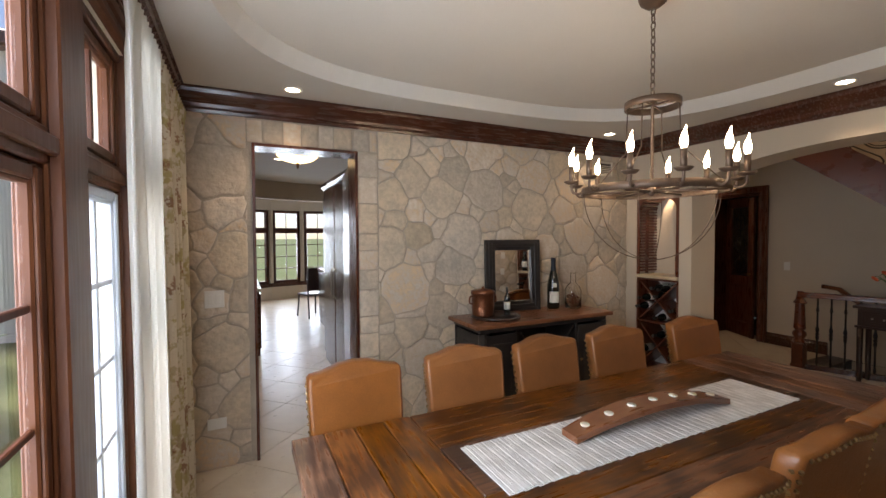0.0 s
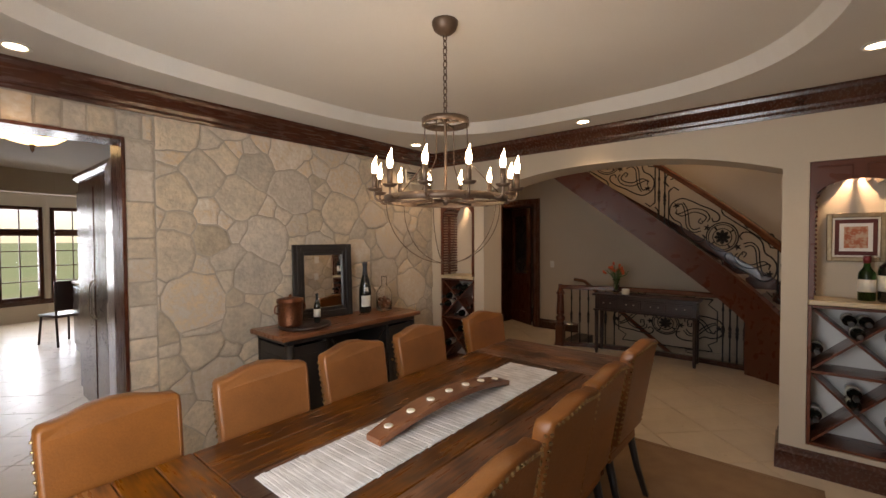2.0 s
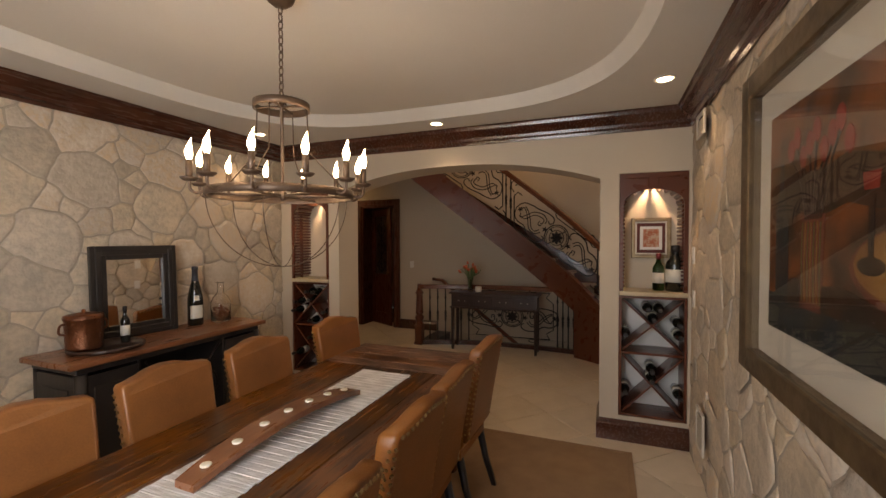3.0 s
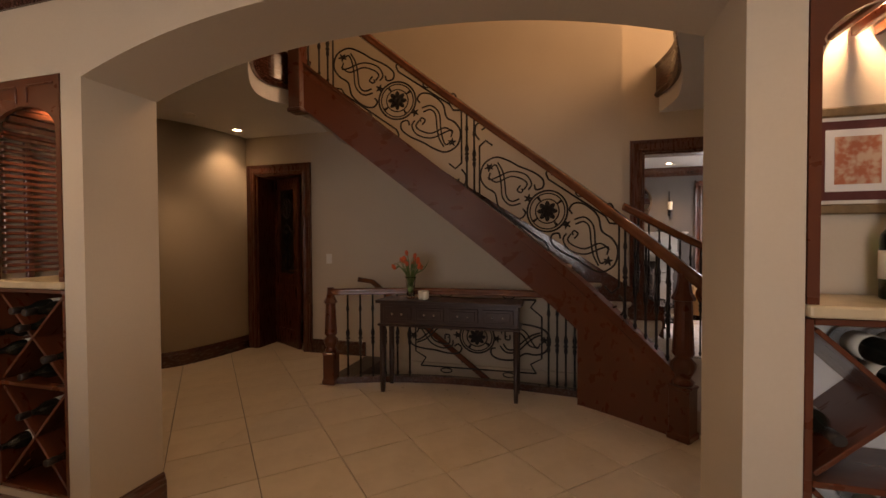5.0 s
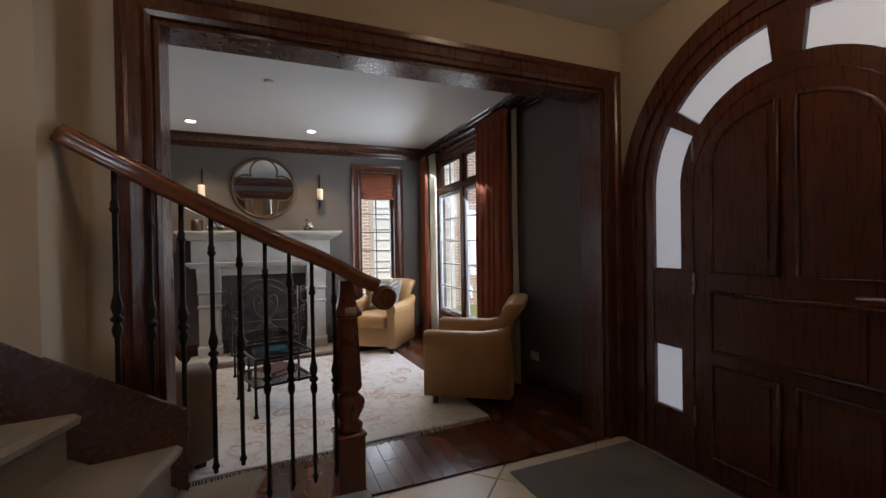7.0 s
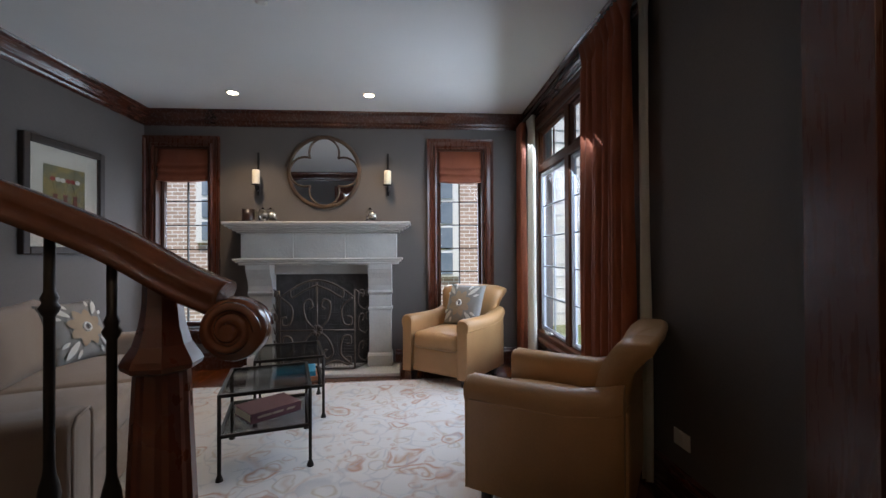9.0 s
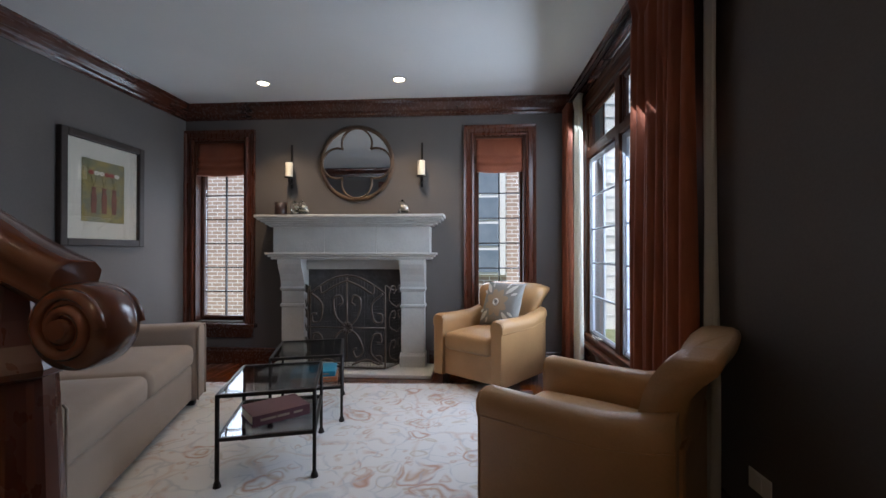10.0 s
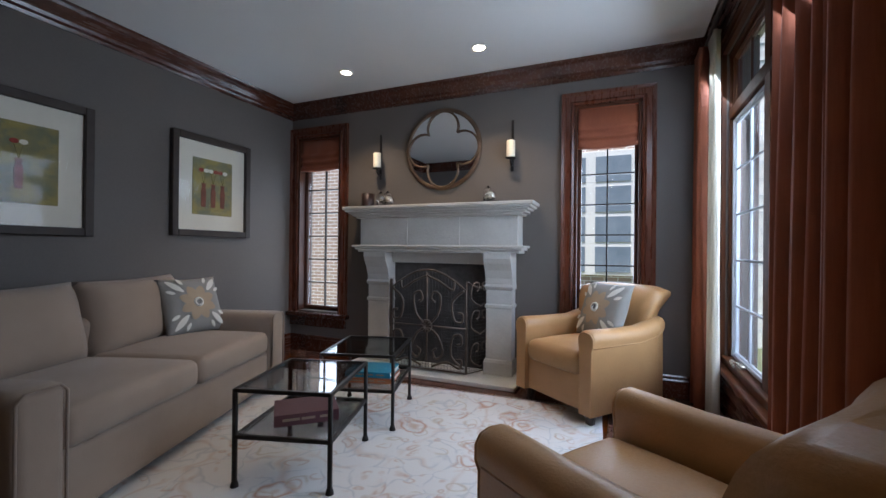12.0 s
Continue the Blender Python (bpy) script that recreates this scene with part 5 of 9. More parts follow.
# ---- chandelier ----
chand = thing("chandelier", "aged bronze wheel chandelier with twelve lit candle bulbs", "chandelier", (1.75, 1.76, 0))
part("canopy", lathe([(0.0, 2.63), (0.03, 2.635), (0.055, 2.655), (0.064, 2.68), (0.064, 2.695)], 24), "bronze", chand)
for i in range(12):
    z = 2.618 - 0.033 * i
    ring = [(0.010 * math.cos(a) * (1 if i % 2 else 0), 0.010 * math.cos(a) * (0 if i % 2 else 1), z + 0.021 * math.sin(a)) for a in [k * math.pi / 6 for k in range(12)]]
    part("chain_link", tube(ring, 0.0032, 5, closed=True), "bronze", chand)


def band(r, z, w, h):
    return lathe([(r - w, z), (r, z), (r, z + h), (r - w, z + h), (r - w, z)], 48, caps=False)


part("upper_hoop", band(0.118, 2.185, 0.008, 0.03), "bronze", chand)
spokes = bmesh.new()
for k in range(4):
    a = k * math.pi / 2 + 0.3
    tube([(0, 0, 2.2), (0.114 * math.cos(a), 0.114 * math.sin(a), 2.2)], 0.005, 6, spokes)
    tube([(0, 0, 2.24), (0.06 * math.cos(a), 0.06 * math.sin(a), 2.215)], 0.004, 6, spokes)
part("spokes", spokes, "bronze", chand)
part("rod", lathe([(0.006, 1.79), (0.014, 1.80), (0.022, 1.815), (0.014, 1.83), (0.0075, 1.85), (0.0075, 2.20), (0.012, 2.21), (0.006, 2.24)], 12), "bronze", chand)
part("wheel", band(0.305, 1.80, 0.010, 0.032), "bronze", chand)
inner = bmesh.new()
for k in range(6):
    a = k * math.pi / 3 + 0.2
    tube([(0.015 * math.cos(a), 0.015 * math.sin(a), 1.812), (0.30 * math.cos(a), 0.30 * math.sin(a), 1.812)], 0.0055, 6, inner)
part("wheel_spokes", inner, "bronze", chand)
for k in range(4):
    a = k * math.pi / 2 + 0.3
    part("stay", tube([(0.112 * math.cos(a), 0.112 * math.sin(a), 2.19), (0.12 * math.cos(a), 0.12 * math.sin(a), 2.0), (0.29 * math.cos(a), 0.29 * math.sin(a), 1.82)], 0.0028, 5), "bronze", chand)
for k in range(3):
    a = k * math.pi / 3 + 0.5
    part("basket_wire", tube([(0.30 * math.cos(t) * math.cos(a), 0.30 * math.cos(t) * math.sin(a), 1.80 - 0.30 * math.sin(t)) for t in [math.pi * i / 24 for i in range(25)]], 0.002, 5), "bronze", chand)
for k in range(12):
    a = k * math.pi / 6 + 0.44
    c, s = math.cos(a), math.sin(a)
    arm = part("arm", tube(spline([(0.30 * c, 0.30 * s, 1.815), (0.328 * c, 0.328 * s, 1.805), (0.349 * c, 0.349 * s, 1.82), (0.352 * c, 0.352 * s, 1.855)], 5), 0.006, 6), "bronze", chand)
    part("drip_pan", lathe([(0.006, 1.85), (0.022, 1.852), (0.034, 1.862), (0.034, 1.865), (0.012, 1.858)], 16, (0.352 * c, 0.352 * s, 0)), "bronze", arm)
    part("candle_sleeve", lathe([(0.0125, 1.858), (0.0125, 1.935)], 12, (0.352 * c, 0.352 * s, 0)), "bronze", arm)
    flame = lathe([(0.007, 1.935), (0.0095, 1.941), (0.0138, 1.957), (0.0128, 1.973), (0.008, 1.990), (0.004, 2.004), (0.002, 2.014), (0.001, 2.022)], 12, (0.352 * c, 0.352 * s, 0))
    for v in flame.verts:
        v.co.x += 0.9 * max(0.0, v.co.z - 1.980) ** 1.35
    part("bulb", flame, "bulb", arm, "glowing flame-shaped bulb with a bent tip")


# ---- recessed lights ----
def downlight(x, y, z, power, group, spot=110, colour=WARM):
    ob = thing("recessed_light", "small round recessed ceiling light, lit", "ceiling light", (x, y, z), 0, group)
    part("trim_ring", lathe([(0.060, -0.006), (0.064, -0.004), (0.064, 0.002), (0.046, 0.002), (0.046, -0.004), (0.060, -0.006)], 28, caps=False), "white", ob, "white trim ring")
    part("lens", lathe([(0.045, -0.002), (0.045, 0.001)], 24), "downlight", ob, "glowing lens")
    if power:
        lamp("downlight_lamp", "SPOT", (x, y, z - 0.03), (x, y, 0), power, colour, 0.04, spot=spot)


for x, y, power in ((0.395, 3.44, 9), (3.32, 3.44, 9), (3.60, 1.78, 9), (3.2, 0.10, 5)):
    downlight(x, y, H_DINING - 0.002, power, "dining room recessed lights")

# ---- wine niches ----
def wine_niche(y0, y1, group):
    """Slatted wooden niche with an arched head, a stone shelf and a cross rack under it. x runs into the wall."""
    w, d, cy = y1 - y0 - 0.006, N_BACK - X_ARCH, (y0 + y1) / 2
    ob = thing("wine_niche", "built-in mahogany wine niche with slatted arch, stone shelf and cross rack", "wine rack", (X_ARCH, cy, 0), 0, group)
    part("back_panel", box(0.006, w, N_TOP - N_SHELF - 0.01, (d - 0.002, 0, N_SHELF + 0.005), 0), "beige", ob, "cream plaster back")
    part("back_board", box(0.006, w, N_SHELF - N_BOTTOM - 0.06, (d - 0.002, 0, N_BOTTOM + 0.01), 0), "white", ob, "pale back of the rack")
    head = bmesh.new()
    spring, top, n = 1.885, 2.0, 24
    hw = w / 2 - 0.028
    pts = [(-hw * math.cos(math.pi * i / n), spring + (top - spring) * math.sin(math.pi * i / n)) for i in range(n + 1)]
    ring = [(-w / 2, N_SHELF), (-hw, N_SHELF)] + pts + [(hw, N_SHELF), (w / 2, N_SHELF), (w / 2, N_TOP - 0.004), (-w / 2, N_TOP - 0.004)]
    low = [head.verts.new((-0.004, y, z)) for y, z in ring]
    high = [head.verts.new((0.014, y, z)) for y, z in ring]
    head.faces.new(low[::-1]), head.faces.new(high)
    for i in range(len(ring)):
        head.faces.new((low[i], low[(i + 1) % len(ring)], high[(i + 1) % len(ring)], high[i]))
    bmesh.ops.recalc_face_normals(head, faces=head.faces[:])
    part("arched_head", head, "stair_wood", ob, "reddish arched head board")
    for s in (-1, 1):
        part("bead", box(0.008, 0.17, 0.010, (-0.007, s * 0.12, 2.085), 0.003), "stair_wood", ob)
        part("bead", box(0.008, 0.010, 0.07, (-0.007, s * 0.035, 2.015), 0.003), "stair_wood", ob)
    for s in (-1, 1):
        part("side_post", box(0.03, 0.02, 0.69, (0.14, s * (w / 2 - 0.012), N_SHELF), 0.002), "stair_wood", ob)
        for i in range(22):
            part("slat", box(d - 0.04, 0.030, 0.016, (d / 2 + 0.008, s * (w / 2 - 0.026), N_SHELF + 0.028 + 0.031 * i), 0.003), "stair_wood", ob)
    for i in range(11):
        a = math.pi * (i + 0.5) / 11
        m = Matrix.Translation((d / 2 + 0.008, -(hw + 0.004) * math.cos(a), spring + (top - spring + 0.01) * math.sin(a))) @ pose(0, 0, 0, math.degrees(math.atan2(0.5 * math.cos(a), math.sin(a))) * -1)
        bm = box(d - 0.04, 0.018, 0.030, (0, 0, -0.004), 0.003)
        part("slat", bm, "stair_wood", ob, "", m)
    part("shelf", box(d + 0.015, w, 0.035, (d / 2 - 0.012, 0, N_SHELF - 0.035), 0.008, 2), "limestone_cream", ob, "cream stone shelf")
    lo, hi, mid = N_BOTTOM + 0.004, N_SHELF - 0.04, 0.70
    for s in (-1, 1):
        part("rack_side", box(d - 0.01, 0.020, hi - lo, (d / 2 - 0.004, s * (w / 2 - 0.01), lo), 0.002), "stair_wood", ob)
    for z in (lo, mid, hi - 0.016):
        part("rack_shelf", box(d - 0.01, w - 0.042, 0.018, (d / 2 - 0.004, 0, z), 0.002), "stair_wood", ob)
    for z0, z1 in ((lo + 0.018, mid), (mid + 0.018, hi - 0.016)):
        run, rise = w - 0.045, z1 - z0 - 0.014
        ang = math.atan2(rise, run)
        long = math.hypot(run, rise) - 0.02
        for s in (-1, 1):
            part("cross_board", box(d - 0.02 - 0.002 * s, long, 0.014, (0, 0, -0.007), 0.002), "stair_wood", ob, "", Matrix.Translation((d / 2 + 0.002, 0, (z0 + z1) / 2)) @ pose(0, 0, 0, s * math.degrees(ang)))
    lamp("niche_lamp", "SPOT", (X_ARCH + d * 0.62, cy, 2.085), (X_ARCH + d * 0.8, cy, 1.2), 7, WARM, 0.012, spot=125, blend=0.4)
    return ob


M["limestone_cream"] = material("cream_stone", (0.60, 0.50, 0.34), (0.44, 0.34, 0.20), 0.35, grain=(20, 20, 20), spots=9, bump=0.1)
wine_niche(*NICHES[0], "wine niches")
wine_niche(*NICHES[1], "wine niches")
yc = sum(NICHES[0]) / 2
bottle("wine_bottle", "green claret bottle with a cream label on the niche shelf", (4.045, yc - 0.055, N_SHELF + 0.001), 0.295, 0.044, "green_glass", "paper", seal="foil")
bottle("wine_bottle", "large dark wine bottle with a cream label on the niche shelf", (4.02, yc - 0.17, N_SHELF + 0.001), 0.36, 0.068, "dark_glass", "paper")
yl = sum(NICHES[1]) / 2
M["label_red"] = material("red_label", (0.40, 0.12, 0.06), (0.55, 0.36, 0.2), 0.7, grain=(90, 90, 90), spots=40, bump=0.0)
bottle("wine_bottle", "dark bottle with gold neck and red label", (4.05, yl - 0.14, N_SHELF + 0.001), 0.30, 0.04, "dark_glass", "label_red", seal="gold_foil")


def lying_bottle(y, z, r=0.037, out=0.0):
    m = Matrix.Translation((4.16, y, z)) @ pose(0, 0, 0, 0, -90, 0)
    bottle("wine_bottle", "dark wine bottle lying in the cross rack", (0, 0, 0), 0.29, r, "dark_glass", "paper", lying=m @ Matrix.Translation((0, 0, 0.012 + out)), group="bottles in the racks")


for c, spots in ((yc, ((0.03, 1.065), (-0.05, 1.065), (-0.01, 0.985), (0.192, 0.86), (-0.192, 0.86), (-0.185, 0.955), (0.0, 0.58), (0.192, 0.40), (-0.19, 0.40), (0.0, 0.505))),
                 (yl, ((0.03, 1.065), (-0.045, 1.06), (-0.01, 0.985), (0.19, 0.86), (0.185, 0.95), (-0.19, 0.86), (0.0, 0.76), (0.0, 0.58), (0.19, 0.40), (-0.19, 0.40)))):
    for u, z in spots:
        lying_bottle(c + u, z, 0.037, 0.03 * ((z * 37) % 1) - 0.0)


# ---- framed pictures ----
def picture(name, label, m, w, h, frame_mat, frame_w, mat_w, art, depth=0.03, mat_mat="paper", glazed=True):
    """A framed picture in the plane y = 0 that looks towards -y, centred; art(parent, w, h) paints the middle."""
    ob = thing(name, label, "picture")
    ob.matrix_world = m
    bm = bmesh.new()
    for lo, hi, z0, z1 in ((-w / 2, -w / 2 + frame_w, -h / 2, h / 2), (w / 2 - frame_w, w / 2, -h / 2, h / 2), (-w / 2 + frame_w, w / 2 - frame_w, -h / 2, -h / 2 + frame_w), (-w / 2 + frame_w, w / 2 - frame_w, h / 2 - frame_w, h / 2)):
        box(hi - lo, depth, z1 - z0, ((lo + hi) / 2, -depth / 2, z0), 0.005, bm=bm)
    part("frame", bm, frame_mat, ob, "moulded picture frame")
    iw, ih = w - 2 * frame_w, h - 2 * frame_w
    part("mount", box(iw, 0.004, ih, (0, -0.010, -ih / 2), 0), mat_mat, ob, "pale picture mount")
    art(ob, iw - 2 * mat_w, ih - 2 * mat_w)
    if glazed:
        pane = part("glass", box(iw, 0.002, ih, (0, -depth + 0.010, -ih / 2), 0), "pane", ob)
    return ob


M["print_red"] = material("autumn_print", (0.45, 0.13, 0.06), (0.55, 0.38, 0.26), 0.7, grain=(60, 60, 60), spots=28, bump=0.0, mix=1.0)
M["mount_red"] = material("maroon_mount", (0.12, 0.03, 0.025), (0.10, 0.025, 0.02), 0.8, grain=(60, 60, 60), bump=0.0)
M["gold_frame"] = material("champagne_frame", (0.36, 0.27, 0.16), (0.24, 0.17, 0.10), 0.35, metal=0.6, grain=(60, 60, 60), spots=20, bump=0.2)
M["olive_paint"] = material("olive_canvas", (0.30, 0.24, 0.07), (0.17, 0.17, 0.10), 0.75, grain=(30, 30, 30), spots=6, bump=0.1, mix=1.0)
M["vase_paint"] = material("brown_vase_paint", (0.22, 0.06, 0.03), (0.13, 0.04, 0.025), 0.75, grain=(30, 30, 30), spots=20, bump=0.1)
M["poppy_paint"] = material("poppy_paint", (0.34, 0.05, 0.03), (0.24, 0.03, 0.02), 0.75, grain=(40, 40, 40), spots=20, bump=0.1)
M["guitar_paint"] = material("amber_canvas", (0.24, 0.075, 0.018), (0.065, 0.032, 0.014), 0.7, grain=(6, 6, 3), spots=5, bump=0.1, mix=1.0)
M["guitar_light"] = material("ochre_paint", (0.36, 0.185, 0.045), (0.24, 0.10, 0.03), 0.7, grain=(20, 20, 20), spots=8, bump=0.1)


def plate(poly, y, thick=0.002):
    """A thin flat shape in x and z."""
    bm = prism(poly, 0, thick)
    bm.transform(Matrix(((1, 0, 0, 0), (0, 0, -1, y), (0, 1, 0, 0), (0, 0, 0, 1))))
    return bm


def disc(cx, cz, rx, rz, n=16):
    return [(cx + rx * math.cos(2 * math.pi * i / n), cz + rz * math.sin(2 * math.pi * i / n)) for i in range(n)]


def print_art(ob, w, h):
    part("mount", box(w, 0.003, h, (0, -0.0135, -h / 2), 0), "mount_red", ob)
    part("mount", box(w * 0.78, 0.003, h * 0.78, (0, -0.0155, -h * 0.39), 0), "white", ob)
    part("print", box(w * 0.56, 0.003, h * 0.60, (0, -0.0175, -h * 0.30), 0), "print_red", ob, "print of red autumn leaves")


def poppies(count):
    def art(ob, w, h):
        part("canvas", box(w, 0.004, h, (0, -0.0135, -h / 2), 0), "olive_paint", ob, "olive painted ground")
        for i in range(count):
            x = (i - (count - 1) / 2) * w * 0.24
            s = h * (0.9 if count == 1 else 1)
            part("vase", plate([(x - 0.042 * s, -0.36 * s), (x + 0.042 * s, -0.36 * s), (x + 0.05 * s, -0.1 * s), (x + 0.032 * s, 0.0), (x + 0.045 * s, 0.06 * s), (x - 0.045 * s, 0.06 * s), (x - 0.032 * s, 0.0), (x - 0.05 * s, -0.1 * s)], -0.0158), "vase_paint", ob, "painted brown vase")
            for k in range(2):
                u = x + (k - 0.5) * 0.10 * s
                part("stem", tube([(x, -0.017, 0.06 * s), (u * 0.5 + x * 0.5, -0.017, 0.16 * s), (u, -0.017, 0.25 * s)], 0.0025, 4), "olive_paint", ob)
                part("poppy", plate(disc(u, 0.29 * s, 0.05 * s, 0.035 * s), -0.0162), "poppy_paint" if (i + k) % 2 == 0 else "paper", ob, "painted poppy")
    return art


picture("framed_print", "small autumn print in a champagne frame with a maroon mount", pose(N_BACK - 0.008, 0.085, 1.62, 0, 0, -90), 0.30, 0.335, "gold_frame", 0.032, 0.012, print_art, 0.022)


def guitar_art(ob, w, h):
    """A dark amber still life: bottle, tall vase of red stems, glasses and a guitar on a table."""
    part("canvas", box(w, 0.004, h, (0, -0.0135, -h / 2), 0), "guitar_paint", ob, "amber and brown painted ground")
    def blot(poly, mat, lift):
        part("brushwork", plate([(u * w, v * h) for u, v in poly], -0.0150 - lift), mat, ob)
    rnd = random.Random(17)
    def ragged(u0, v0, u1, v1, n=9, by=0.02):
        low = [(u0 + (u1 - u0) * i / n, v0 + rnd.uniform(-by, by)) for i in range(n + 1)]
        high = [(u0 + (u1 - u0) * i / n, v1 + rnd.uniform(-by, by)) for i in range(n + 1)]
        return low + high[::-1]
    blot(ragged(-0.5, -0.498, 0.5, -0.33, by=0.0), "teal_paint", 0.0)
    blot(ragged(-0.44, -0.36, 0.5, -0.26), "umber_paint", 0.0006)
    blot(ragged(-0.40, 0.02, 0.5, 0.20, by=0.03), "umber_paint", 0.0002)
    blot([(-0.45, -0.38), (-0.37, -0.38), (-0.375, 0.06), (-0.40, 0.12), (-0.402, 0.26), (-0.425, 0.26), (-0.43, 0.12), (-0.45, 0.06)], "teal_paint", 0.0010)
    blot([(-0.30, -0.36), (-0.20, -0.36), (-0.185, 0.02), (-0.30, 0.02)], "vase_paint", 0.0010)
    for k in range(7):
        u = -0.288 + 0.0145 * k
        part("brushwork", tube([(u * w, -0.0172, -0.33 * h), ((u - 0.004) * w, -0.0172, -0.16 * h), (u * w, -0.0172, -0.01 * h)], 0.0035, 4), "guitar_light" if k % 2 else "moss_paint", ob)
    for k in range(9):
        u0, u1 = -0.275 + 0.009 * k, -0.36 + 0.033 * k
        part("brushwork", tube(spline([(u0 * w, -0.0176, 0.0), ((u0 * 0.6 + u1 * 0.4) * w, -0.0176, 0.16 * h), (u1 * w, -0.0176, (0.26 + 0.05 * math.sin(k * 2.1)) * h)], 5), 0.003, 4), "umber_paint", ob)
        blot(disc(u1, 0.30 + 0.05 * math.sin(k * 2.1), 0.018, 0.050, 9), "poppy_paint", 0.0016)
    blot(disc(0.16, -0.17, 0.25, 0.145, 28), "vase_paint", 0.0012)
    blot(disc(0.16, -0.16, 0.235, 0.13, 28), "guitar_light", 0.0018)
    for u, v in ((-0.02, 0.06), (0.16, 0.09), (0.33, 0.05)):
        blot([(u - 0.035, v), (u + 0.035, v), (u + 0.045, v + 0.10), (u - 0.045, v + 0.10)], "umber_paint", 0.0024)
        blot([(u - 0.022, v + 0.015), (u + 0.022, v + 0.015), (u + 0.027, v + 0.07), (u - 0.027, v + 0.07)], "poppy_paint", 0.0030)
        blot([(u - 0.008, v - 0.20), (u + 0.008, v - 0.20), (u + 0.008, v), (u - 0.008, v)], "umber_paint", 0.0026)
        blot(disc(u, v - 0.22, 0.042, 0.03, 14), "umber_paint", 0.0028)


M["teal_paint"] = material("teal_black_paint", (0.018, 0.028, 0.032), (0.05, 0.045, 0.03), 0.6, grain=(14, 14, 14), spots=6, bump=0.15, mix=0.8)
M["umber_paint"] = material("umber_paint", (0.06, 0.028, 0.012), (0.028, 0.018, 0.012), 0.6, grain=(14, 14, 14), spots=6, bump=0.15, mix=0.8)
M["moss_paint"] = material("moss_paint", (0.16, 0.13, 0.03), (0.08, 0.07, 0.02), 0.6, grain=(14, 14, 14), spots=9, bump=0.15)
M["bronze_frame"] = material("bronze_leaf_frame", (0.17, 0.115, 0.06), (0.09, 0.06, 0.034), 0.42, metal=0.55, grain=(30, 30, 30), spots=9, bump=0.12)
picture("large_painting", "large amber still-life painting in a wide bronze frame", pose(1.46, Y_PICTURE + 0.035, 1.672, 0, 0, 180), 1.70, 1.135, "bronze_frame", 0.088, 0.115, guitar_art, 0.055)


# ---- switches, outlets, grilles ----
def wall_plate(label, category, m, w=0.075, h=0.118, slots=1, mat="white"):
    """A plate in the plane y = 0 that looks towards -y."""
    ob = thing("wall_switch" if category == "switch" else "wall_outlet", label, category)
    ob.matrix_world = m
    part("plate", box(w, 0.006, h, (0, -0.003, -h / 2), 0.002), mat, ob)
    for i in range(slots):
        x = (i - (slots - 1) / 2) * 0.046
        part("rocker" if category == "switch" else "socket", box(0.030, 0.005, 0.06, (x, -0.007, -0.03), 0.001), mat, ob)
    return ob


wall_plate("white double rocker switch on the stone wall", "switch", pose(-0.105, Y_STONE - 0.028, 1.19), 0.12, 0.118, 2)
wall_plate("white double outlet on the stone wall", "outlet", pose(-0.105, Y_STONE - 0.028, 0.33), 0.118, 0.075, 1)
wall_plate("white rocker switch on the beige wall", "switch", pose(X_BACK - 0.001, 3.68, 1.16, 0, 0, -90))
wall_plate("white rocker switch on the curved wall", "switch", pose(5.935, 5.36, 1.16, 0, 0, -62), 0.12, 0.118, 2)
wall_plate("white rocker switch on the stone wall", "switch", pose(3.60, Y_PICTURE + 0.03, 1.50, 0, 0, 180))
wall_plate("white rocker switch on the stone wall", "switch", pose(3.58, Y_PICTURE + 0.03, 1.20, 0, 0, 180))
wall_plate("white outlet on the taupe wall", "outlet", pose(8.40, Y_GALLERY + 0.001, 0.31, 0, 0, 180), 0.118, 0.075, 1)


def wall_grille(m, w, h, group):
    ob = thing("wall_vent", "cream metal air grille on the stone wall", "vent", group=group)
    ob.matrix_world = m
    bm = bmesh.new()
    for lo, hi, z0, z1 in ((-w / 2, -w / 2 + 0.02, 0, h), (w / 2 - 0.02, w / 2, 0, h), (-w / 2 + 0.02, w / 2 - 0.02, 0, 0.02), (-w / 2 + 0.02, w / 2 - 0.02, h - 0.02, h)):
        box(hi - lo, 0.014, z1 - z0, ((lo + hi) / 2, -0.007, z0), 0.003, bm=bm)
    part("frame", bm, "grille_paint", ob)
    part("backing", box(w - 0.03, 0.003, h - 0.03, (0, -0.002, 0.015), 0), "black_wood", ob)
    for i in range(int((h - 0.05) / 0.018)):
        part("slat", box(w - 0.04, 0.012, 0.006, (0, -0.007, 0.028 + 0.018 * i), 0.001), "grille_paint", ob)
    return ob


wall_grille(pose(3.52, Y_STONE - 0.03, 2.235), 0.22, 0.15, "air grilles")
wall_grille(pose(3.36, Y_PICTURE + 0.035, 2.26, 0, 0, 180), 0.22, 0.15, "air grilles")
wall_grille(pose(3.29, Y_PICTURE + 0.035, 0.28, 0, 0, 180), 0.20, 0.26, "air grilles")

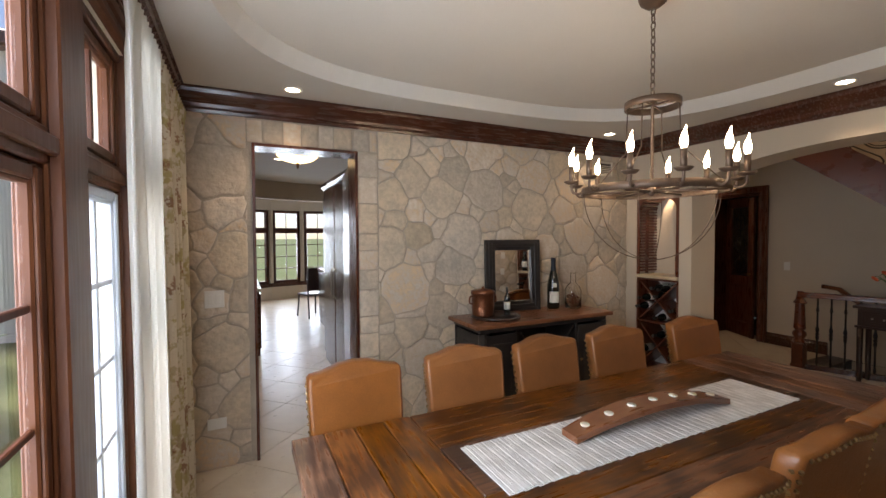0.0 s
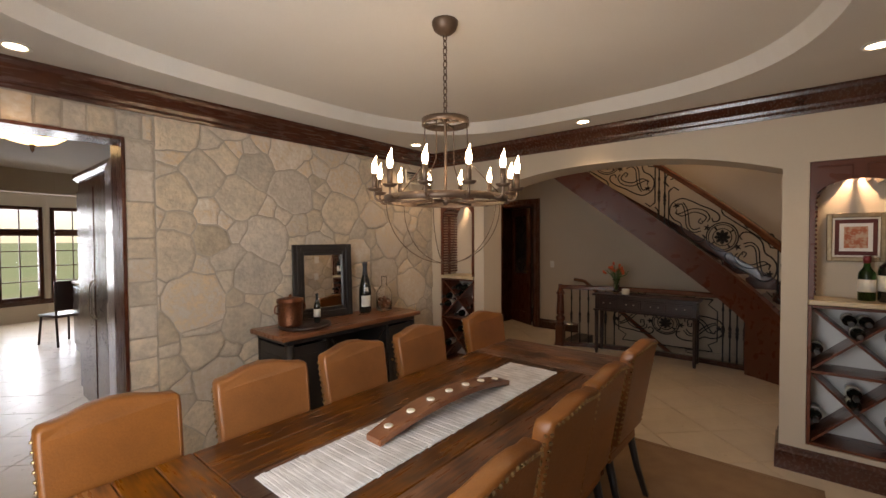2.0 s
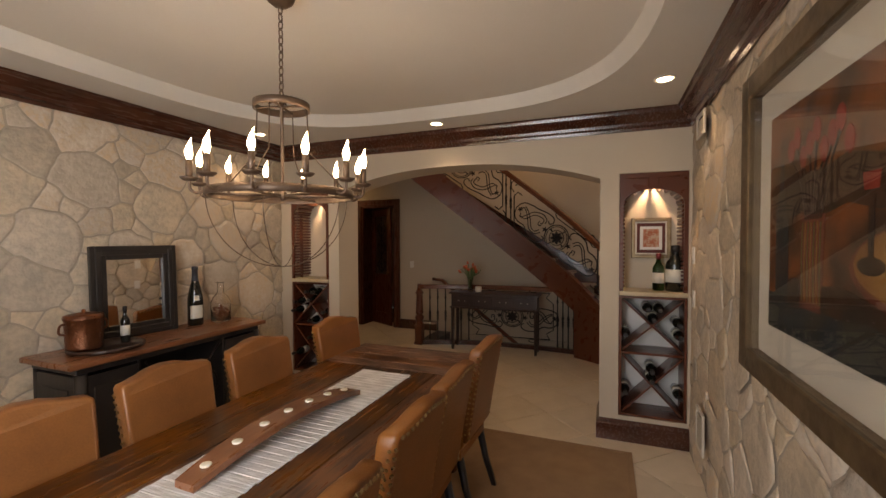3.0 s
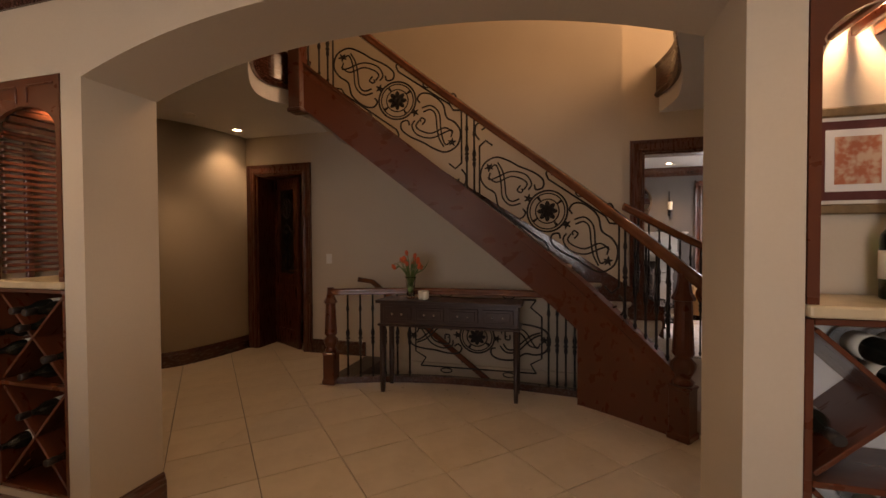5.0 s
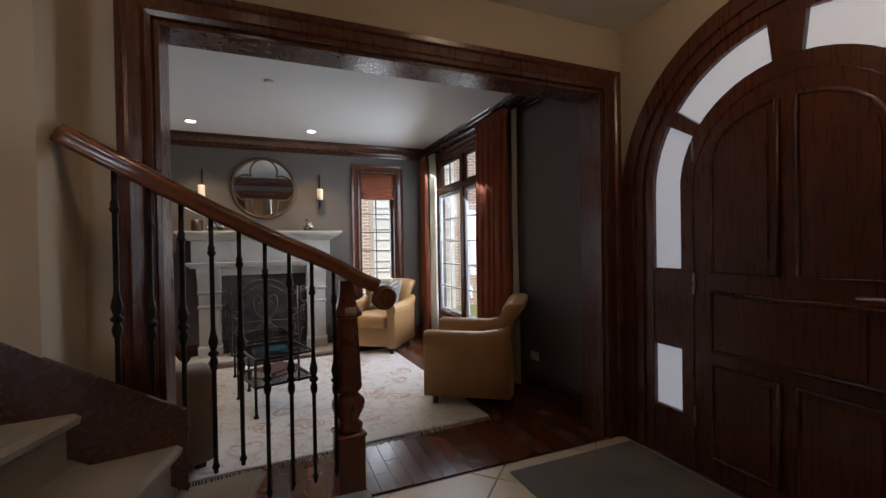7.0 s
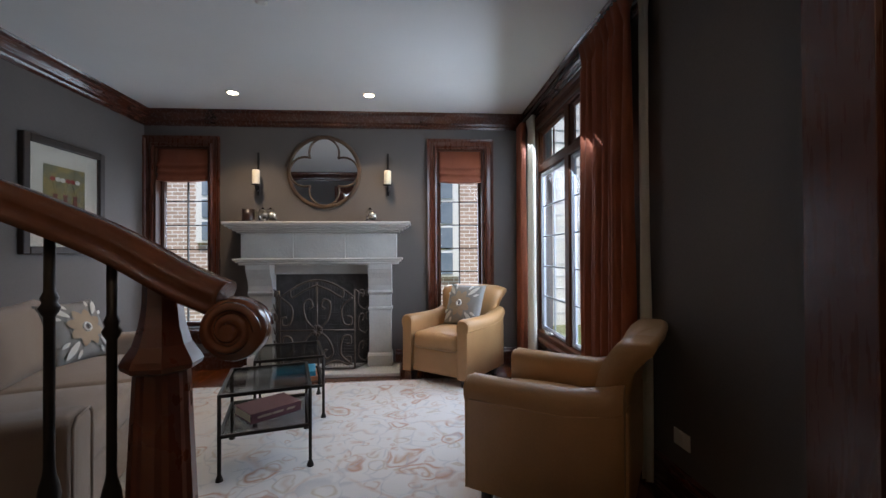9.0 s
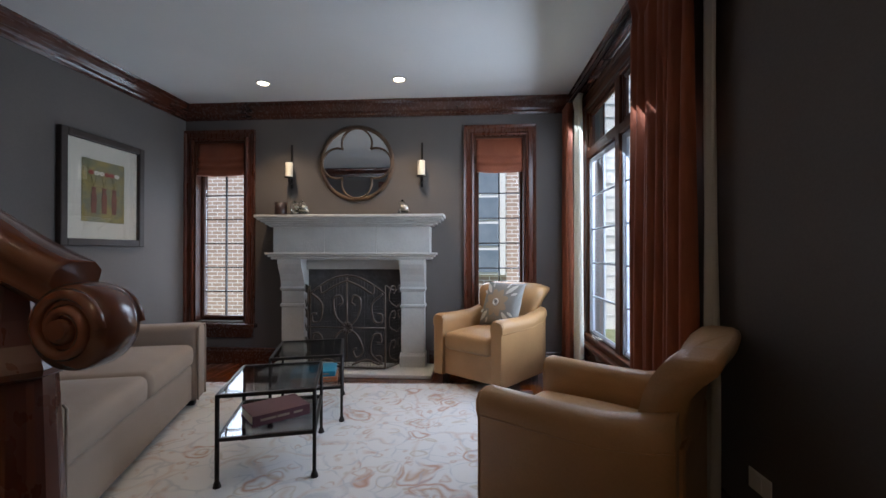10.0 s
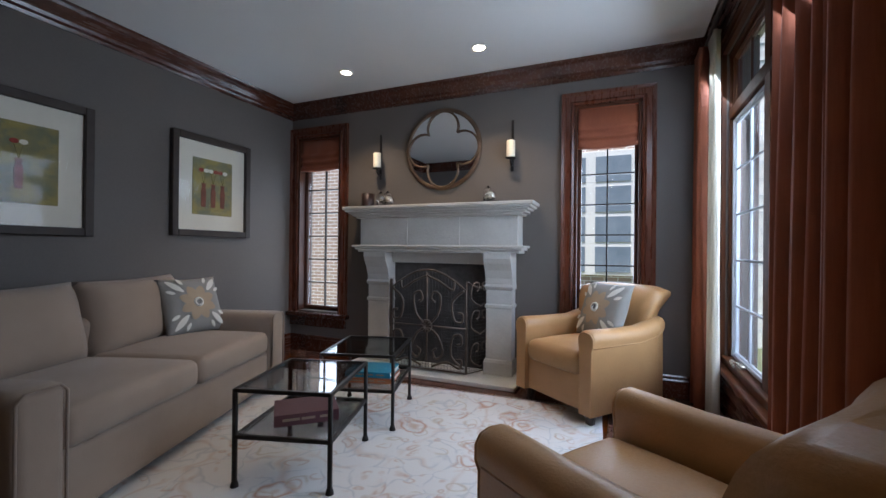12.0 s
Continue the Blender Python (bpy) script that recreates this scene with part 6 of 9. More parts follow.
# ---- console table in the hall ----
console = thing("console_table", "dark wooden console table with four drawers before the railing", "console table", (6.185, 1.93, 0), 1.5)
part("top", box(0.30, 1.31, 0.028, (0, 0, 0.812), 0.006, 2), "dark_wood", console)
part("case", box(0.26, 1.24, 0.185, (0.005, 0, 0.627), 0.004), "dark_wood", console)
part("lower_moulding", box(0.29, 1.28, 0.022, (0, 0, 0.605), 0.006), "dark_wood", console)
for i in range(4):
    y = (i - 1.5) * 0.30
    drawer = part("drawer", box(0.014, 0.265, 0.125, (-0.130, y, 0.658), 0.005), "dark_wood", console)
    part("raised_panel", box(0.008, 0.21, 0.08, (-0.138, y, 0.68), 0.004), "dark_wood", drawer)
    for s in (-1, 1):
        part("knob", lathe([(0.004, 0), (0.009, 0.006), (0.010, 0.012), (0.004, 0.018)], 10), "nickel", drawer, "small nickel knob", Matrix.Translation((-0.141, y + s * 0.045, 0.72)) @ pose(0, 0, 0, 0, -90, 0))
for sx in (-1, 1):
    for sy in (-1, 1):
        part("leg", tube([(sx * 0.115, sy * 0.60, 0.61), (sx * 0.115, sy * 0.60, 0.05), (sx * 0.115, sy * 0.60, 0.0)], 0.030, 4, taper=(1, 0.72)), "dark_wood", console)

M["leaf"] = material("tulip_leaf", (0.06, 0.13, 0.03), (0.10, 0.18, 0.05), 0.5, grain=(30, 30, 30), spots=12, bump=0.1)
M["tulip"] = material("tulip_petal", (0.72, 0.15, 0.05), (0.62, 0.09, 0.04), 0.5, grain=(40, 40, 40), spots=30, bump=0.05)
vase = thing("tulip_vase", "glass vase of orange tulips on the console table", "vase of flowers", (6.20, 2.305, 0.841))
part("vase", lathe([(0.036, 0), (0.04, 0.004), (0.038, 0.02), (0.036, 0.08), (0.048, 0.19), (0.056, 0.20), (0.052, 0.2), (0.044, 0.19), (0.032, 0.08), (0.032, 0.022)], 20), "clear_glass", vase)
part("water", lathe([(0.030, 0.024), (0.031, 0.08), (0.036, 0.12)], 16), "water", vase)
rng = random.Random(11)
heads, stems, blades = [], bmesh.new(), bmesh.new()
for i in range(20):
    a, spread = rng.uniform(0, 6.283), rng.uniform(0.02, 0.19)
    top = (spread * math.cos(a), spread * math.sin(a), 0.40 - 0.75 * spread + rng.uniform(-0.02, 0.03))
    tube(spline([(0.01 * math.cos(a), 0.01 * math.sin(a), 0.05), (0.03 * math.cos(a), 0.03 * math.sin(a), 0.2), (0.7 * top[0], 0.7 * top[1], 0.06 + 0.85 * top[2]), top], 4), 0.0035, 5, stems)
    heads.append((top, a, spread))
for i in range(26):
    a, reach = rng.uniform(0, 6.283), rng.uniform(0.07, 0.15)
    pts = spline([(0.015 * math.cos(a), 0.015 * math.sin(a), 0.12), (0.045 * math.cos(a), 0.045 * math.sin(a), 0.22), (reach * math.cos(a), reach * math.sin(a), 0.30 + rng.uniform(-0.03, 0.05)), (1.25 * reach * math.cos(a), 1.25 * reach * math.sin(a), 0.31 + rng.uniform(-0.05, 0.06))], 4)
    tube(pts, 0.014, 6, blades, taper=(0.9, 0.15), flat=0.18)
part("stems", stems, "leaf", vase)
part("leaves", blades, "leaf", vase)
for top, a, spread in heads:
    tilt = Matrix.Translation(top) @ pose(0, 0, 0, 0, math.degrees(spread * 4.5) * 1, math.degrees(a))
    bud = lathe([(0.004, 0), (0.013, 0.008), (0.017, 0.022), (0.015, 0.038), (0.009, 0.05), (0.002, 0.052)], 8)
    part("tulip", bud, "tulip", vase, "orange tulip head", tilt)
candle = thing("pillar_candle", "short cream pillar candle in a bowl on the console table", "candle", (6.17, 2.17, 0.841))
part("candle", lathe([(0.044, 0.0), (0.048, 0.01), (0.05, 0.07), (0.046, 0.076), (0.02, 0.072)], 20), "candle", candle)
part("wick", lathe([(0.001, 0.07), (0.001, 0.082)], 6), "black_wood", candle)

# ---- the half open door at the back ----
bdoor = thing("door_back", "dark panelled door with leaded glass, standing half open", "door", (7.44, 4.70, 0.005), -28, kind="structure")
frame_d = bmesh.new()
for lo, hi, z0, z1 in ((0, 0.11, 0, 2.18), (0.53, 0.64, 0, 2.18), (0.11, 0.53, 0, 0.22), (0.11, 0.53, 0.80, 0.95), (0.11, 0.53, 2.04, 2.18)):
    box(0.04, hi - lo, z1 - z0, (0, -(lo + hi) / 2, z0), 0.004, bm=frame_d)
part("door_leaf", frame_d, "mahogany_up", bdoor)
part("lower_panel", box(0.022, 0.42, 0.58, (0, -0.32, 0.22), 0.008), "mahogany_up", bdoor)
part("glass", box(0.006, 0.42, 1.09, (0, -0.32, 0.95), 0), "pane", bdoor, "grey leaded glass")
lead = bmesh.new()
for k in range(3):
    z = 1.12 + 0.34 * k
    tube([(0.0, -0.32 + 0.10 * math.cos(a), z + 0.13 * math.sin(a)) for a in [i * math.pi / 8 for i in range(16)]], 0.006, 5, lead, True)
    for s in (-1, 1):
        tube(spline([(0, -0.32, z), (0, -0.32 + s * 0.09, z + 0.07), (0, -0.32 + s * 0.15, z), (0, -0.32 + s * 0.10, z - 0.05)], 5), 0.005, 5, lead)
tube([(0, -0.32, 0.96), (0, -0.32, 2.03)], 0.005, 5, lead)
part("leading", lead, "iron", bdoor)
part("door_handle", tube([(-0.02, -0.59, 1.0), (-0.055, -0.59, 1.0), (-0.055, -0.50, 1.0)], 0.009, 8), "brass", bdoor, "brass lever handle")

room = bmesh.new()
box(1.6, 0.1, 2.7, (8.3, 5.3, 0), 0, bm=room)
box(0.1, 2.4, 2.7, (9.1, 4.2, 0), 0, bm=room)
box(1.7, 0.1, 2.7, (8.3, 3.1, 0), 0, bm=room)
structure("wall_study", room, "beige", "beige painted walls of the room behind", "wall")
structure("ceiling_study", box(2.0, 2.4, 0.1, (8.25, 4.2, 2.7), 0), "ceiling", "white ceiling of the room behind", "ceiling")
structure("floor_study", box(2.0, 2.4, 0.1, (8.3, 4.2, -0.11), 0), "parquet", "dark wooden floor of the room behind", "floor")

# ---- front door: an arched oak unit with frosted lights ----
FX, FY = 6.48, Y_DOOR
fdoor = thing("front_door", "arched mahogany front door with frosted sidelights, closed", "front door", (FX, FY, 0), 180, kind="structure")
SPRING, R_OUT, R_GLASS, R_IN, R_LEAF = 1.60, 0.95, 0.745, 0.545, 0.46


def arc_band(r0, r1, a0, a1, y0, y1, bm=None, n=28, cz=SPRING, squash=1.0):
    """A bent bar about the arch's centre, in x and z, from y0 to y1."""
    out = bm or bmesh.new()
    rings = []
    for i in range(n + 1):
        a = a0 + (a1 - a0) * i / n
        rings.append([out.verts.new((r * math.cos(a), y, cz + squash * r * math.sin(a))) for r, y in ((r0, y0), (r1, y0), (r1, y1), (r0, y1))])
    for r, t in zip(rings, rings[1:]):
        for j in range(4):
            out.faces.new((r[j], r[(j + 1) % 4], t[(j + 1) % 4], t[j]))
    out.faces.new(rings[0]), out.faces.new(rings[-1][::-1])
    bmesh.ops.recalc_face_normals(out, faces=out.faces[:])
    return out


fcase = bmesh.new()
for r0, r1, y0 in ((0.86, 0.95, -0.035), (0.80, 0.87, -0.02), (0.735, 0.81, -0.004)):
    arc_band(r0, r1, 0, math.pi, y0, 0.06, fcase)
    for s in (-1, 1):
        box(r1 - r0, 0.06 - y0, SPRING, (s * (r0 + r1) / 2, (y0 + 0.06) / 2, 0), 0.003, bm=fcase)
part("casing", fcase, "mahogany_up", fdoor, "deep stepped mahogany arch casing")
bars = bmesh.new()
arc_band(0.47, 0.55, 0, math.pi, 0.0, 0.05, bars)
for s in (-1, 1):
    box(0.08, 0.05, SPRING, (s * 0.51, 0.025, 0), 0.003, bm=bars)
    for z0, z1 in ((0, 0.30), (0.67, 1.14)):
        box(0.19, 0.05, z1 - z0, (s * 0.64, 0.025, z0), 0.003, bm=bars)
for a in (0.62, math.pi / 2, math.pi - 0.62):
    half = 0.06 if abs(a - math.pi / 2) > 0.1 else 0.11
    arc_band(0.55, 0.74, a - half, a + half, -0.004, 0.05, bars, 4)
part("mullions", bars, "mahogany_up", fdoor)
# these panes emit by themselves, in place of daylight from outside
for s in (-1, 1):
    part("sidelight", box(0.20, 0.01, 0.37, (s * 0.64, 0.03, 0.30), 0), "frost_glow", fdoor, "frosted sidelight pane with a daylight glow put in")
    part("sidelight", box(0.20, 0.01, SPRING - 1.14, (s * 0.64, 0.03, 1.14), 0), "frost_glow", fdoor, "frosted sidelight pane with a daylight glow put in")
part("fanlight", arc_band(0.54, 0.745, 0, math.pi, 0.025, 0.035), "frost_glow", fdoor, "frosted arched fanlight with a daylight glow put in")
leaf_bm = bmesh.new()
outline = [(-0.469, 0.004), (0.469, 0.004), (0.469, SPRING)] + [(0.469 * math.cos(math.pi * i / 24), SPRING + 0.469 * math.sin(math.pi * i / 24)) for i in range(1, 24)] + [(-0.469, SPRING)]
leaf_bm = plate(outline, 0.05, 0.045)
leaf_ob = part("door_leaf", leaf_bm, "mahogany_up", fdoor, "panelled mahogany leaf")


def door_panel(poly, parent):
    bm = plate(poly, 0.005, 0.012)
    part("moulding", tube([(x, -0.006, z) for x, z in poly], 0.013, 8, closed=True), "mahogany_up", parent)
    part("raised_panel", bm, "mahogany_up", parent)
    cx, cz = sum(p[0] for p in poly) / len(poly), sum(p[1] for p in poly) / len(poly)
    part("raised_panel", plate([(cx + (x - cx) * 0.78, cz + (z - cz) * 0.86) for x, z in poly], -0.006, 0.012), "mahogany_up", parent)


for s in (-1, 1):
    door_panel([(s * 0.04, 1.13), (s * 0.36, 1.13), (s * 0.36, 1.72)] + [(s * (0.36 - 0.32 * (1 - math.cos(a)) ), 1.72 + 0.24 * math.sin(a)) for a in [0.3, 0.6, 0.9, 1.2, 1.5]] + [(s * 0.04, 1.96)], leaf_ob)
    door_panel([(s * 0.04, 0.12), (s * 0.36, 0.12), (s * 0.36, 0.62), (s * 0.04, 0.62)], leaf_ob)
door_panel([(-0.36, 0.70), (0.36, 0.70), (0.36, 1.02), (-0.36, 1.02)], leaf_ob)
lever = part("door_handle", lathe([(0.004, -0.006), (0.028, -0.004), (0.028, 0.004), (0.012, 0.012), (0.010, 0.05)], 16), "nickel", leaf_ob, "brushed nickel lever handle", Matrix.Translation((0.39, 0.0, 1.06)) @ pose(0, 0, 0, 90))
part("lever", tube([(0.39, -0.055, 1.06), (0.33, -0.06, 1.063), (0.265, -0.055, 1.06)], 0.010, 8, taper=(1, 0.7)), "nickel", leaf_ob)
part("lock", lathe([(0.004, -0.004), (0.026, -0.003), (0.026, 0.006), (0.016, 0.014)], 16), "nickel", leaf_ob, "nickel deadbolt", Matrix.Translation((0.39, 0.0, 0.965)) @ pose(0, 0, 0, 90))
for z in (0.25, 1.0, 1.75):
    part("hinge", box(0.014, 0.014, 0.12, (-0.466, -0.004, z), 0.003), "nickel", leaf_ob)
entry = bmesh.new()
part("threshold", box(1.9, 0.12, 0.02, (0, 0.02, -0.012), 0.003), "mahogany", fdoor)
steps_a = [(R_OUT * math.cos(math.pi * i / 32), SPRING + R_OUT * math.sin(math.pi * i / 32)) for i in range(33)]
box(7.62 - FX - R_OUT, 0.25, 3.0, ((7.62 + FX + R_OUT) / 2, FY - 0.125, 0), 0, bm=entry)
box(FX - R_OUT - 3.9, 0.25, 3.0, ((FX - R_OUT + 3.9) / 2, FY - 0.125, 0), 0, bm=entry)
for (x0, z0), (x1, z1) in zip(steps_a, steps_a[1:]):
    made = bmesh.new()
    a = [made.verts.new((FX + x, FY, z)) for x, z in ((x0, z0), (x1, z1), (x1, 3.0), (x0, 3.0))]
    b = [made.verts.new((v.co.x, FY - 0.25, v.co.z)) for v in a]
    made.faces.new(a), made.faces.new(b[::-1])
    for i in range(4):
        made.faces.new((a[i], b[i], b[(i + 1) % 4], a[(i + 1) % 4]))
    joined(entry, made)
bmesh.ops.recalc_face_normals(entry, faces=entry.faces[:])
structure("wall_entry", entry, "beige", "beige painted wall round the arched front door", "wall")
structure("wall_upper_south", box(3.7, 0.25, H_UPPER - 3.0, (5.75, FY - 0.125, 3.0), 0), "beige", "beige painted wall of the upper storey", "wall")
mat_ob = thing("door_mat", "grey door mat with a dark border before the front door", "door mat", (6.52, -2.03, 0.001), 0)
part("mat", box(1.66, 0.92, 0.010, (0, 0, 0), 0.004), "mat_grey", mat_ob)

# ---- hall lantern ----
lantern = thing("hall_lantern", "dark bronze hanging lantern on a chain near the front door", "lantern", (6.12, -1.66, 0))
for z, r in ((2.20, 0.28), (2.64, 0.28)):
    part("hoop", tube([(r * math.cos(a), r * math.sin(a), z) for a in [i * math.pi / 3 for i in range(6)]], 0.008, 6, closed=True), "bronze", lantern)
for i in range(6):
    a = i * math.pi / 3
    part("upright", tube([(0.28 * math.cos(a), 0.28 * math.sin(a), 2.18), (0.28 * math.cos(a), 0.28 * math.sin(a), 2.64)], 0.007, 6), "bronze", lantern)
    part("strut", tube(spline([(0.28 * math.cos(a), 0.28 * math.sin(a), 2.20), (0.10 * math.cos(a), 0.10 * math.sin(a), 2.23), (0.03 * math.cos(a), 0.03 * math.sin(a), 2.30)], 5), 0.005, 6), "bronze", lantern)
part("stem", lathe([(0.012, 2.24), (0.035, 2.27), (0.045, 2.30), (0.03, 2.33), (0.010, 2.36), (0.008, 2.60), (0.02, 2.64), (0.008, 2.72)], 16), "bronze", lantern)

part("bulb", lathe([(0.008, 2.33), (0.02, 2.36), (0.022, 2.40), (0.012, 2.44), (0.003, 2.46)], 12, (0.06, 0, 0)), "downlight", lantern, "glowing bulb")
lamp("lantern_lamp", "POINT", (6.18, -1.66, 2.50), (6.18, -1.66, 0), 4, WARM, 0.03)

for x, y, p in ((6.70, 4.66, 6), (5.40, 4.60, 10)):
    downlight(x, y, H_HALL - 0.002, p, "hall recessed lights")
downlight(6.55, -0.28, H_HALL + 0.018, 5, "hall recessed lights")
detector = thing("smoke_detector", "white round smoke detector on the ceiling", "smoke detector", (6.05, 4.68, H_HALL - 0.03))
part("body", lathe([(0.05, 0.0), (0.06, 0.01), (0.062, 0.029)], 20), "white", detector)

# ---- living room: fireplace ----
fire = thing("fireplace", "carved pale limestone fireplace with a deep mantel shelf", "fireplace", (X_FIRE - 0.001, -0.27, 0), 90)


def mantel_layer(half, depth, z0, z1, bevel=0.004):
    """A block centred on the chimney breast; local x runs along the wall, -y... +y into the room."""
    return box(2 * half, depth, z1 - z0, (0, depth / 2, z0), bevel)


shelf = bmesh.new()
for half, depth, z0, z1 in ((0.915, 0.300, 1.475, 1.505), (0.895, 0.285, 1.455, 1.476), (0.868, 0.262, 1.435, 1.456), (0.838, 0.238, 1.415, 1.436), (0.808, 0.215, 1.395, 1.416)):
    box(2 * half, depth, z1 - z0, (0, depth / 2, z0), 0.006, 2, bm=shelf)
part("mantel_shelf", shelf, "limestone", fire, "stepped limestone shelf")
for i in range(3):
    x = (i - 1) * 0.515
    part("frieze_block", box(0.513, 0.19, 0.255, (x, 0.095, 1.14), 0.003), "limestone", fire)
low = bmesh.new()
for half, depth, z0, z1 in ((0.835, 0.245, 1.12, 1.142), (0.815, 0.228, 1.10, 1.121), (0.79, 0.21, 1.075, 1.101)):
    box(2 * half, depth, z1 - z0, (0, depth / 2, z0), 0.006, 2, bm=low)
part("lower_moulding", low, "limestone", fire)
for s in (-1, 1):
    bm, rings = bmesh.new(), []
    prof = [(0.16, 0.0), (0.16, 0.14), (0.145, 0.16), (0.13, 0.165), (0.13, 0.60), (0.14, 0.61), (0.14, 0.63), (0.128, 0.64), (0.128, 0.76), (0.14, 0.77), (0.15, 0.79), (0.135, 0.81), (0.14, 0.86), (0.165, 0.93), (0.20, 0.99), (0.215, 1.03), (0.215, 1.076)]
    for d, z in prof:
        w = 0.118 if z > 0.8 else (0.124 if z in (0.77, 0.79, 0.61, 0.63) or z <= 0.16 else 0.112)
        rings.append([bm.verts.new((s * 0.60 + x, y, z)) for x, y in ((-w, 0), (w, 0), (w, d), (-w, d))])
    for r, t in zip(rings, rings[1:]):
        for j in range(4):
            bm.faces.new((r[j], r[(j + 1) % 4], t[(j + 1) % 4], t[j]))
    bm.faces.new(rings[0]), bm.faces.new(rings[-1][::-1])
    bmesh.ops.recalc_face_normals(bm, faces=bm.faces[:])
    part("leg", bm, "limestone", fire, "limestone pilaster with a scrolled corbel")
part("surround", box(0.96, 0.03, 0.10, (0, 0.06, 0.975), 0.004), "limestone", fire)
M["firebrick"] = material("sooty_firebrick", (0.11, 0.10, 0.095), (0.055, 0.05, 0.047), 0.95, grain=(30, 30, 30), spots=5, bump=0.5)
part("firebox", box(0.97, 0.012, 0.98, (0, 0.008, 0.0), 0), "firebrick", fire, "sooty grey firebox")
part("hearth", box(1.62, 0.42, 0.035, (0, 0.21, 0.0), 0.008, 2), "limestone", fire, "flat limestone hearth slab")

screen = thing("fire_screen", "black wrought iron three-fold fire screen with scrolls", "fire screen", (10.70, -0.27, 0.036), 90)


def screen_panel(w, h0, h1, m, scrolls):
    bm = bmesh.new()
    pts = [(-w / 2, 0, 0.02), (-w / 2, 0, h0)] + [(-w / 2 + w * i / 12, 0, h0 + (h1 - h0) * math.sin(math.pi * i / 24 if h1 > h0 and not scrolls else math.pi * i / 12)) for i in range(1, 12)] + [(w / 2, 0, h0 if scrolls else h1), (w / 2, 0, 0.02)]
    tube(pts, 0.010, 6, bm, True)
    fold = part("panel", bm, "screen_iron", screen, "", m)
    mesh = bmesh.new()
    for i in range(int(w / 0.03)):
        x = -w / 2 + 0.012 + 0.03 * i
        k = (x + w / 2) / w
        top = h0 + (h1 - h0) * (math.sin(math.pi * k) if scrolls else math.sin(math.pi * k / 2))
        tube([(x, 0.008, 0.02), (x, 0.008, top)], 0.0015, 3, mesh)
    for i in range(int(h1 / 0.03)):
        z = 0.03 + 0.03 * i
        if z < h0:
            tube([(-w / 2, 0.008, z), (w / 2, 0.008, z)], 0.0015, 3, mesh)
    tagged(part("wire_mesh", mesh, "iron", fold, "fine black wire mesh"), kind="stuff")
    def curl(points, r=0.0105):
        part("scroll", tube(spline([(x, -0.012, z) for x, z in [(u * (w / 0.84 if scrolls else 1), v) for u, v in points]], 6), r, 6), "screen_iron", fold)
    if scrolls:
        c = 0.40
        part("bar", tube([(0, -0.012, 0.10), (0, -0.012, h1 - 0.02)], 0.009, 6), "screen_iron", fold)
        part("bar", tube([(-w / 2, -0.012, c), (w / 2, -0.012, c)], 0.008, 6), "screen_iron", fold)
        rosette = bmesh.new()
        for s in (-1, 1):
            curl([(0, c), (s * 0.12, c + 0.10), (s * 0.15, c + 0.26), (s * 0.08, c + 0.30), (s * 0.05, c + 0.24), (s * 0.09, c + 0.21)])
            curl([(0, c), (s * 0.12, c - 0.08), (s * 0.18, c - 0.22), (s * 0.11, c - 0.28), (s * 0.07, c - 0.22), (s * 0.11, c - 0.19)])
            curl([(s * 0.40, c + 0.32), (s * 0.28, c + 0.22), (s * 0.30, c + 0.07), (s * 0.38, c + 0.05), (s * 0.39, c + 0.12), (s * 0.34, c + 0.13)])
            curl([(s * 0.40, c - 0.34), (s * 0.27, c - 0.24), (s * 0.29, c - 0.08), (s * 0.37, c - 0.06), (s * 0.38, c - 0.13), (s * 0.33, c - 0.14)])
            curl([(s * 0.06, 0.05), (s * 0.22, 0.10), (s * 0.36, 0.06), (s * 0.38, 0.13), (s * 0.32, 0.13)])
            curl([(0, h1 - 0.05), (s * 0.14, h1 - 0.10), (s * 0.28, h1 - 0.17), (s * 0.30, h1 - 0.10)])
        for k in range(10):
            a = k * 2 * math.pi / 10
            tube([(0.015 * math.cos(a), -0.016, c + 0.015 * math.sin(a)), (0.055 * math.cos(a), -0.022, c + 0.055 * math.sin(a))], 0.014, 6, rosette, taper=(0.6, 1.1))
        part("rosette", rosette, "screen_iron", fold)
    else:
        for z in (0.18, 0.46, 0.70):
            for s in (-1, 1):
                curl([(0, z - 0.12), (s * w * 0.36, z - 0.05), (s * w * 0.30, z + 0.07), (s * w * 0.08, z + 0.08), (s * w * 0.10, z + 0.02), (s * w * 0.18, z + 0.02)], 0.007)


screen_panel(0.72, 0.72, 0.89, pose(0, 0.0, 0, 0, 0, 180), True)
screen_panel(0.30, 0.80, 0.74, pose(-0.435, -0.135, 0, 0, 0, 62 + 180), False)
screen_panel(0.30, 0.80, 0.74, pose(0.435, -0.135, 0, 0, 0, -62 + 180), False)

# ---- over the mantel ----
round_mirror = thing("round_mirror", "round dark-framed mirror with a quatrefoil overlay", "mirror", (X_FIRE - 0.002, -0.282, 2.045), 90)
face = pose(0, 0, 0, -90)
part("frame", lathe([(0.345, 0.0), (0.382, 0.0), (0.386, 0.012), (0.372, 0.028), (0.352, 0.024), (0.345, 0.012), (0.345, 0.0)], 56, caps=False), "bronze", round_mirror, "dark bronze round frame", face)
part("glass", lathe([(0.350, 0.006), (0.350, 0.010)], 48), "mirror", round_mirror, "", face)
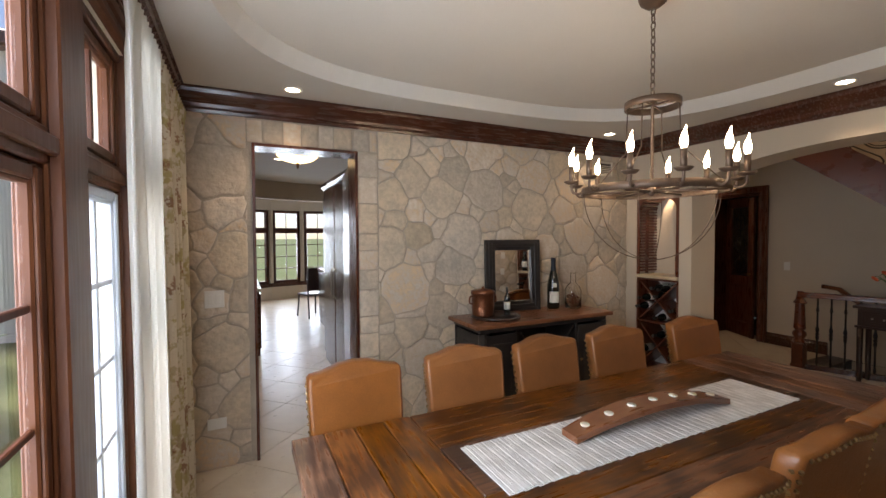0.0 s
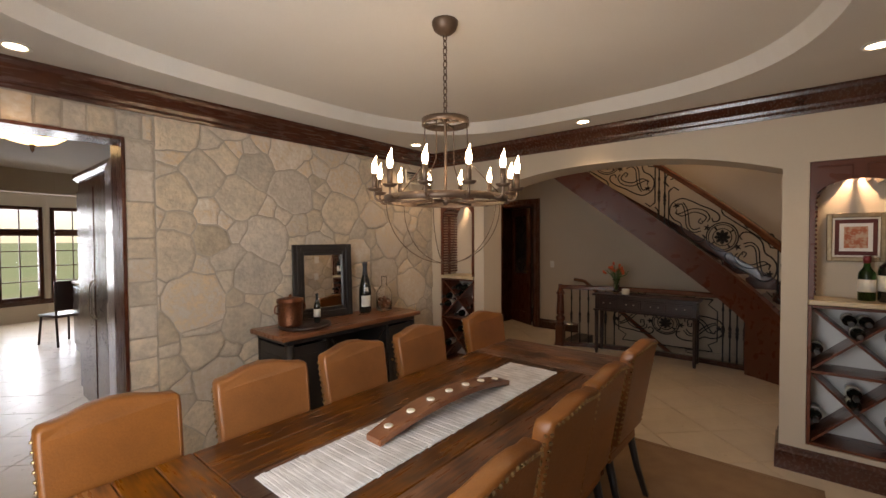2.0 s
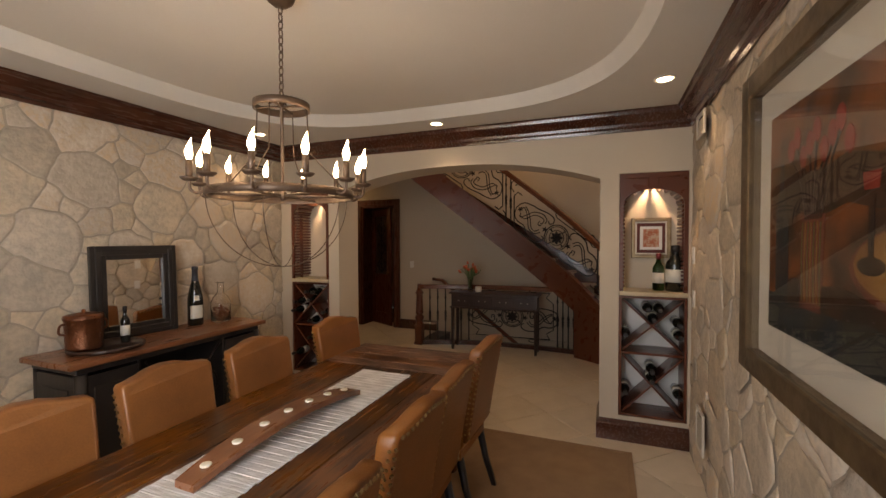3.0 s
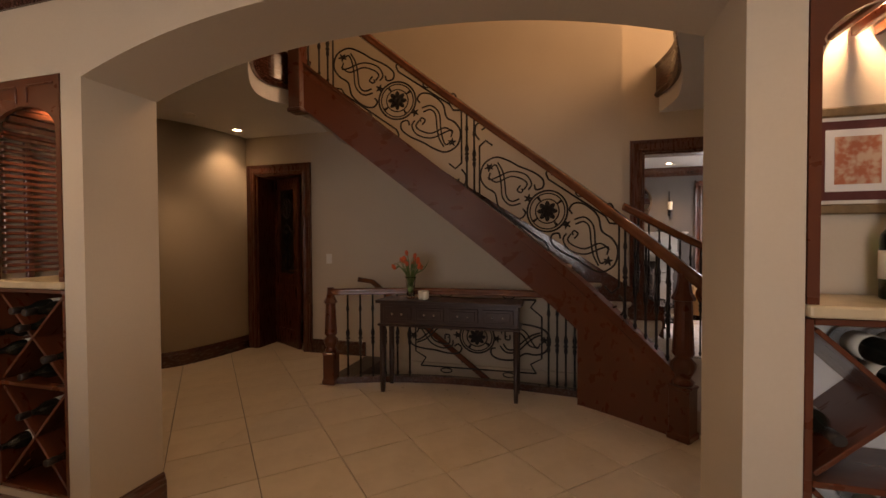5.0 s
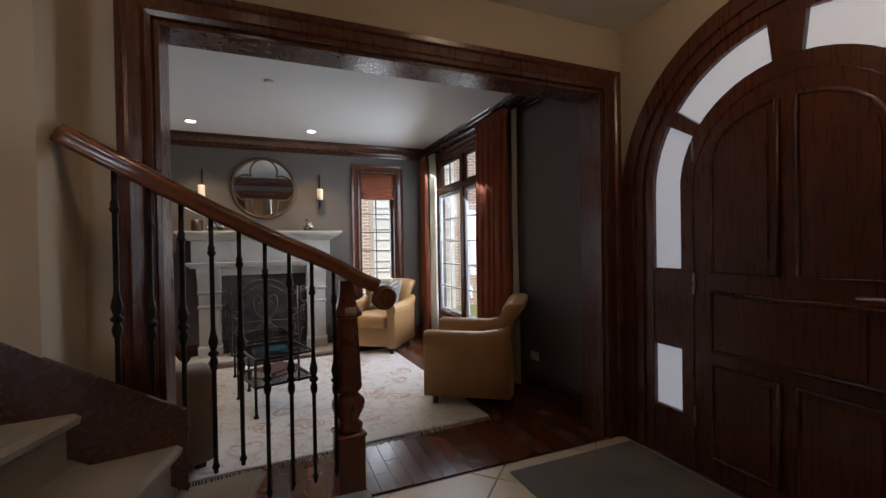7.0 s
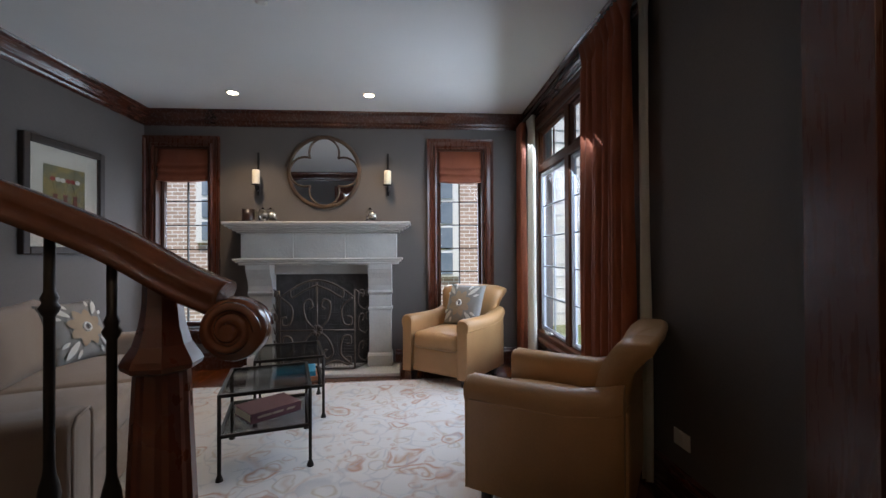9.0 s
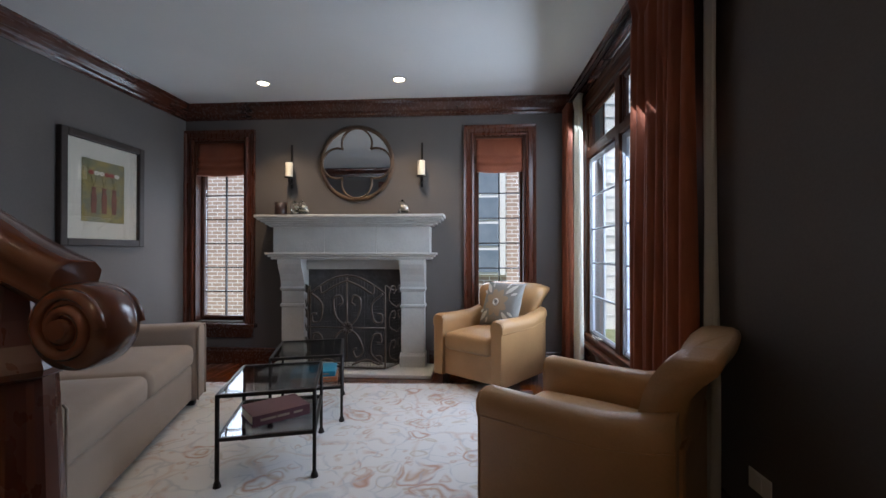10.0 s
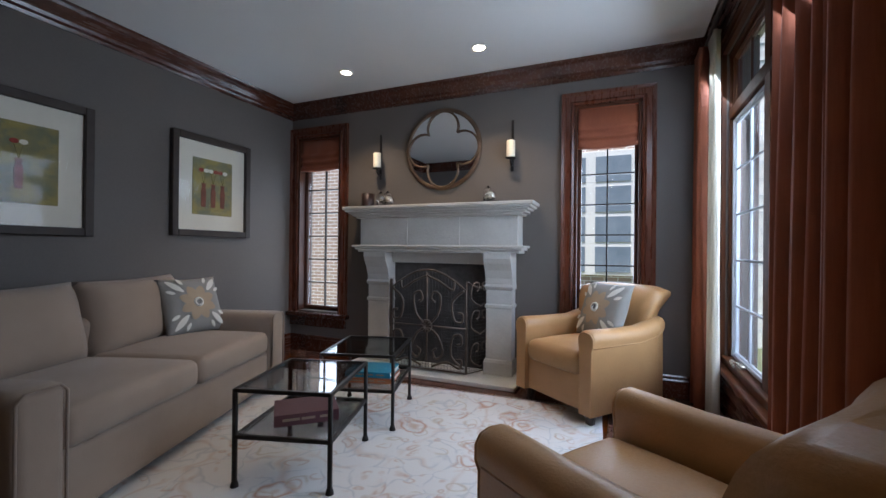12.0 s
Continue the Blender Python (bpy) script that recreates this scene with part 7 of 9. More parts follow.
for k in range(4):
    a0 = k * math.pi / 2 + math.pi / 4 * 0
    c = (0.20 * math.cos(a0), 0.20 * math.sin(a0))
    pts = [(c[0] + 0.155 * math.cos(a0 + t), c[1] + 0.155 * math.sin(a0 + t), 0.018) for t in [-1.95 + 3.9 * i / 20 for i in range(21)]]
    part("quatrefoil", tube(pts, 0.010, 6), "bronze", round_mirror, "", face)


def sconce(y):
    ob = thing("candle_sconce", "black iron wall sconce with a white pillar candle", "wall sconce", (X_FIRE - 0.001, y, 1.795), 90, "sconces beside the mirror")
    part("bar", box(0.022, 0.008, 0.45, (0, 0.008, 0), 0.002), "iron", ob)
    part("arm", tube([(0, 0.01, 0.05), (0, 0.05, 0.045), (0, 0.075, 0.07), (0, 0.075, 0.10)], 0.008, 6), "iron", ob)
    part("dish", lathe([(0.01, 0.095), (0.045, 0.10), (0.048, 0.108), (0.03, 0.105)], 20, (0, 0.075, 0)), "iron", ob)
    part("candle", lathe([(0.036, 0.105), (0.037, 0.11), (0.037, 0.25), (0.033, 0.255), (0.01, 0.25)], 20, (0, 0.075, 0)), "candle", ob, "white pillar candle")
    return ob


sconce(0.395), sconce(-0.947)
M["silver_ball"] = material("mercury_glass", (0.62, 0.60, 0.55), (0.45, 0.43, 0.39), 0.22, metal=0.8, grain=(40, 40, 40), spots=20, bump=0.1)


def candle_cup(y, h=0.13):
    ob = thing("candle_cup", "dark woven candle cup on the mantel", "candle holder", (10.82, y, 1.506))
    part("cup", lathe([(0.058, 0), (0.06, 0.004), (0.06, h), (0.054, h), (0.054, 0.02)], 20), "dark_wood", ob)
    return ob


def ornament(y, n, label):
    ob = thing("glass_ornament", label, "ornament", (10.82, y, 1.506))
    part("base", box(0.16, 0.20, 0.012, (0, 0, 0), 0.003), "black_wood", ob)
    for i in range(n):
        u = (i - (n - 1) / 2) * 0.075
        r = 0.048 if i == 0 else 0.036
        part("globe", lathe([(r * math.sin(math.pi * k / 12), 0.012 + r - r * math.cos(math.pi * k / 12) + 0.02 * (i % 2)) for k in range(13)], 18, (0, u, 0)), "silver_ball", ob, "mercury glass ball")
        part("dome", lathe([(0.04, 0.012), (0.04, 0.10), (0.03, 0.125), (0.012, 0.135), (0.006, 0.15)], 16, (0.02, u + 0.03, 0)), "clear_glass", ob, "small clear glass dome")
    return ob


candle_cup(0.435)
ornament(0.235, 2, "mercury glass balls and a glass dome on the mantel")
ornament(-0.80, 1, "silver ball under a small glass dome on the mantel")

# ---- pictures ----
picture("poppy_painting", "poppies in three vases, dark frame and cream mount", pose(10.0, Y_LIVING - 0.002, 1.63), 0.77, 0.87, "frame_dark", 0.055, 0.135, poppies(3), 0.045)
picture("poppy_painting", "poppies in one vase, dark frame and cream mount", pose(8.69, Y_LIVING - 0.002, 1.60), 0.77, 0.87, "frame_dark", 0.055, 0.135, poppies(1), 0.045)

# ---- rug ----
def rug_material():
    """Ivory wool with faded terracotta and sage vines and a border."""
    m = bpy.data.materials.new("ivory_rug")
    m.use_nodes = True
    nodes, links = m.node_tree.nodes, m.node_tree.links
    b = nodes["Principled BSDF"]
    b.inputs["Roughness"].default_value = 0.95
    coords = nodes.new("ShaderNodeTexCoord")
    warp = nodes.new("ShaderNodeTexNoise")
    warp.inputs["Scale"].default_value = 3.2
    links.new(coords.outputs["Object"], warp.inputs["Vector"])
    shift = nodes.new("ShaderNodeVectorMath")
    shift.operation = "MULTIPLY_ADD"
    links.new(warp.outputs["Color"], shift.inputs[0])
    shift.inputs[1].default_value = (0.35, 0.35, 0)
    links.new(coords.outputs["Object"], shift.inputs[2])
    last = None
    colour = (0.64, 0.63, 0.62, 1)
    for scale, lo, hi, tint, amount, feature in ((2.3, 0.045, 0.0, (0.50, 0.34, 0.26, 1), 0.45, "DISTANCE_TO_EDGE"), (3.4, 0.30, 0.05, (0.44, 0.24, 0.16, 1), 0.9, "RING"), (3.4, 0.15, 0.06, (0.46, 0.30, 0.20, 1), 0.9, "RING"),
                                                 (6.1, 0.05, 0.0, (0.40, 0.42, 0.46, 1), 0.6, "DISTANCE_TO_EDGE"), (5.2, 0.24, 0.05, (0.50, 0.44, 0.36, 1), 0.9, "RING"), (9.0, 0.25, 0.08, (0.48, 0.33, 0.25, 1), 0.7, "RING")):
        cells = nodes.new("ShaderNodeTexVoronoi")
        cells.feature = "F1" if feature == "RING" else feature
        cells.inputs["Scale"].default_value = scale
        links.new(shift.outputs[0], cells.inputs["Vector"])
        edge = nodes.new("ShaderNodeMapRange")
        edge.inputs[1].default_value, edge.inputs[2].default_value = 0.0, hi if feature == "RING" else lo
        edge.inputs[3].default_value, edge.inputs[4].default_value = amount, 0.0
        if feature == "RING":
            less, size = nodes.new("ShaderNodeMath"), nodes.new("ShaderNodeMath")
            less.operation, less.inputs[1].default_value = "SUBTRACT", lo
            size.operation = "ABSOLUTE"
            links.new(cells.outputs["Distance"], less.inputs[0])
            links.new(less.outputs[0], size.inputs[0])
            links.new(size.outputs[0], edge.inputs[0])
        else:
            links.new(cells.outputs["Distance"], edge.inputs[0])
        worn = nodes.new("ShaderNodeTexNoise")
        worn.inputs["Scale"].default_value = scale * 1.7
        worn.inputs["Detail"].default_value = 4
        links.new(coords.outputs["Object"], worn.inputs["Vector"])
        patch = nodes.new("ShaderNodeMapRange")
        patch.inputs[1].default_value, patch.inputs[2].default_value = 0.38, 0.52
        links.new(worn.outputs[0], patch.inputs[0])
        both = nodes.new("ShaderNodeMath")
        both.operation = "MULTIPLY"
        links.new(edge.outputs[0], both.inputs[0])
        links.new(patch.outputs[0], both.inputs[1])
        mixer = nodes.new("ShaderNodeMix")
        mixer.data_type = "RGBA"
        mixer.inputs[7].default_value = tint
        if last is None:
            mixer.inputs[6].default_value = colour
        else:
            links.new(last, mixer.inputs[6])
        links.new(both.outputs[0], mixer.inputs[0])
        last = mixer.outputs[2]
    links.new(last, b.inputs["Base Color"])
    pile, relief = nodes.new("ShaderNodeTexNoise"), nodes.new("ShaderNodeBump")
    pile.inputs["Scale"].default_value = 260
    relief.inputs["Strength"].default_value, relief.inputs["Distance"].default_value = 0.5, 0.004
    links.new(coords.outputs["Object"], pile.inputs["Vector"])
    links.new(pile.outputs[0], relief.inputs["Height"])
    links.new(relief.outputs[0], b.inputs["Normal"])
    return m


M["rug"] = rug_material()
rug = thing("area_rug", "large ivory wool rug with faded terracotta vines", "rug", (9.19, -0.38, 0.0), 3)
part("wool", box(2.36, 2.80, 0.012, (0, 0, 0.001), 0.005, 2), "rug", rug)
fringe = bmesh.new()
rng = random.Random(8)
for i in range(180):
    y = -1.39 + 2.78 * i / 179
    for s in (-1, 1):
        tube([(s * 1.178, y, 0.006), (s * (1.20 + rng.uniform(0, 0.01)), y + rng.uniform(-0.006, 0.006), 0.005), (s * (1.225 + rng.uniform(0, 0.012)), y + rng.uniform(-0.01, 0.01), 0.003)], 0.003, 3, fringe)
tagged(part("fringe", fringe, "runner", rug, "ivory knotted fringe"), kind="stuff")


# ---- soft furniture helpers ----
def pillow_shape(w, h, d, puff=2.2, n=14):
    """A stuffed cushion, standing in x and z, thickest in the middle."""
    bm, grid = bmesh.new(), {}
    for side_k in (-1, 1):
        for i in range(n + 1):
            for j in range(n + 1):
                u, v = i / n * 2 - 1, j / n * 2 - 1
                t = ((1 - abs(u) ** puff) * (1 - abs(v) ** puff)) ** 0.5
                pinch = 1 - 0.06 * (1 - abs(u) ** 2) * abs(v) ** 4, 1 - 0.06 * (1 - abs(v) ** 2) * abs(u) ** 4
                key = (i, j) if t < 1e-6 else (i, j, side_k)
                if key not in grid:
                    grid[key] = bm.verts.new((u * w / 2 * pinch[1], side_k * d / 2 * t, (v * pinch[0] + 1) * h / 2))
        for i in range(n):
            for j in range(n):
                def g(a, b):
                    return grid[(a, b)] if (a, b) in grid else grid[(a, b, side_k)]
                f = bm.faces.new((g(i, j), g(i + 1, j), g(i + 1, j + 1), g(i, j + 1)))
                f.smooth = True
    bmesh.ops.recalc_face_normals(bm, faces=bm.faces[:])
    return bm


def soft_box(sx, sy, sz, at, r=0.05, crown_by=0.0):
    """A padded block with round edges and a slightly domed top."""
    bm = box(sx, sy, sz, (0, 0, 0), r, 4)
    bmesh.ops.subdivide_edges(bm, edges=[e for e in bm.edges if e.calc_length() > 0.2], cuts=4, use_grid_fill=True)
    for v in bm.verts:
        if v.co.z > sz * 0.5:
            v.co.z += crown_by * max(0, 1 - (2 * v.co.x / sx) ** 2) * max(0, 1 - (2 * v.co.y / sy) ** 2)
        v.co += Vector(at)
    for f in bm.faces:
        f.smooth = True
    return bm


def flower_cushion(name, m):
    """A grey linen cushion with a tan and white flower on the front."""
    ob = thing(name, "grey linen cushion with a tan and white flower", "cushion", group="flower cushions")
    ob.matrix_world = m
    part("cover", pillow_shape(0.44, 0.42, 0.15), "cushion", ob)

    def skin(x, z, lift=0.003):
        u, v = x / 0.22, (z - 0.21) / 0.21
        t = (max(0, 1 - abs(u) ** 2.2) * max(0, 1 - abs(v) ** 2.2)) ** 0.5
        return (x, -0.075 * t - lift, z)

    def petal(a, r0, r1, w, mat, lift, label=""):
        bm = bmesh.new()
        c, s = math.cos(a), math.sin(a)
        left, right = [], []
        for i in range(9):
            t = i / 8
            r, half = r0 + (r1 - r0) * t, w * math.sin(math.pi * (0.06 + 0.9 * t)) ** 0.8
            left.append(bm.verts.new(skin(r * c - half * s, 0.21 + r * s + half * c, lift)))
            right.append(bm.verts.new(skin(r * c + half * s, 0.21 + r * s - half * c, lift)))
        for i in range(8):
            bm.faces.new((left[i], left[i + 1], right[i + 1], right[i]))
        part("petal", bm, mat, ob, label)
    for k in range(8):
        petal(k * math.pi / 4 + 0.39, 0.03, 0.13, 0.034, "cushion_tan", 0.012)
    for k in range(4):
        petal(k * math.pi / 2 + 0.785, 0.12, 0.25, 0.02, "cushion_white", 0.013)
        petal(k * math.pi / 2 + 0.50, 0.16, 0.215, 0.012, "cushion_white", 0.013)
        petal(k * math.pi / 2 + 1.07, 0.16, 0.215, 0.012, "cushion_white", 0.013)
    ring = bmesh.new()
    tube([skin(0.026 * math.cos(a), 0.21 + 0.026 * math.sin(a), 0.014) for a in [i * math.pi / 8 for i in range(16)]], 0.009, 6, ring, True)
    part("eye", ring, "cushion_white", ob)
    return ob


# ---- sofa ----
sofa = thing("sofa", "beige twill two-seat sofa with square arms", "sofa", (8.848, 0.718, 0), 19)
part("base", soft_box(1.93, 0.86, 0.27, (0, 0.02, 0.06), 0.03), "sofa", sofa)
for s in (-1, 1):
    arm_ob = part("arm", soft_box(0.19, 0.90, 0.56, (s * 0.88, -0.005, 0.055), 0.045), "sofa", sofa)
    pipe = bmesh.new()
    tube([(s * 0.88 - 0.088, -0.452, 0.07), (s * 0.88 - 0.088, -0.452, 0.575), (s * 0.88 - 0.06, -0.452, 0.604), (s * 0.88 + 0.06, -0.452, 0.604), (s * 0.88 + 0.088, -0.452, 0.575), (s * 0.88 + 0.088, -0.452, 0.07)], 0.006, 6, pipe)
    part("piping", pipe, "sofa", arm_ob)
    part("seat_cushion", soft_box(0.775, 0.70, 0.16, (s * 0.39, -0.085, 0.325), 0.05, 0.025), "sofa", sofa)
    cushion_b = pillow_shape(0.80, 0.47, 0.25, 4.0)
    part("back_cushion", cushion_b, "sofa", sofa, "", pose(s * 0.395, 0.24, 0.44, -14))
    for sy in (-1, 1):
        part("foot", box(0.06, 0.06, 0.06, (s * 0.88, sy * 0.38, 0), 0.006), "black_wood", sofa)
part("backrest", soft_box(1.60, 0.20, 0.62, (0, 0.36, 0.07), 0.05), "sofa", sofa)
sofa_m = Matrix.Translation((8.848, 0.718, 0)) @ pose(0, 0, 0, 0, 0, 19)
flower_cushion("throw_cushion", sofa_m @ pose(0.635, 0.02, 0.485, -22, 0, -22))


# ---- leather armchairs ----
def armchair(at, turn):
    ob = thing("leather_armchair", "tan leather club armchair with rolled arms and dark feet", "armchair", at, turn, "leather armchairs")
    part("base", soft_box(0.70, 0.64, 0.24, (0, 0.0, 0.09), 0.02), "leather_old", ob)
    part("seat_cushion", soft_box(0.49, 0.60, 0.15, (0, -0.06, 0.31), 0.05, 0.03), "leather_old", ob)
    for s in (-1, 1):
        bm, rings = bmesh.new(), []
        prof = [(-0.050, 0.09), (0.050, 0.09), (0.050, 0.50), (0.064, 0.535), (0.064, 0.572), (0.046, 0.598), (0.015, 0.608), (-0.015, 0.608), (-0.042, 0.598), (-0.056, 0.572), (-0.056, 0.535), (-0.050, 0.50)]
        for y, lift, grow in ((-0.352, -0.02, 0.86), (-0.345, -0.006, 0.95), (-0.33, 0.004, 1.0), (-0.1, -0.002, 1.0), (0.12, 0.0, 1.0), (0.27, 0.03, 1.0), (0.34, 0.05, 0.95)):
            rings.append([bm.verts.new((s * 0.305 + s * x * grow, y, z + (lift if z > 0.3 else 0))) for x, z in prof])
        for r, t in zip(rings, rings[1:]):
            for j in range(len(prof)):
                f = bm.faces.new((r[j], r[(j + 1) % len(prof)], t[(j + 1) % len(prof)], t[j]))
                f.smooth = True
        bm.faces.new(rings[0]), bm.faces.new(rings[-1][::-1])
        bmesh.ops.recalc_face_normals(bm, faces=bm.faces[:])
        arm_ob = part("arm", bm, "leather_old", ob)
        pipe = tube([(s * 0.305 + s * x * 0.92, -0.350, z - (0.01 if z > 0.3 else 0)) for x, z in prof], 0.005, 6, closed=True)
        part("piping", pipe, "leather_old", arm_ob)
        part("piping", tube([(s * 0.357, -0.335, 0.505), (s * 0.357, 0.10, 0.505), (s * 0.356, 0.27, 0.53), (s * 0.352, 0.335, 0.55)], 0.004, 6), "leather_old", arm_ob)
        for sy in (-1, 1):
            part("foot", tube([(s * 0.28, sy * 0.27, 0.10), (s * 0.28, sy * 0.275, 0.0)], 0.036, 4, taper=(1, 0.75)), "black_wood", ob, "dark tapered foot")
    bm, rings = bmesh.new(), []
    for z, y0, y1, w in ((0.30, 0.20, 0.335, 0.25), (0.45, 0.225, 0.35, 0.262), (0.60, 0.25, 0.37, 0.285), (0.72, 0.275, 0.395, 0.308), (0.775, 0.30, 0.435, 0.326), (0.815, 0.325, 0.474, 0.336), (0.845, 0.36, 0.482, 0.334), (0.856, 0.395, 0.460, 0.322)):
        ring = []
        for i in range(9):
            u = i / 8 * 2 - 1
            ring.append(bm.verts.new((u * w, y0 - 0.035 * u * u * (1 if z > 0.5 else 0.5), z - 0.022 * abs(u) ** 6 * (z > 0.7))))
        for i in range(9):
            u = 1 - i / 8 * 2
            ring.append(bm.verts.new((u * w, y1 - 0.03 * u * u, z - 0.022 * abs(u) ** 6 * (z > 0.7))))
        rings.append(ring)
    for r, t in zip(rings, rings[1:]):
        for j in range(18):
            f = bm.faces.new((r[j], r[(j + 1) % 18], t[(j + 1) % 18], t[j]))
            f.smooth = True
    bm.faces.new(rings[0]), bm.faces.new(rings[-1][::-1])
    bmesh.ops.recalc_face_normals(bm, faces=bm.faces[:])
    part("backrest", bm, "leather_old", ob, "curved leather back with a rolled top")
    part("back_shell", box(0.60, 0.06, 0.46, (0, 0.325, 0.09), 0.02, 2), "leather_old", ob)
    return ob


armchair((10.545, -1.61, 0), 231.5)
armchair((8.575, -1.955, 0), 146)
flower_cushion("throw_cushion", Matrix.Translation((10.545, -1.61, 0)) @ pose(0, 0, 0, 0, 0, 231.5) @ pose(0.02, 0.06, 0.475, -20, 0, -8))


# ---- nesting coffee tables ----
def coffee_table(at, turn):
    ob = thing("coffee_table", "square black iron table with a clear glass top", "coffee table", at, turn, "glass coffee tables")
    a, b, h = 0.265, 0.225, 0.446
    for sx in (-1, 1):
        for sy in (-1, 1):
            part("leg", tube([(sx * a, sy * b, h), (sx * a, sy * b, 0.03), (sx * (a + 0.004), sy * (b + 0.004), 0.0)], 0.0125, 4), "iron", ob)
            part("foot", lathe([(0.02, 0), (0.018, 0.012), (0.012, 0.03)], 8, (sx * a, sy * b, 0)), "iron", ob)
    for z in (h - 0.016, 0.22):
        for s in (-1, 1):
            part("rail", box(2 * a, 0.018, 0.018, (0, s * b, z), 0.002), "iron", ob)
            part("rail", box(0.018, 2 * b, 0.018, (s * a, 0, z), 0.002), "iron", ob)
    part("glass_top", box(2 * a - 0.02, 2 * b - 0.02, 0.006, (0, 0, h - 0.008), 0.001), "table_glass", ob, "clear glass top")
    part("glass_shelf", box(2 * a - 0.02, 2 * b - 0.02, 0.005, (0, 0, 0.234), 0.001), "table_glass", ob, "clear glass shelf")
    return ob


coffee_table((9.076, -0.357, 0.012), 16.5)
coffee_table((9.765, -0.28, 0.012), 16.5)
M["book_plum"] = material("plum_cloth", (0.10, 0.035, 0.045), (0.08, 0.028, 0.036), 0.7, grain=(200, 200, 200), bump=0.1)
M["book_blue"] = material("blue_jacket", (0.03, 0.24, 0.36), (0.02, 0.18, 0.30), 0.4, grain=(60, 60, 60), spots=10, bump=0.02)
M["book_rust"] = material("rust_jacket", (0.40, 0.13, 0.05), (0.30, 0.10, 0.04), 0.4, grain=(60, 60, 60), spots=10, bump=0.02)


def book(at, turn, w, d, h, mat, label):
    ob = thing("book", label, "book", at, turn)
    part("pages", box(w - 0.012, d - 0.012, h - 0.008, (0.002, 0, 0.004), 0.001), "paper", ob)
    for z in (0, h - 0.004):
        part("cover", box(w, d, 0.004, (0, 0, z), 0.001), mat, ob)
    part("spine", box(0.005, d, h, (-w / 2, 0, 0), 0.001), mat, ob)
    for k in range(3):
        part("lettering", box(0.002, d * (0.16 + 0.05 * k), h * 0.22, (-w / 2 - 0.003, -d * 0.28 + d * 0.26 * k, h * 0.42), 0), "sofa", ob, "pale spine lettering")
    return ob


book((9.06, -0.36, 0.252), 44, 0.22, 0.30, 0.055, "book_plum", "thick plum cloth-bound book under the glass top")
book((9.74, -0.33, 0.252), 16, 0.24, 0.31, 0.03, "book_rust", "rust-coloured book lying under a blue one")
book((9.75, -0.32, 0.283), 14, 0.23, 0.30, 0.035, "book_blue", "bright blue book lying on another")

for x, y in ((10.43, 0.42), (10.43, -0.81)):
    downlight(x, y, H_LIVING - 0.002, 29, "living room recessed lights", 105)
plate_ob = thing("smoke_detector", "small white ceiling detector", "smoke detector", (8.99, -0.35, H_LIVING - 0.02))
part("body", lathe([(0.02, 0.0), (0.035, 0.006), (0.038, 0.019)], 16), "white", plate_ob)

# ---- windows ----
def muntin_window(name, label, m, w, h, cols, rows, wood, depth=0.07, stile=0.055, bar=0.02, dark_bars=None, deep=0.03):
    """A glazed sash in x and z, room side towards -y."""
    ob = thing(name, label, "window", kind="structure")
    ob.matrix_world = m
    fr = bmesh.new()
    for lo, hi, z0, z1 in ((0, stile, 0, h), (w - stile, w, 0, h), (stile, w - stile, 0, stile), (stile, w - stile, h - stile, h)):
        box(hi - lo, depth, z1 - z0, ((lo + hi) / 2, 0, z0), 0.006, bm=fr)
        box(max(hi - lo - 0.02, 0.01), depth + 0.02, max(z1 - z0 - 0.02, 0.01), ((lo + hi) / 2, 0, z0 + 0.01), 0.004, bm=fr)
    part("window_frame", fr, wood, ob)
    iw, ih = w - 2 * stile, h - 2 * stile
    for i in range(1, cols):
        part("muntin", box(bar, deep, ih, (stile + iw * i / cols, 0, stile), 0.003), dark_bars or wood, ob)
    for j in range(1, rows):
        part("muntin", box(iw, deep - 0.002, bar, (stile + iw / 2, 0, stile + ih * j / rows - bar / 2), 0.003), dark_bars or wood, ob)
    for i in range(cols):
        for j in range(rows):
            p = part("pane", box(iw / cols - 0.004, 0.004, ih / rows - 0.004, (stile + iw * (i + 0.5) / cols, 0.004, stile + ih * j / rows + 0.002), 0), "pane", ob)
            p.visible_shadow = False
    return ob


def at_x(x, y, z, turn):
    return pose(x, y, z, 0, 0, turn)


# dining: three sashes with transoms; the room lies towards +x
xw = X_WIN - 0.05
bays = [(0.06, 0.80), (0.88, 1.86), (2.10, 2.58)]
for (a, b), cols in zip(bays, (2, 3, 2)):
    muntin_window("window_dining", "tall casement window with small panes in a warm-stained frame", at_x(xw, a, 0.47, 90), b - a, 1.33, cols, 4, "sash_screen" if a > 2 else "window_wood", 0.03, dark_bars="sash_screen" if a > 2 else "window_wood_dark", deep=0.016)
    muntin_window("window_dining_transom", "warm-stained transom window with small panes", at_x(xw, a, 1.90, 90), b - a, 0.43, cols, 1, "window_wood", 0.03, dark_bars="window_wood_dark", deep=0.016)
posts = structure("window_dining_posts", None, None, "warm-stained mullions and transom bar of the dining window", "window frame")
for y0, y1 in ((0.02, 0.06), (0.80, 0.88), (1.86, 2.10), (2.58, 2.62)):
    for x0, x1, dz in ((X_WIN - 0.08, X_WIN - 0.02, 0), (X_WIN - 0.08, X_WIN + 0.008, 0.02)):
        part("mullion", box(x1 - x0, max(y1 - y0 - 2 * dz, 0.02), 1.94, ((x0 + x1) / 2, (y0 + y1) / 2, 0.42), 0.006), "window_wood", posts)
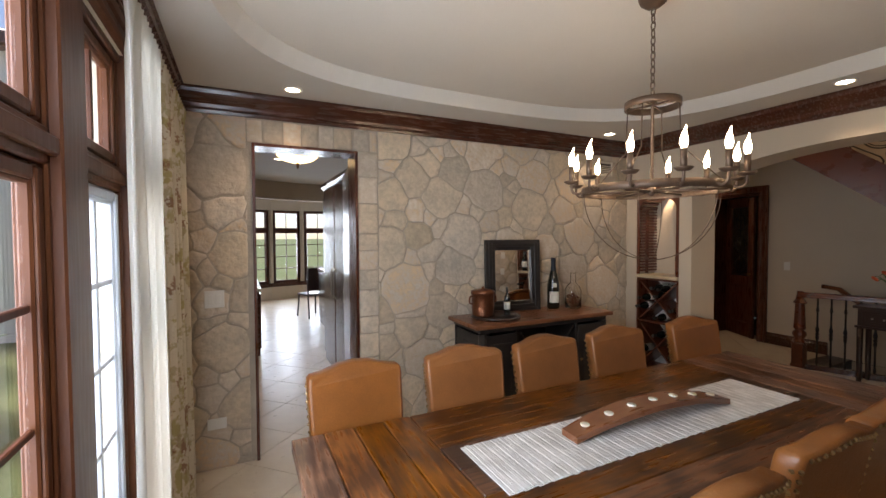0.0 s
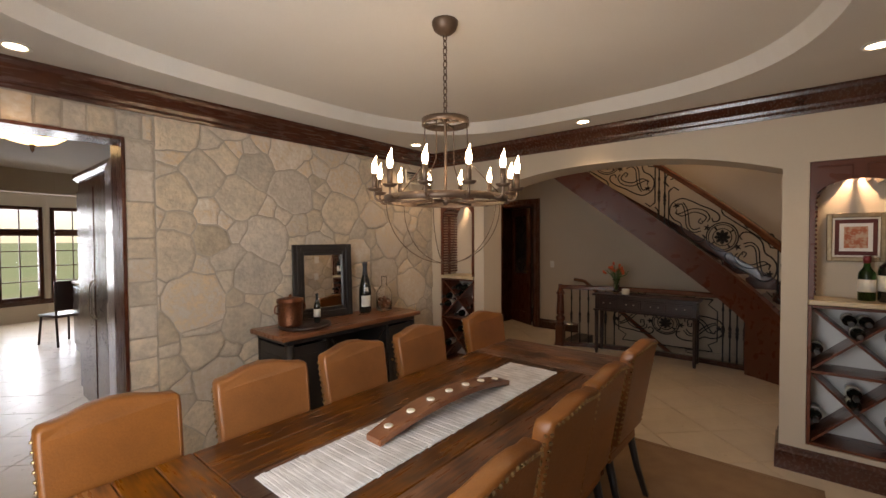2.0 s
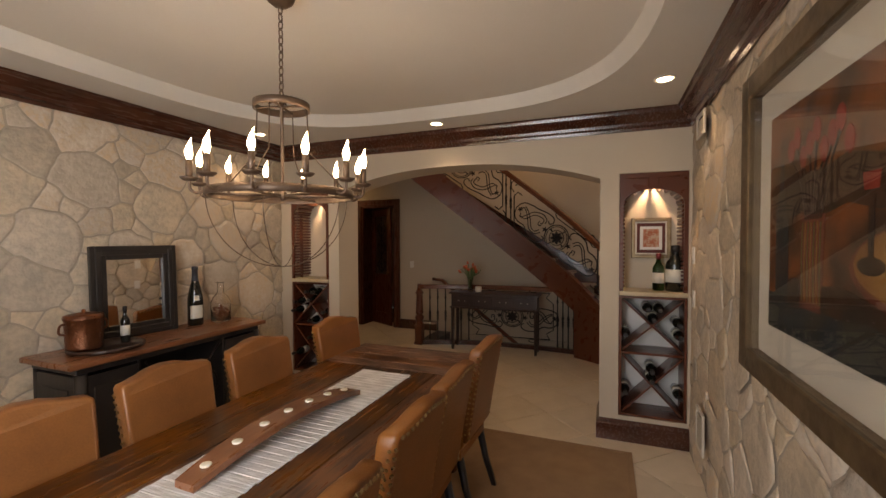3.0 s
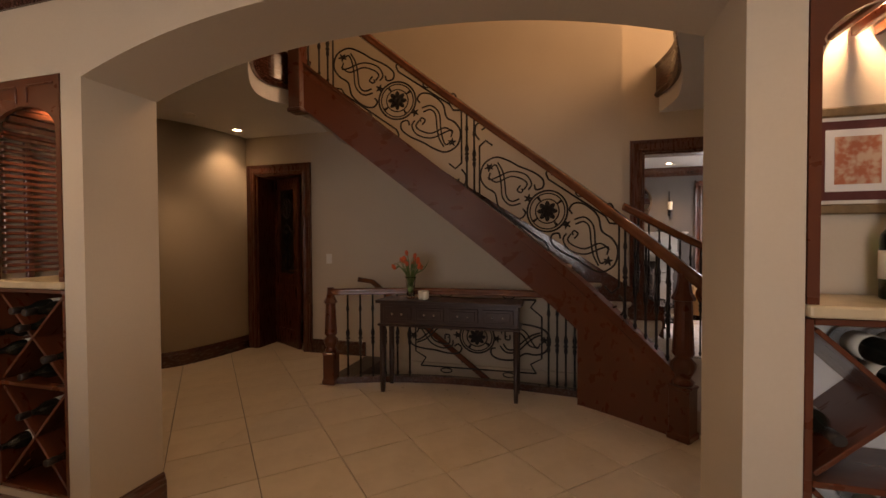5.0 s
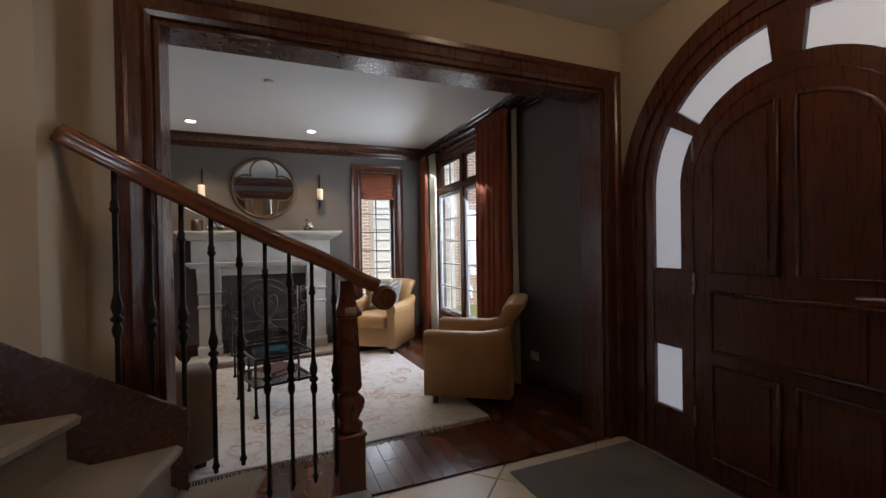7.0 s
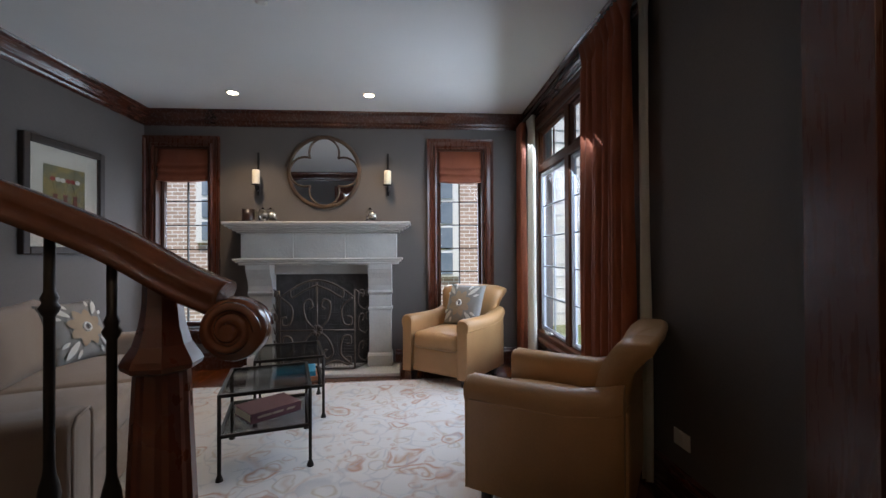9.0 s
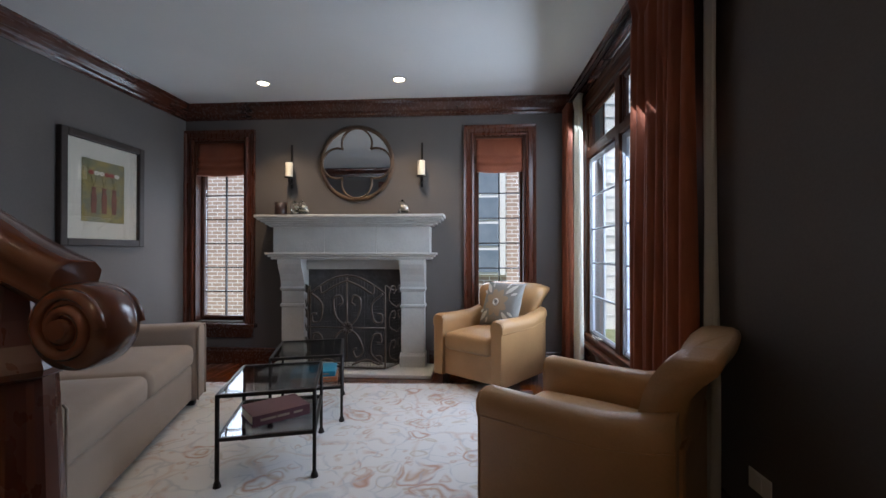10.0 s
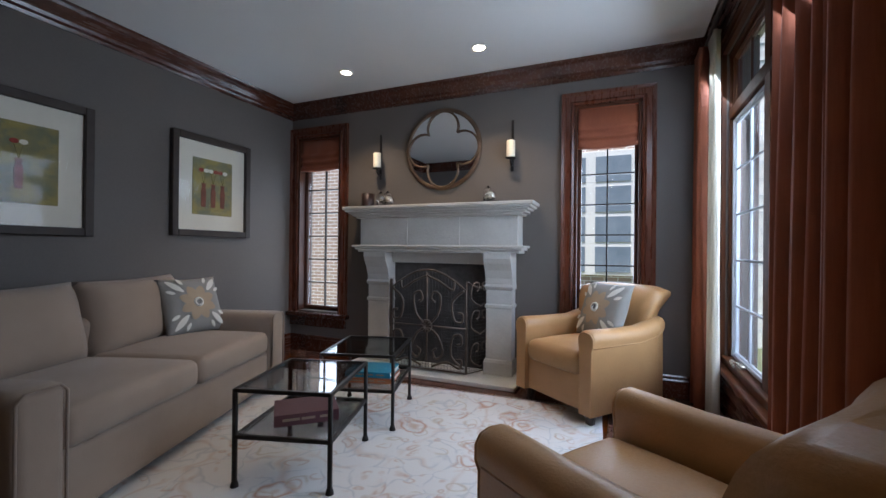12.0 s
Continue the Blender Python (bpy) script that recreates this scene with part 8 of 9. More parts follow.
for z0, z1, out in ((0.42, 0.475, 0.03), (1.80, 1.90, 0.0), (1.825, 1.875, 0.02), (2.325, 2.36, 0.01)):
    part("rail", box(0.06 + out, 2.60, z1 - z0, (X_WIN - 0.05 + out / 2, 1.32, z0), 0.006), "window_wood", posts)
casing("casing_window_dining", X_WIN, WIN_D[0], WIN_D[1], WIN_D[3], "y", 1, "warm-stained window casing", "window_wood", 0.10, WIN_D[2])


def curtain(name, label, category, x0, x1, y, z0, z1, mat, along="x", folds=7, deep=0.045, parent=None, flare=0.0, seed=1):
    """A hanging cloth with soft folds; along x at depth y, or along y at depth x."""
    rnd = random.Random(seed)
    phase, amp = [rnd.uniform(0, 6.28) for _ in range(3)], [rnd.uniform(0.6, 1.2) for _ in range(3)]
    bm, n, rows_n, grid = bmesh.new(), folds * 8, 14, []
    for j in range(rows_n + 1):
        v = j / rows_n
        line = []
        for i in range(n + 1):
            u = i / n
            fold = math.sin(2 * math.pi * folds * u + 0.5 * math.sin(3 * v + phase[0])) * (0.55 + 0.45 * v) + 0.35 * amp[1] * math.sin(2 * math.pi * folds * 0.37 * u + phase[1] + v)
            if v < 0.04:
                fold = 0.8 * math.sin(2 * math.pi * folds * 2 * u)
            a = x0 + (x1 - x0) * (u + flare * (v - 0.5) * (u - 0.5)) + 0.006 * math.sin(9 * v + phase[2] + 6 * u)
            d = y + deep * fold
            z = z1 + (z0 - z1) * v
            line.append(bm.verts.new((a, d, z) if along == "x" else (d, a, z)))
        grid.append(line)
    for r, t in zip(grid, grid[1:]):
        for i in range(n):
            f = bm.faces.new((r[i], r[i + 1], t[i + 1], t[i]))
            f.smooth = True
    ob = parent or thing(name, label, category)
    cloth = part("cloth", bm, mat, ob)
    mod = cloth.modifiers.new("thickness", "SOLIDIFY")
    mod.thickness = 0.003
    return ob


def floral_material():
    """Cream cotton with olive and brown sprigs."""
    m = material("floral_cotton", (0.66, 0.60, 0.47), (0.60, 0.54, 0.42), 0.85, grain=(160, 160, 12), spots=4, bump=0.12)
    nodes, links = m.node_tree.nodes, m.node_tree.links
    b = nodes["Principled BSDF"]
    base = b.inputs["Base Color"].links[0].from_socket
    coords = nodes.new("ShaderNodeTexCoord")
    for scale, tint, lo, hi, seed in ((7.0, (0.36, 0.30, 0.10, 1), 0.58, 0.66, 0.0), (11.0, (0.24, 0.11, 0.05, 1), 0.62, 0.68, 4.0), (9.0, (0.42, 0.36, 0.20, 1), 0.60, 0.66, 9.0)):
        place = nodes.new("ShaderNodeMapping")
        place.inputs["Location"].default_value = (seed, seed, seed)
        links.new(coords.outputs["Object"], place.inputs[0])
        blot, fine = nodes.new("ShaderNodeTexNoise"), nodes.new("ShaderNodeTexNoise")
        blot.inputs["Scale"].default_value, blot.inputs["Detail"].default_value = scale, 1.0
        fine.inputs["Scale"].default_value, fine.inputs["Detail"].default_value = scale * 6, 2.0
        links.new(place.outputs[0], blot.inputs["Vector"])
        links.new(place.outputs[0], fine.inputs["Vector"])
        add = nodes.new("ShaderNodeMath")
        add.operation, add.inputs[1].default_value = "MULTIPLY_ADD", 0.45
        links.new(fine.outputs[0], add.inputs[0])
        links.new(blot.outputs[0], add.inputs[2])
        cut = nodes.new("ShaderNodeMapRange")
        cut.inputs[1].default_value, cut.inputs[2].default_value, cut.inputs[4].default_value = lo + 0.2, hi + 0.2, 0.85
        links.new(add.outputs[0], cut.inputs[0])
        mixer = nodes.new("ShaderNodeMix")
        mixer.data_type = "RGBA"
        mixer.inputs[7].default_value = tint
        links.new(base, mixer.inputs[6])
        links.new(cut.outputs[0], mixer.inputs[0])
        base = mixer.outputs[2]
    links.new(base, b.inputs["Base Color"])
    return m


M["floral"] = floral_material()
M["sheer_thin"] = voile("sheer_voile", (0.86, 0.84, 0.78), 0.10, 0.62)
curtain("sheer_curtain", "white sheer curtain hanging beside the dining window", "curtain", 2.02, 2.56, X_WIN + 0.125, 0.01, 2.37, "sheer_thin", "y", 6, 0.022, seed=3)
curtain("floral_curtain", "cream curtain printed with olive and brown flowers", "curtain", 2.50, 3.42, X_WIN + 0.115, 0.01, 2.36, "floral", "y", 8, 0.038, seed=5)
rod = thing("curtain_rod", "dark wooden curtain rod over the dining window", "curtain rod", (0, 0, 0))
part("rod", tube([(X_WIN + 0.09, -0.05, 2.40), (X_WIN + 0.09, 3.5, 2.40)], 0.014, 10), "mahogany", rod)
for y in (0.0, 1.75, 3.45):
    part("bracket", box(0.09, 0.02, 0.03, (X_WIN + 0.047, y, 2.385), 0.003), "mahogany", rod)

# fireplace wall windows
for (a, b), tag in zip(WIN_F, ("a", "b")):
    w = b - a
    win = muntin_window("window_fireplace", "narrow dark-stained casement with small panes beside the fireplace", at_x(X_FIRE + 0.12, b, FZ[0], -90), w, FZ[1] - FZ[0], 2, 7, "window_wood_dark", 0.06, 0.045, 0.012, "iron")
    box_l = bmesh.new()
    for lo, hi, z0, z1 in ((a, a + 0.018, FZ[0], FZ[1]), (b - 0.018, b, FZ[0], FZ[1]), (a, b, FZ[1] - 0.018, FZ[1])):
        box(0.14, hi - lo, z1 - z0, (X_FIRE + 0.06, (lo + hi) / 2, z0), 0.002, bm=box_l)
    structure("window_lining", box_l, "window_wood_dark", "dark-stained lining of the window opening", "window frame")
    casing("casing_window", X_FIRE, a, b, FZ[1], "y", -1, "dark mahogany window casing", "mahogany_up", 0.105, FZ[0] - 0.02)
    structure("window_sill", box(0.10, w + 0.26, 0.045, (X_FIRE - 0.03, (a + b) / 2, FZ[0] - 0.06), 0.008, 2), "mahogany", "dark mahogany window sill", "window sill")
    structure("window_apron", box(0.03, w + 0.18, 0.10, (X_FIRE - 0.012, (a + b) / 2, FZ[0] - 0.165), 0.006), "mahogany", "dark mahogany apron under the sill", "trim")
    shade = thing("roman_shade", "rust silk roman shade drawn up in soft folds", "roman shade", (X_FIRE + 0.03, (a + b) / 2, 0), 90, "roman shades")
    bm, rings = bmesh.new(), []
    prof = [(0.0, 2.285), (0.004, 2.16), (0.020, 2.13), (0.028, 2.10), (0.006, 2.095), (0.022, 2.06), (0.034, 2.03), (0.008, 2.03), (0.026, 1.99), (0.036, 1.955), (0.012, 1.945), (-0.004, 1.96), (-0.006, 2.285)]
    for i in range(17):
        u = i / 16 * 2 - 1
        rings.append([bm.verts.new((u * (w / 2 - 0.022), d + 0.006 * math.sin(7 * u + 30 * z) * (z < 2.2), z - 0.012 * (1 - u * u) * (z < 2.2))) for d, z in prof])
    for r, t in zip(rings, rings[1:]):
        for j in range(len(prof)):
            f = bm.faces.new((r[j], r[(j + 1) % len(prof)], t[(j + 1) % len(prof)], t[j]))
            f.smooth = True
    bm.faces.new(rings[0]), bm.faces.new(rings[-1][::-1])
    bmesh.ops.recalc_face_normals(bm, faces=bm.faces[:])
    part("cloth", bm, "rust", shade)
    part("head_rail", box(w - 0.04, 0.03, 0.02, (0, -0.006, 2.275), 0.003), "rust", shade)

# big living room window
yw = Y_GALLERY - 0.045
for a, b in ((9.14, 9.86), (9.96, 10.68)):
    muntin_window("window_living", "tall casement with pale screened sash and small panes", pose(b, yw, 0.41, 0, 0, 180), b - a, 1.58, 2, 5, "sash_screen", 0.02, 0.045, 0.014, "sash_screen", 0.014)
    muntin_window("window_living_transom", "warm-stained transom window with small panes", pose(b, yw, 2.06, 0, 0, 180), b - a, 0.345, 2, 1, "window_wood", 0.02, 0.04, 0.014, "window_wood_dark", 0.014)
posts = bmesh.new()
for x0, x1 in ((9.10, 9.14), (9.86, 9.96), (10.68, 10.72)):
    box(x1 - x0, 0.07, 2.08, ((x0 + x1) / 2, Y_GALLERY - 0.045, 0.36), 0.006, bm=posts)
for z0, z1, out in ((0.36, 0.412, 0.03), (1.99, 2.06, 0.0), (2.405, 2.44, 0.0)):
    box(1.62, 0.07 + out, z1 - z0, (9.91, Y_GALLERY - 0.044 + out / 2, z0), 0.006, bm=posts)
structure("window_living_posts", posts, "window_wood", "warm-stained mullion and transom bar of the living room window", "window frame")
casing("casing_window_living", Y_GALLERY, WIN_L[0], WIN_L[1], WIN_L[3], "x", 1, "warm-stained window casing", "window_wood", 0.09, WIN_L[2])
structure("window_sill_living", box(1.86, 0.07, 0.035, (9.91, Y_GALLERY + 0.03, WIN_L[2] - 0.035), 0.006), "window_wood", "warm-stained window sill", "window sill")
structure("window_apron_living", box(1.80, 0.03, 0.13, (9.91, Y_GALLERY + 0.012, WIN_L[2] - 0.165), 0.006), "mahogany", "dark mahogany apron under the sill", "trim")
crank = thing("window_crank", "nickel window crank on the sill", "window crank", (10.35, Y_GALLERY - 0.01, 0.412))
part("base", box(0.09, 0.03, 0.025, (0, 0, 0), 0.006), "nickel", crank)
part("handle", tube(spline([(0.02, 0.01, 0.02), (0.04, 0.045, 0.035), (-0.05, 0.05, 0.02)], 5), 0.007, 6), "nickel", crank)
curtain("rust_curtain", "rust silk curtain hanging beside the living room window", "curtain", 10.72, 10.95, Y_GALLERY + 0.13, 0.02, 2.52, "rust", "x", 4, 0.045, seed=7)
curtain("sheer_curtain", "white curtain hanging beside the living room window", "curtain", 10.47, 10.70, Y_GALLERY + 0.10, 0.02, 2.52, "sheer", "x", 4, 0.028, seed=9)
curtain("rust_curtain", "rust silk curtain hanging beside the living room window", "curtain", 8.62, 9.22, Y_GALLERY + 0.13, 0.02, 2.54, "rust", "x", 8, 0.055, seed=12)
curtain("sheer_curtain", "white curtain edge behind the rust silk", "curtain", 8.56, 8.64, Y_GALLERY + 0.06, 0.02, 2.53, "sheer", "x", 2, 0.02, seed=13)
rod = thing("curtain_rod", "black iron curtain rod over the living room window", "curtain rod")
part("rod", tube([(8.52, Y_GALLERY + 0.11, 2.56), (10.96, Y_GALLERY + 0.11, 2.56)], 0.012, 8), "iron", rod)
for x in (8.6, 9.9, 10.9):
    part("bracket", tube([(x, Y_GALLERY + 0.002, 2.54), (x, Y_GALLERY + 0.08, 2.535), (x, Y_GALLERY + 0.11, 2.555)], 0.008, 6), "iron", rod)

# ---- kitchen through the doorway ----
kit_ceiling = structure("ceiling_kitchen", prism([(-0.7, 3.93), (3.895, 3.93), (3.895, 13.5), (-0.7, 13.5)], 2.68, 2.9), "ceiling", "white kitchen ceiling", "ceiling")
wall_y("wall_kitchen_west", -0.55, 3.95, 9.4, 2.9, [], -0.2, "beige", "beige kitchen wall")
wall_y("wall_kitchen_east", 3.70, 3.95, 13.4, 2.9, [], 0.19, "beige", "beige kitchen wall")
bay_pts = []
for i in range(11):
    a = math.radians(200 - 220 * i / 10)
    bay_pts.append((1.55 + 2.15 * math.cos(a), 9.9 + 2.35 * math.sin(a)))
for (x0, y0), (x1, y1) in zip(bay_pts, bay_pts[1:]):
    d = Vector((x1 - x0, y1 - y0, 0))
    n = Vector((-d.y, d.x, 0)).normalized() * -1
    mid = Vector(((x0 + x1) / 2, (y0 + y1) / 2, 0))
    ang = math.degrees(math.atan2(d.y, d.x))
    turn_m = Matrix.Translation(mid) @ pose(0, 0, 0, 0, 0, ang)
    wd, gap = d.length, 0.08
    bm = bmesh.new()
    box(wd + 0.06, 0.16, 0.42, (0, 0, 0), 0, bm=bm)
    box(wd + 0.06, 0.16, 0.40, (0, 0, 2.30), 0, bm=bm)
    for s in (-1, 1):
        box(gap, 0.16, 1.9, (s * (wd / 2 - gap / 2 + 0.02), 0, 0.41), 0, bm=bm)
    bm.transform(turn_m)
    structure("wall_bay", bm, "beige", "beige wall between the bay windows", "wall")
    win_w = wd - 2 * gap + 0.03
    muntin_window("window_bay", "tall dark-stained bay window with small panes", turn_m @ pose(win_w / 2, 0, 0.42, 0, 0, 180), win_w, 1.36, 2, 4, "window_wood_dark", 0.09, 0.07, 0.02)
    muntin_window("window_bay_transom", "dark-stained transom of the bay window", turn_m @ pose(win_w / 2, 0, 1.78, 0, 0, 180), win_w, 0.52, 2, 1, "window_wood_dark", 0.09, 0.07, 0.02)
    sill = box(wd + 0.04, 0.26, 0.10, (0, 0.04, 0.33), 0.01)
    sill.transform(turn_m)
    structure("sill_bay", sill, "mahogany", "dark wooden ledge under the bay windows", "window sill")
    base_b = box(wd + 0.04, 0.20, 0.12, (0, 0.03, 0), 0.01)
    base_b.transform(turn_m)
    structure("baseboard_bay", base_b, "mahogany", "dark baseboard of the bay", "baseboard")
arch_drop = bmesh.new()
pts = [(-0.55 + 4.25 * i / 16, 8.2 + 1.1 * math.sin(math.pi * i / 16)) for i in range(17)]
for (x0, y0), (x1, y1) in zip(pts, pts[1:]):
    prism([(x0, y0), (x1, y1), (x1, y1 + 0.2), (x0, y0 + 0.2)], 2.34, 2.70, arch_drop)
structure("beam_bay", arch_drop, "beige", "curved beige ceiling beam before the bay", "beam")


def cabinet(name, label, x0, y0, x1, y1, h, top_mat="limestone_cream", z0=0.0, doors=2, face_x=1):
    ob = thing(name, label, "cabinet", ((x0 + x1) / 2, (y0 + y1) / 2, z0))
    w, d = x1 - x0, y1 - y0
    part("body", box(w, d, h - 0.04, (0, 0, 0), 0.004), "mahogany", ob)
    if top_mat:
        part("worktop", box(w + 0.05, d + 0.05, 0.04, (0, 0, h - 0.04), 0.006), top_mat, ob, "cream stone top")
    for i in range(doors):
        y = -d / 2 + d * (i + 0.5) / doors
        dr = part("door", box(0.018, d / doors - 0.02, h - 0.18, (face_x * (w / 2 + 0.009), y, 0.10), 0.004), "mahogany", ob)
        part("knob", lathe([(0.004, -0.008), (0.012, 0), (0.004, 0.01)], 10, (face_x * (w / 2 + 0.026), y, h * 0.6)), "nickel", dr)
    return ob


cabinet("kitchen_cabinet", "dark wooden base cabinet with a stone top", -0.54, 6.6, 0.28, 8.9, 0.92, doors=4)
cabinet("wall_cabinet", "dark wooden wall cabinet over the worktop", -0.54, 6.6, 0.12, 8.6, 1.15, None, 1.45, 4)
cabinet("kitchen_island", "dark wooden island with a pale stone top", 1.40, 6.9, 2.6, 8.6, 1.02, "limestone_cream", 0, 3, -1)
fridge = thing("tall_cabinet", "tall dark wooden cabinet with a cornice beside the doorway", "cabinet", (1.42, 5.35, 0))
part("body", box(0.72, 1.5, 2.22, (0, 0, 0), 0.006), "mahogany", fridge)
part("cornice", box(0.80, 1.58, 0.09, (0, 0, 2.22), 0.03), "mahogany", fridge)
for i in range(2):
    dr = part("door", box(0.02, 0.70, 2.0, (-0.37, -0.37 + 0.74 * i, 0.12), 0.005), "mahogany", fridge)
    part("handle", tube([(-0.385, -0.06 + 0.12 * i, 0.9), (-0.41, -0.06 + 0.12 * i, 0.95), (-0.41, -0.06 + 0.12 * i, 1.2), (-0.385, -0.06 + 0.12 * i, 1.25)], 0.008, 6), "nickel", dr)
kdoor = thing("door_kitchen", "dark mahogany door standing open against the cabinet", "door", (0.885, 3.93, 0.005), -8, kind="structure")
part("door_leaf", box(0.04, 0.72, 2.20, (0.02, 0.37, 0), 0.004), "mahogany_up", kdoor)
part("latch_plate", box(0.006, 0.025, 0.16, (-0.003, 0.70, 0.95), 0.001), "nickel", kdoor)
kchair = thing("kitchen_chair", "slim dark chair with a curved back near the bay", "chair", (1.35, 9.25, 0), 200)
part("seat", box(0.42, 0.42, 0.04, (0, 0, 0.44), 0.012), "dark_wood", kchair)
part("backrest", ribbon(Run([(-0.20, 0.19), (0, 0.25), (0.20, 0.19)]), 0, 0.42, lambda s: 0.55, lambda s: 1.0, 0.02, 10), "dark_wood", kchair)
for sx in (-1, 1):
    part("leg", tube([(sx * 0.18, -0.18, 0.44), (sx * 0.20, -0.22, 0)], 0.016, 6), "dark_wood", kchair)
    part("leg", tube([(sx * 0.18, 0.20, 1.0), (sx * 0.18, 0.19, 0.44), (sx * 0.20, 0.26, 0)], 0.016, 6), "dark_wood", kchair)
flush = thing("flush_ceiling_light", "alabaster bowl ceiling light with a bronze finial, lit", "ceiling light", (0.66, 5.45, 2.60))
part("stem", lathe([(0.05, 0.078), (0.05, 0.07), (0.014, 0.05), (0.014, 0.0)], 16), "bronze", flush)
part("pan", lathe([(0.05, 0.0), (0.25, -0.02), (0.265, -0.05), (0.245, -0.056)], 32), "bronze", flush)
part("bowl", lathe([(0.23, -0.05), (0.22, -0.08), (0.16, -0.125), (0.07, -0.15), (0.01, -0.155)], 32), "bowl_glass", flush, "glowing amber alabaster bowl")
part("finial", lathe([(0.012, -0.15), (0.024, -0.168), (0.012, -0.18), (0.015, -0.197), (0.002, -0.222)], 12), "bronze", flush)
for x, y in ((0.55, 6.6), (1.3, 9.6)):
    downlight(x, y, 2.678, 26, "kitchen recessed lights")

# ---- outside ----
def brick_material():
    m = bpy.data.materials.new("buff_brick")
    m.use_nodes = True
    nodes, links = m.node_tree.nodes, m.node_tree.links
    b = nodes["Principled BSDF"]
    coords, mapping, tex = nodes.new("ShaderNodeTexCoord"), nodes.new("ShaderNodeMapping"), nodes.new("ShaderNodeTexBrick")
    mapping.inputs["Rotation"].default_value = (radians(90), 0, 0)
    sep, com = nodes.new("ShaderNodeSeparateXYZ"), nodes.new("ShaderNodeCombineXYZ")
    links.new(coords.outputs["Object"], sep.inputs[0])
    add = nodes.new("ShaderNodeMath")
    links.new(sep.outputs[0], add.inputs[0])
    links.new(sep.outputs[1], add.inputs[1])
    links.new(add.outputs[0], com.inputs[0])
    links.new(sep.outputs[2], com.inputs[1])
    links.new(com.outputs[0], tex.inputs["Vector"])
    tex.inputs["Scale"].default_value = 1.0
    tex.inputs["Brick Width"].default_value, tex.inputs["Row Height"].default_value, tex.inputs["Mortar Size"].default_value = 0.215, 0.075, 0.008
    tex.inputs["Color1"].default_value, tex.inputs["Color2"].default_value, tex.inputs["Mortar"].default_value = (0.46, 0.33, 0.26, 1), (0.36, 0.26, 0.20, 1), (0.76, 0.73, 0.68, 1)
    links.new(tex.outputs["Color"], b.inputs["Base Color"])
    b.inputs["Roughness"].default_value = 0.9
    return m


M["brick"] = brick_material()
# greyer tone for the shadow lines between the bay's boards
M["board_gap_shade"] = material("shadow_gap_board", (0.55, 0.57, 0.60), (0.50, 0.52, 0.55), 0.7, bump=0.0)
house = thing("neighbour_house", "two-storey buff brick house with white windows across the side yard", "house", (15.2, 0.0, -0.3))
part("wall", box(0.5, 14.0, 6.5, (0, -1.0, 0), 0), "brick", house, "buff brick wall")
part("roof", prism([(-0.8, -8.3), (4.0, -8.3), (4.0, 6.3), (-0.8, 6.3)], 6.5, 6.8), "dark_wood", house, "dark roof edge")
for y, z, w, h in ((-1.35, 1.0, 1.5, 2.1), (2.35, 1.7, 1.3, 1.8), (-1.35, 4.1, 1.4, 1.7)):
    win = part("window", box(0.10, w, h, (-0.27, y, z), 0.01), "white", house, "white-framed window")
    for i in range(2):
        for j in range(4):
            part("pane", box(0.02, w / 2 - 0.20, h / 4 - 0.10, (-0.325, y + (i - 0.5) * (w / 2 - 0.04), z + 0.06 + j * (h - 0.08) / 4), 0), "far_pane", win)
bay_wall = part("bay", box(0.5, 2.0, 6.2, (-0.35, -3.5, 0), 0.01), "white", house, "pale boarded bay")
# thin grey strips paint the shade under each board's edge
for k in range(24):
    part("board", box(0.02, 2.0, 0.012, (-0.605, -3.5, 0.3 + 0.24 * k), 0.002), "board_gap_shade", bay_wall)
side_house = thing("neighbour_house", "buff brick garage wing with a white window beside the lawn", "house", (10.6, -6.8, -0.3))
part("wall", box(7.0, 0.5, 3.6, (2.6, 0, 0), 0), "brick", side_house, "buff brick wall")
part("roof", box(7.6, 3.0, 0.25, (2.6, -1.2, 3.6), 0.02), "dark_wood", side_house, "dark roof edge")
win = part("window", box(1.3, 0.10, 1.5, (1.4, 0.27, 1.0), 0.01), "white", side_house, "white-framed window")
for i in range(2):
    for j in range(3):
        part("pane", box(0.5, 0.02, 0.40, (1.4 + (i - 0.5) * 0.6, 0.325, 1.08 + 0.47 * j), 0), "far_pane", win)
M["evergreen"] = material("evergreen", (0.085, 0.12, 0.055), (0.12, 0.15, 0.075), 0.8, grain=(30, 30, 30), spots=8, bump=0.2)
M["bark"] = material("bark", (0.10, 0.075, 0.055), (0.06, 0.045, 0.035), 0.95, grain=(20, 20, 5), spots=5, bump=0.5)


